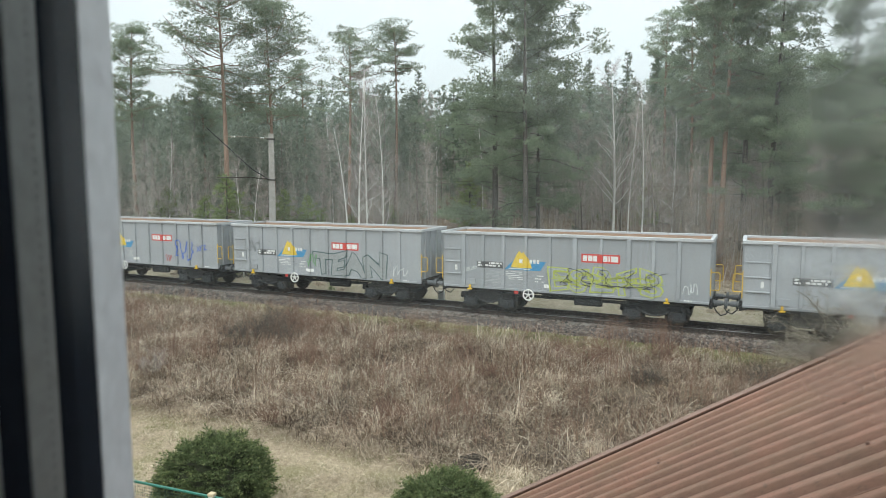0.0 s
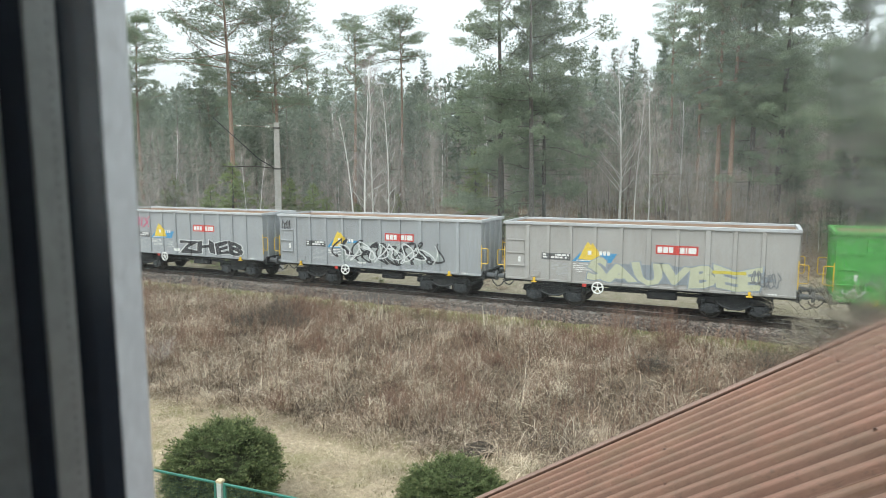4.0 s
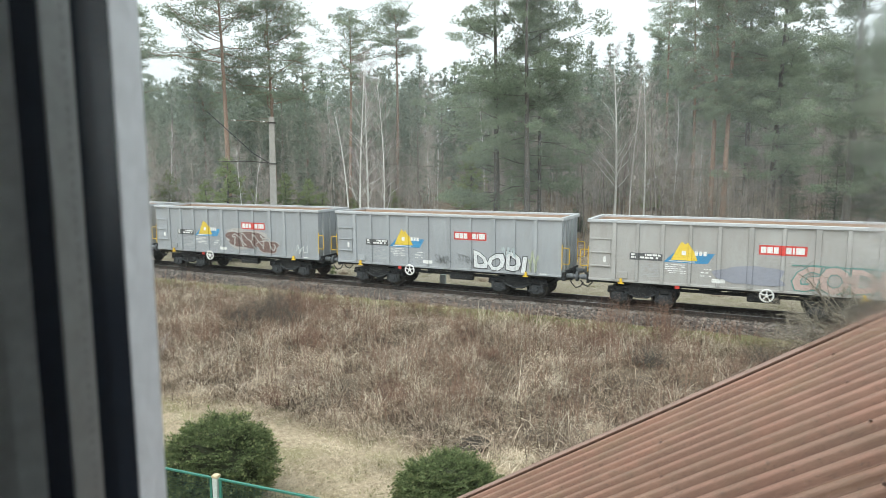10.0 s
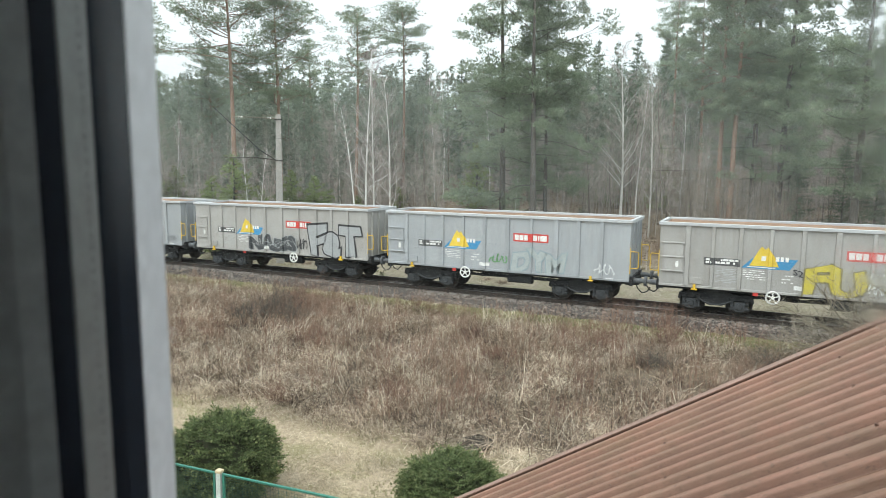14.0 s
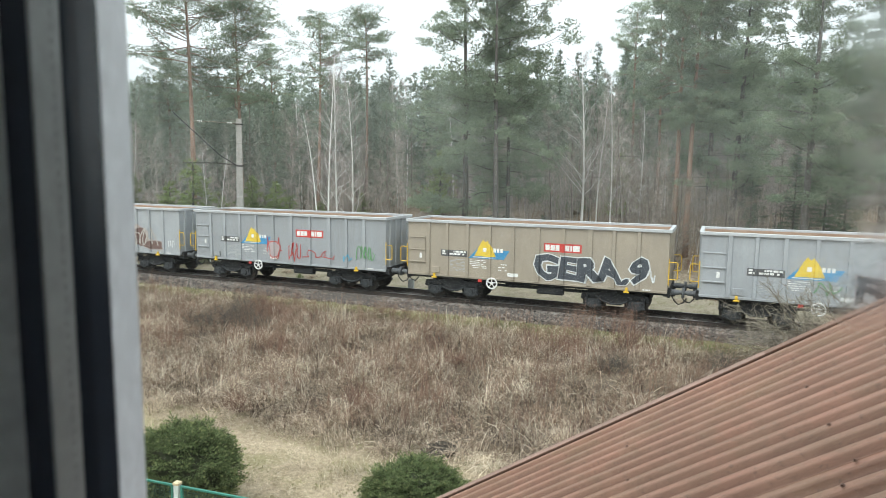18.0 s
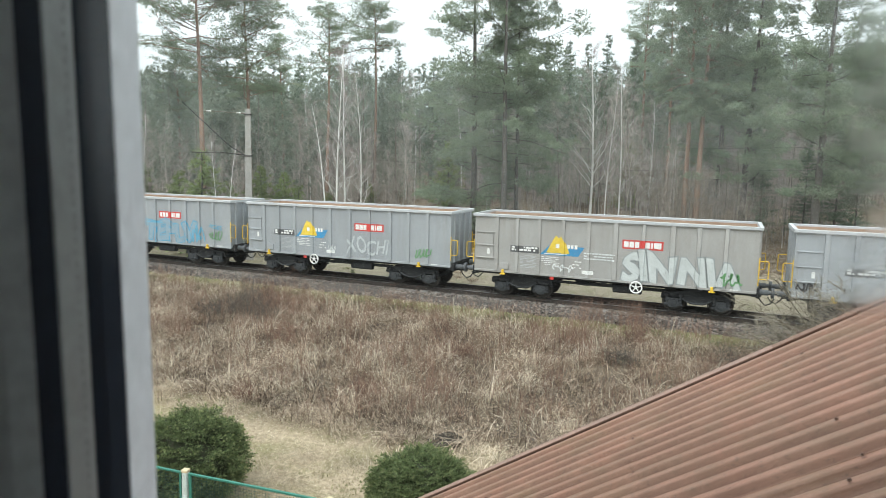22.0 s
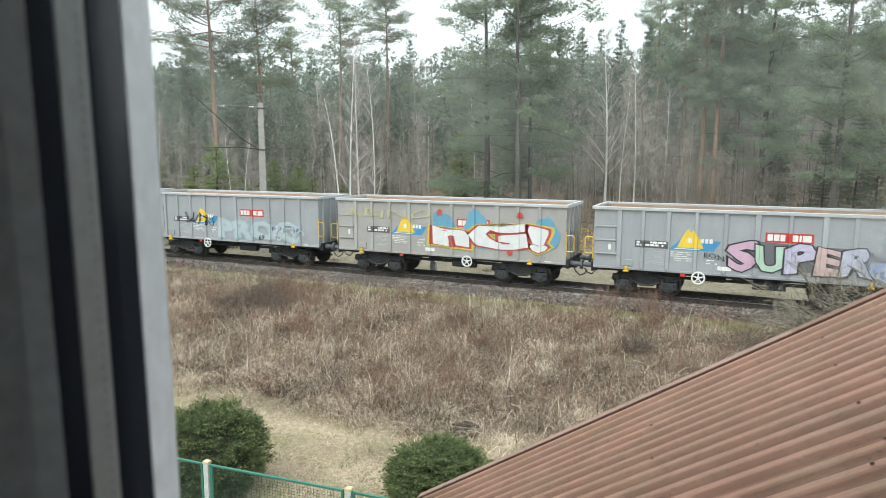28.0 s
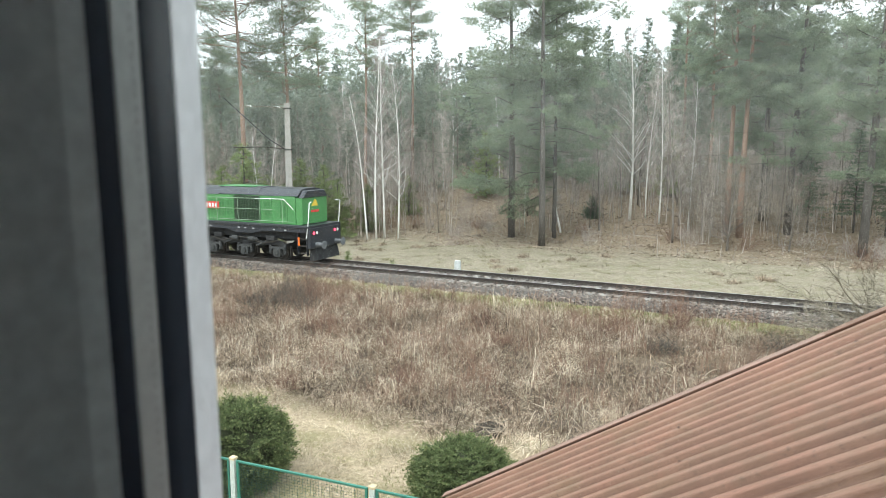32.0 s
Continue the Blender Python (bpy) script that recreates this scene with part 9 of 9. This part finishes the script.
        rail_tube("handrail", [(18.45, y, 1.4), (18.62, y, 2.4), (18.72, y, 3.35), (18.62, y + (0.3 if y < 0 else -0.3), 3.4)], 0.028)
        for k in range(8):
            part("stanchion", cached(("stan", y), lambda: Shape().cyl((0, y, 2.1), (0, y, 3.48), 0.013, None, 6).mesh("stanchion", M["greenrail"])), None, L, "", pose(5.5 + k * 1.62, 0, 0))
    # steps, front end, buffers, lights
    for x in (0.10, 17.75):
        for y in (-1.32, 1.12):
            for z in (0.55, 0.95, 1.35):
                part("step", Shape().box(x, x + 0.65, y, y + 0.22, z, z + 0.03, 0.005), M["steel"], L)
            part("step_side", Shape().box(x, x + 0.03, y, y + 0.2, 0.45, 1.96).box(x + 0.62, x + 0.65, y, y + 0.2, 0.45, 1.96), M["locodark"], L)
    for x, rz in ((0.0, 180), (18.5, 0)):
        part("buffer_beam", Shape().box(0, 0.22, -1.4, 1.4, 0.85, 1.96, 0.02), M["locodark"], L, "", pose(x, 0, 0, 0, 0, rz))
        for yy in (-0.875, 0.875):
            part("buffer", MESHES["buffer"], None, L, "dark round buffer", pose(x + (0.2 if rz == 0 else -0.2), yy, 1.06, 0, 0, rz))
        part("plough", Shape().prism([(0.0, 0.18), (0.25, 0.18), (0.1, 0.8), (0.0, 0.8)], -1.2, 1.2, "y"), un, L, "", pose(x, 0, 0, 0, 0, rz))
        part("hose", MESHES["hose"], None, L, "", pose(x + (0.2 if rz == 0 else -0.2), 0, 0.1, 0, 0, rz))
    part("orange_plate", Shape().box(17.82, 17.94, -1.36, -1.33, 1.0, 1.45), M["orange"], L, "orange reflector plate")
    lamp = bpy.data.materials.new("red_tail_light")
    lamp.use_nodes = True
    lb = lamp.node_tree.nodes["Principled BSDF"]
    lb.inputs["Base Color"].default_value = (0.6, 0.02, 0.04, 1)
    lb.inputs["Emission Color"].default_value, lb.inputs["Emission Strength"].default_value = (1.0, 0.08, 0.14, 1), 1.5
    for yy in (-0.95, 0.95):
        hl = part("light_box", Shape().box(18.5, 18.72, yy - 0.3, yy + 0.3, 1.55, 1.85, 0.03), M["black"], L)
        part("tail_light", Shape().cyl((18.71, yy - 0.13, 1.7), (18.74, yy - 0.13, 1.7), 0.09, None, 12), lamp, hl, "glowing red tail light")
        part("head_light", Shape().cyl((18.71, yy + 0.13, 1.7), (18.74, yy + 0.13, 1.7), 0.09, None, 12), M["white"], hl, "unlit white head light")
    part("top_light", Shape().box(17.95, 18.12, -0.3, 0.3, 3.68, 3.9, 0.03), M["black"], L)
    part("front_mark", Shape().prism([(-0.3, 3.1), (0.3, 3.1), (0.1, 3.45), (-0.05, 3.45)], 18.0, 18.008, "x"), M["signyellow"], L)
    part("front_sign", Shape().box(18.0, 18.01, -0.35, 0.35, 2.75, 2.88), M["red"], L)
    # company marks as plain shapes
    yy = -Y - 0.05
    part("red_sign", Shape().box(10.28, 11.95, yy, yy + 0.012, 2.82, 3.22, 0.004), M["red"], L, "red company sign with white marks")
    mk = Shape()
    for k in range(6):
        mk.box(10.42 + k * 0.24, 10.57 + k * 0.24, yy - 0.004, yy, 2.91, 3.13)
    part("white_mark", mk, M["white"], L)
    part("blue_sign", Shape().prism([(7.70, 2.72), (9.15, 2.72), (9.36, 3.08), (7.95, 3.08)], yy, yy + 0.012, "y"), M["blue"], L, "blue slanted company sign")
    part("yellow_sign", Shape().prism([(7.95, 2.82), (8.85, 2.82), (8.72, 3.2), (8.52, 3.52), (8.42, 3.42), (8.32, 3.52), (8.2, 3.3)], yy - 0.004, yy, "y"), M["signyellow"], L, "yellow peak-shaped company sign")
    part("pale_mark", Shape().box(8.34, 8.56, yy - 0.008, yy - 0.004, 3.0, 3.2).box(8.78, 8.94, yy - 0.008, yy - 0.004, 3.0, 3.2).box(9.0, 9.18, yy - 0.008, yy - 0.004, 3.0, 3.2), M["white"], L)
    return L


make_train()
LOCO = make_loco()


# ---------------------------------------------------------------- the train passes
# seconds and the place on the line of the left end of the wagon numbered zero
TRAIN = [(0, -13.37), (0.5, -22.91), (1, -32.44), (1.5, -41.95), (2, -51.40), (2.5, -60.83), (4.5, -98.57), (5, -108.08), (5.5, -117.62), (6, -127.14), (6.5, -136.64), (7, -146.10), (7.5, -155.52), (8, -164.96), (8.5, -174.47), (9, -184.00), (9.5, -193.50), (10, -202.94), (10.5, -212.33), (11, -221.72), (11.5, -231.13), (12, -240.60), (12.5, -250.15), (13, -259.71), (13.5, -269.27), (14, -278.81), (14.5, -288.29), (16.5, -326.02), (17, -335.44), (17.5, -344.84), (18, -354.25), (18.5, -363.68), (19, -373.16), (19.5, -382.65), (20, -392.15), (20.5, -401.63), (21, -411.08), (21.5, -420.48), (22, -429.82), (22.5, -439.24), (23, -448.74), (23.5, -458.23), (24, -467.69), (24.5, -477.11), (25, -486.50), (25.5, -495.90), (27.5, -533.48), (28, -542.90), (28.5, -552.37), (29, -561.81), (29.5, -571.24), (30, -580.64), (30.5, -589.90), (31, -599.02), (31.5, -608.42), (32, -617.82)]


def place_at(t):
    for (t0, s0), (t1, s1) in zip(TRAIN, TRAIN[1:]):
        if t <= t1:
            return s0 + (s1 - s0) * (t - t0) / (t1 - t0)
    return TRAIN[-1][1]


def share_keys(source, others):
    """The same turning for wheels that stand alike on their bogies."""
    for ob in others:
        ob.rotation_mode = "QUATERNION"
        keys = ob.animation_data_create()
        keys.action = source.animation_data.action
        keys.action_slot = source.animation_data.action_slot


def motions():
    for k, wagon in WAGONS:
        walk(wagon, [(t, track_pose(s + 13.1 * k)) for t, s in TRAIN])
    walk(LOCO, [(t, track_pose(s + 13.1 * 43 + 13.49)) for t, s in TRAIN])
    steps = [n / FPS for n in range(0, 32 * FPS + 1)]
    start = place_at(0)
    for (x, r), wheels in WHEELS.items():
        rows = [(t, pose(x, 0, r, 0, math.degrees((place_at(t) - start) / r), 0)) for t in steps]
        walk(wheels[0], rows)
        share_keys(wheels[0], wheels[1:])


motions()
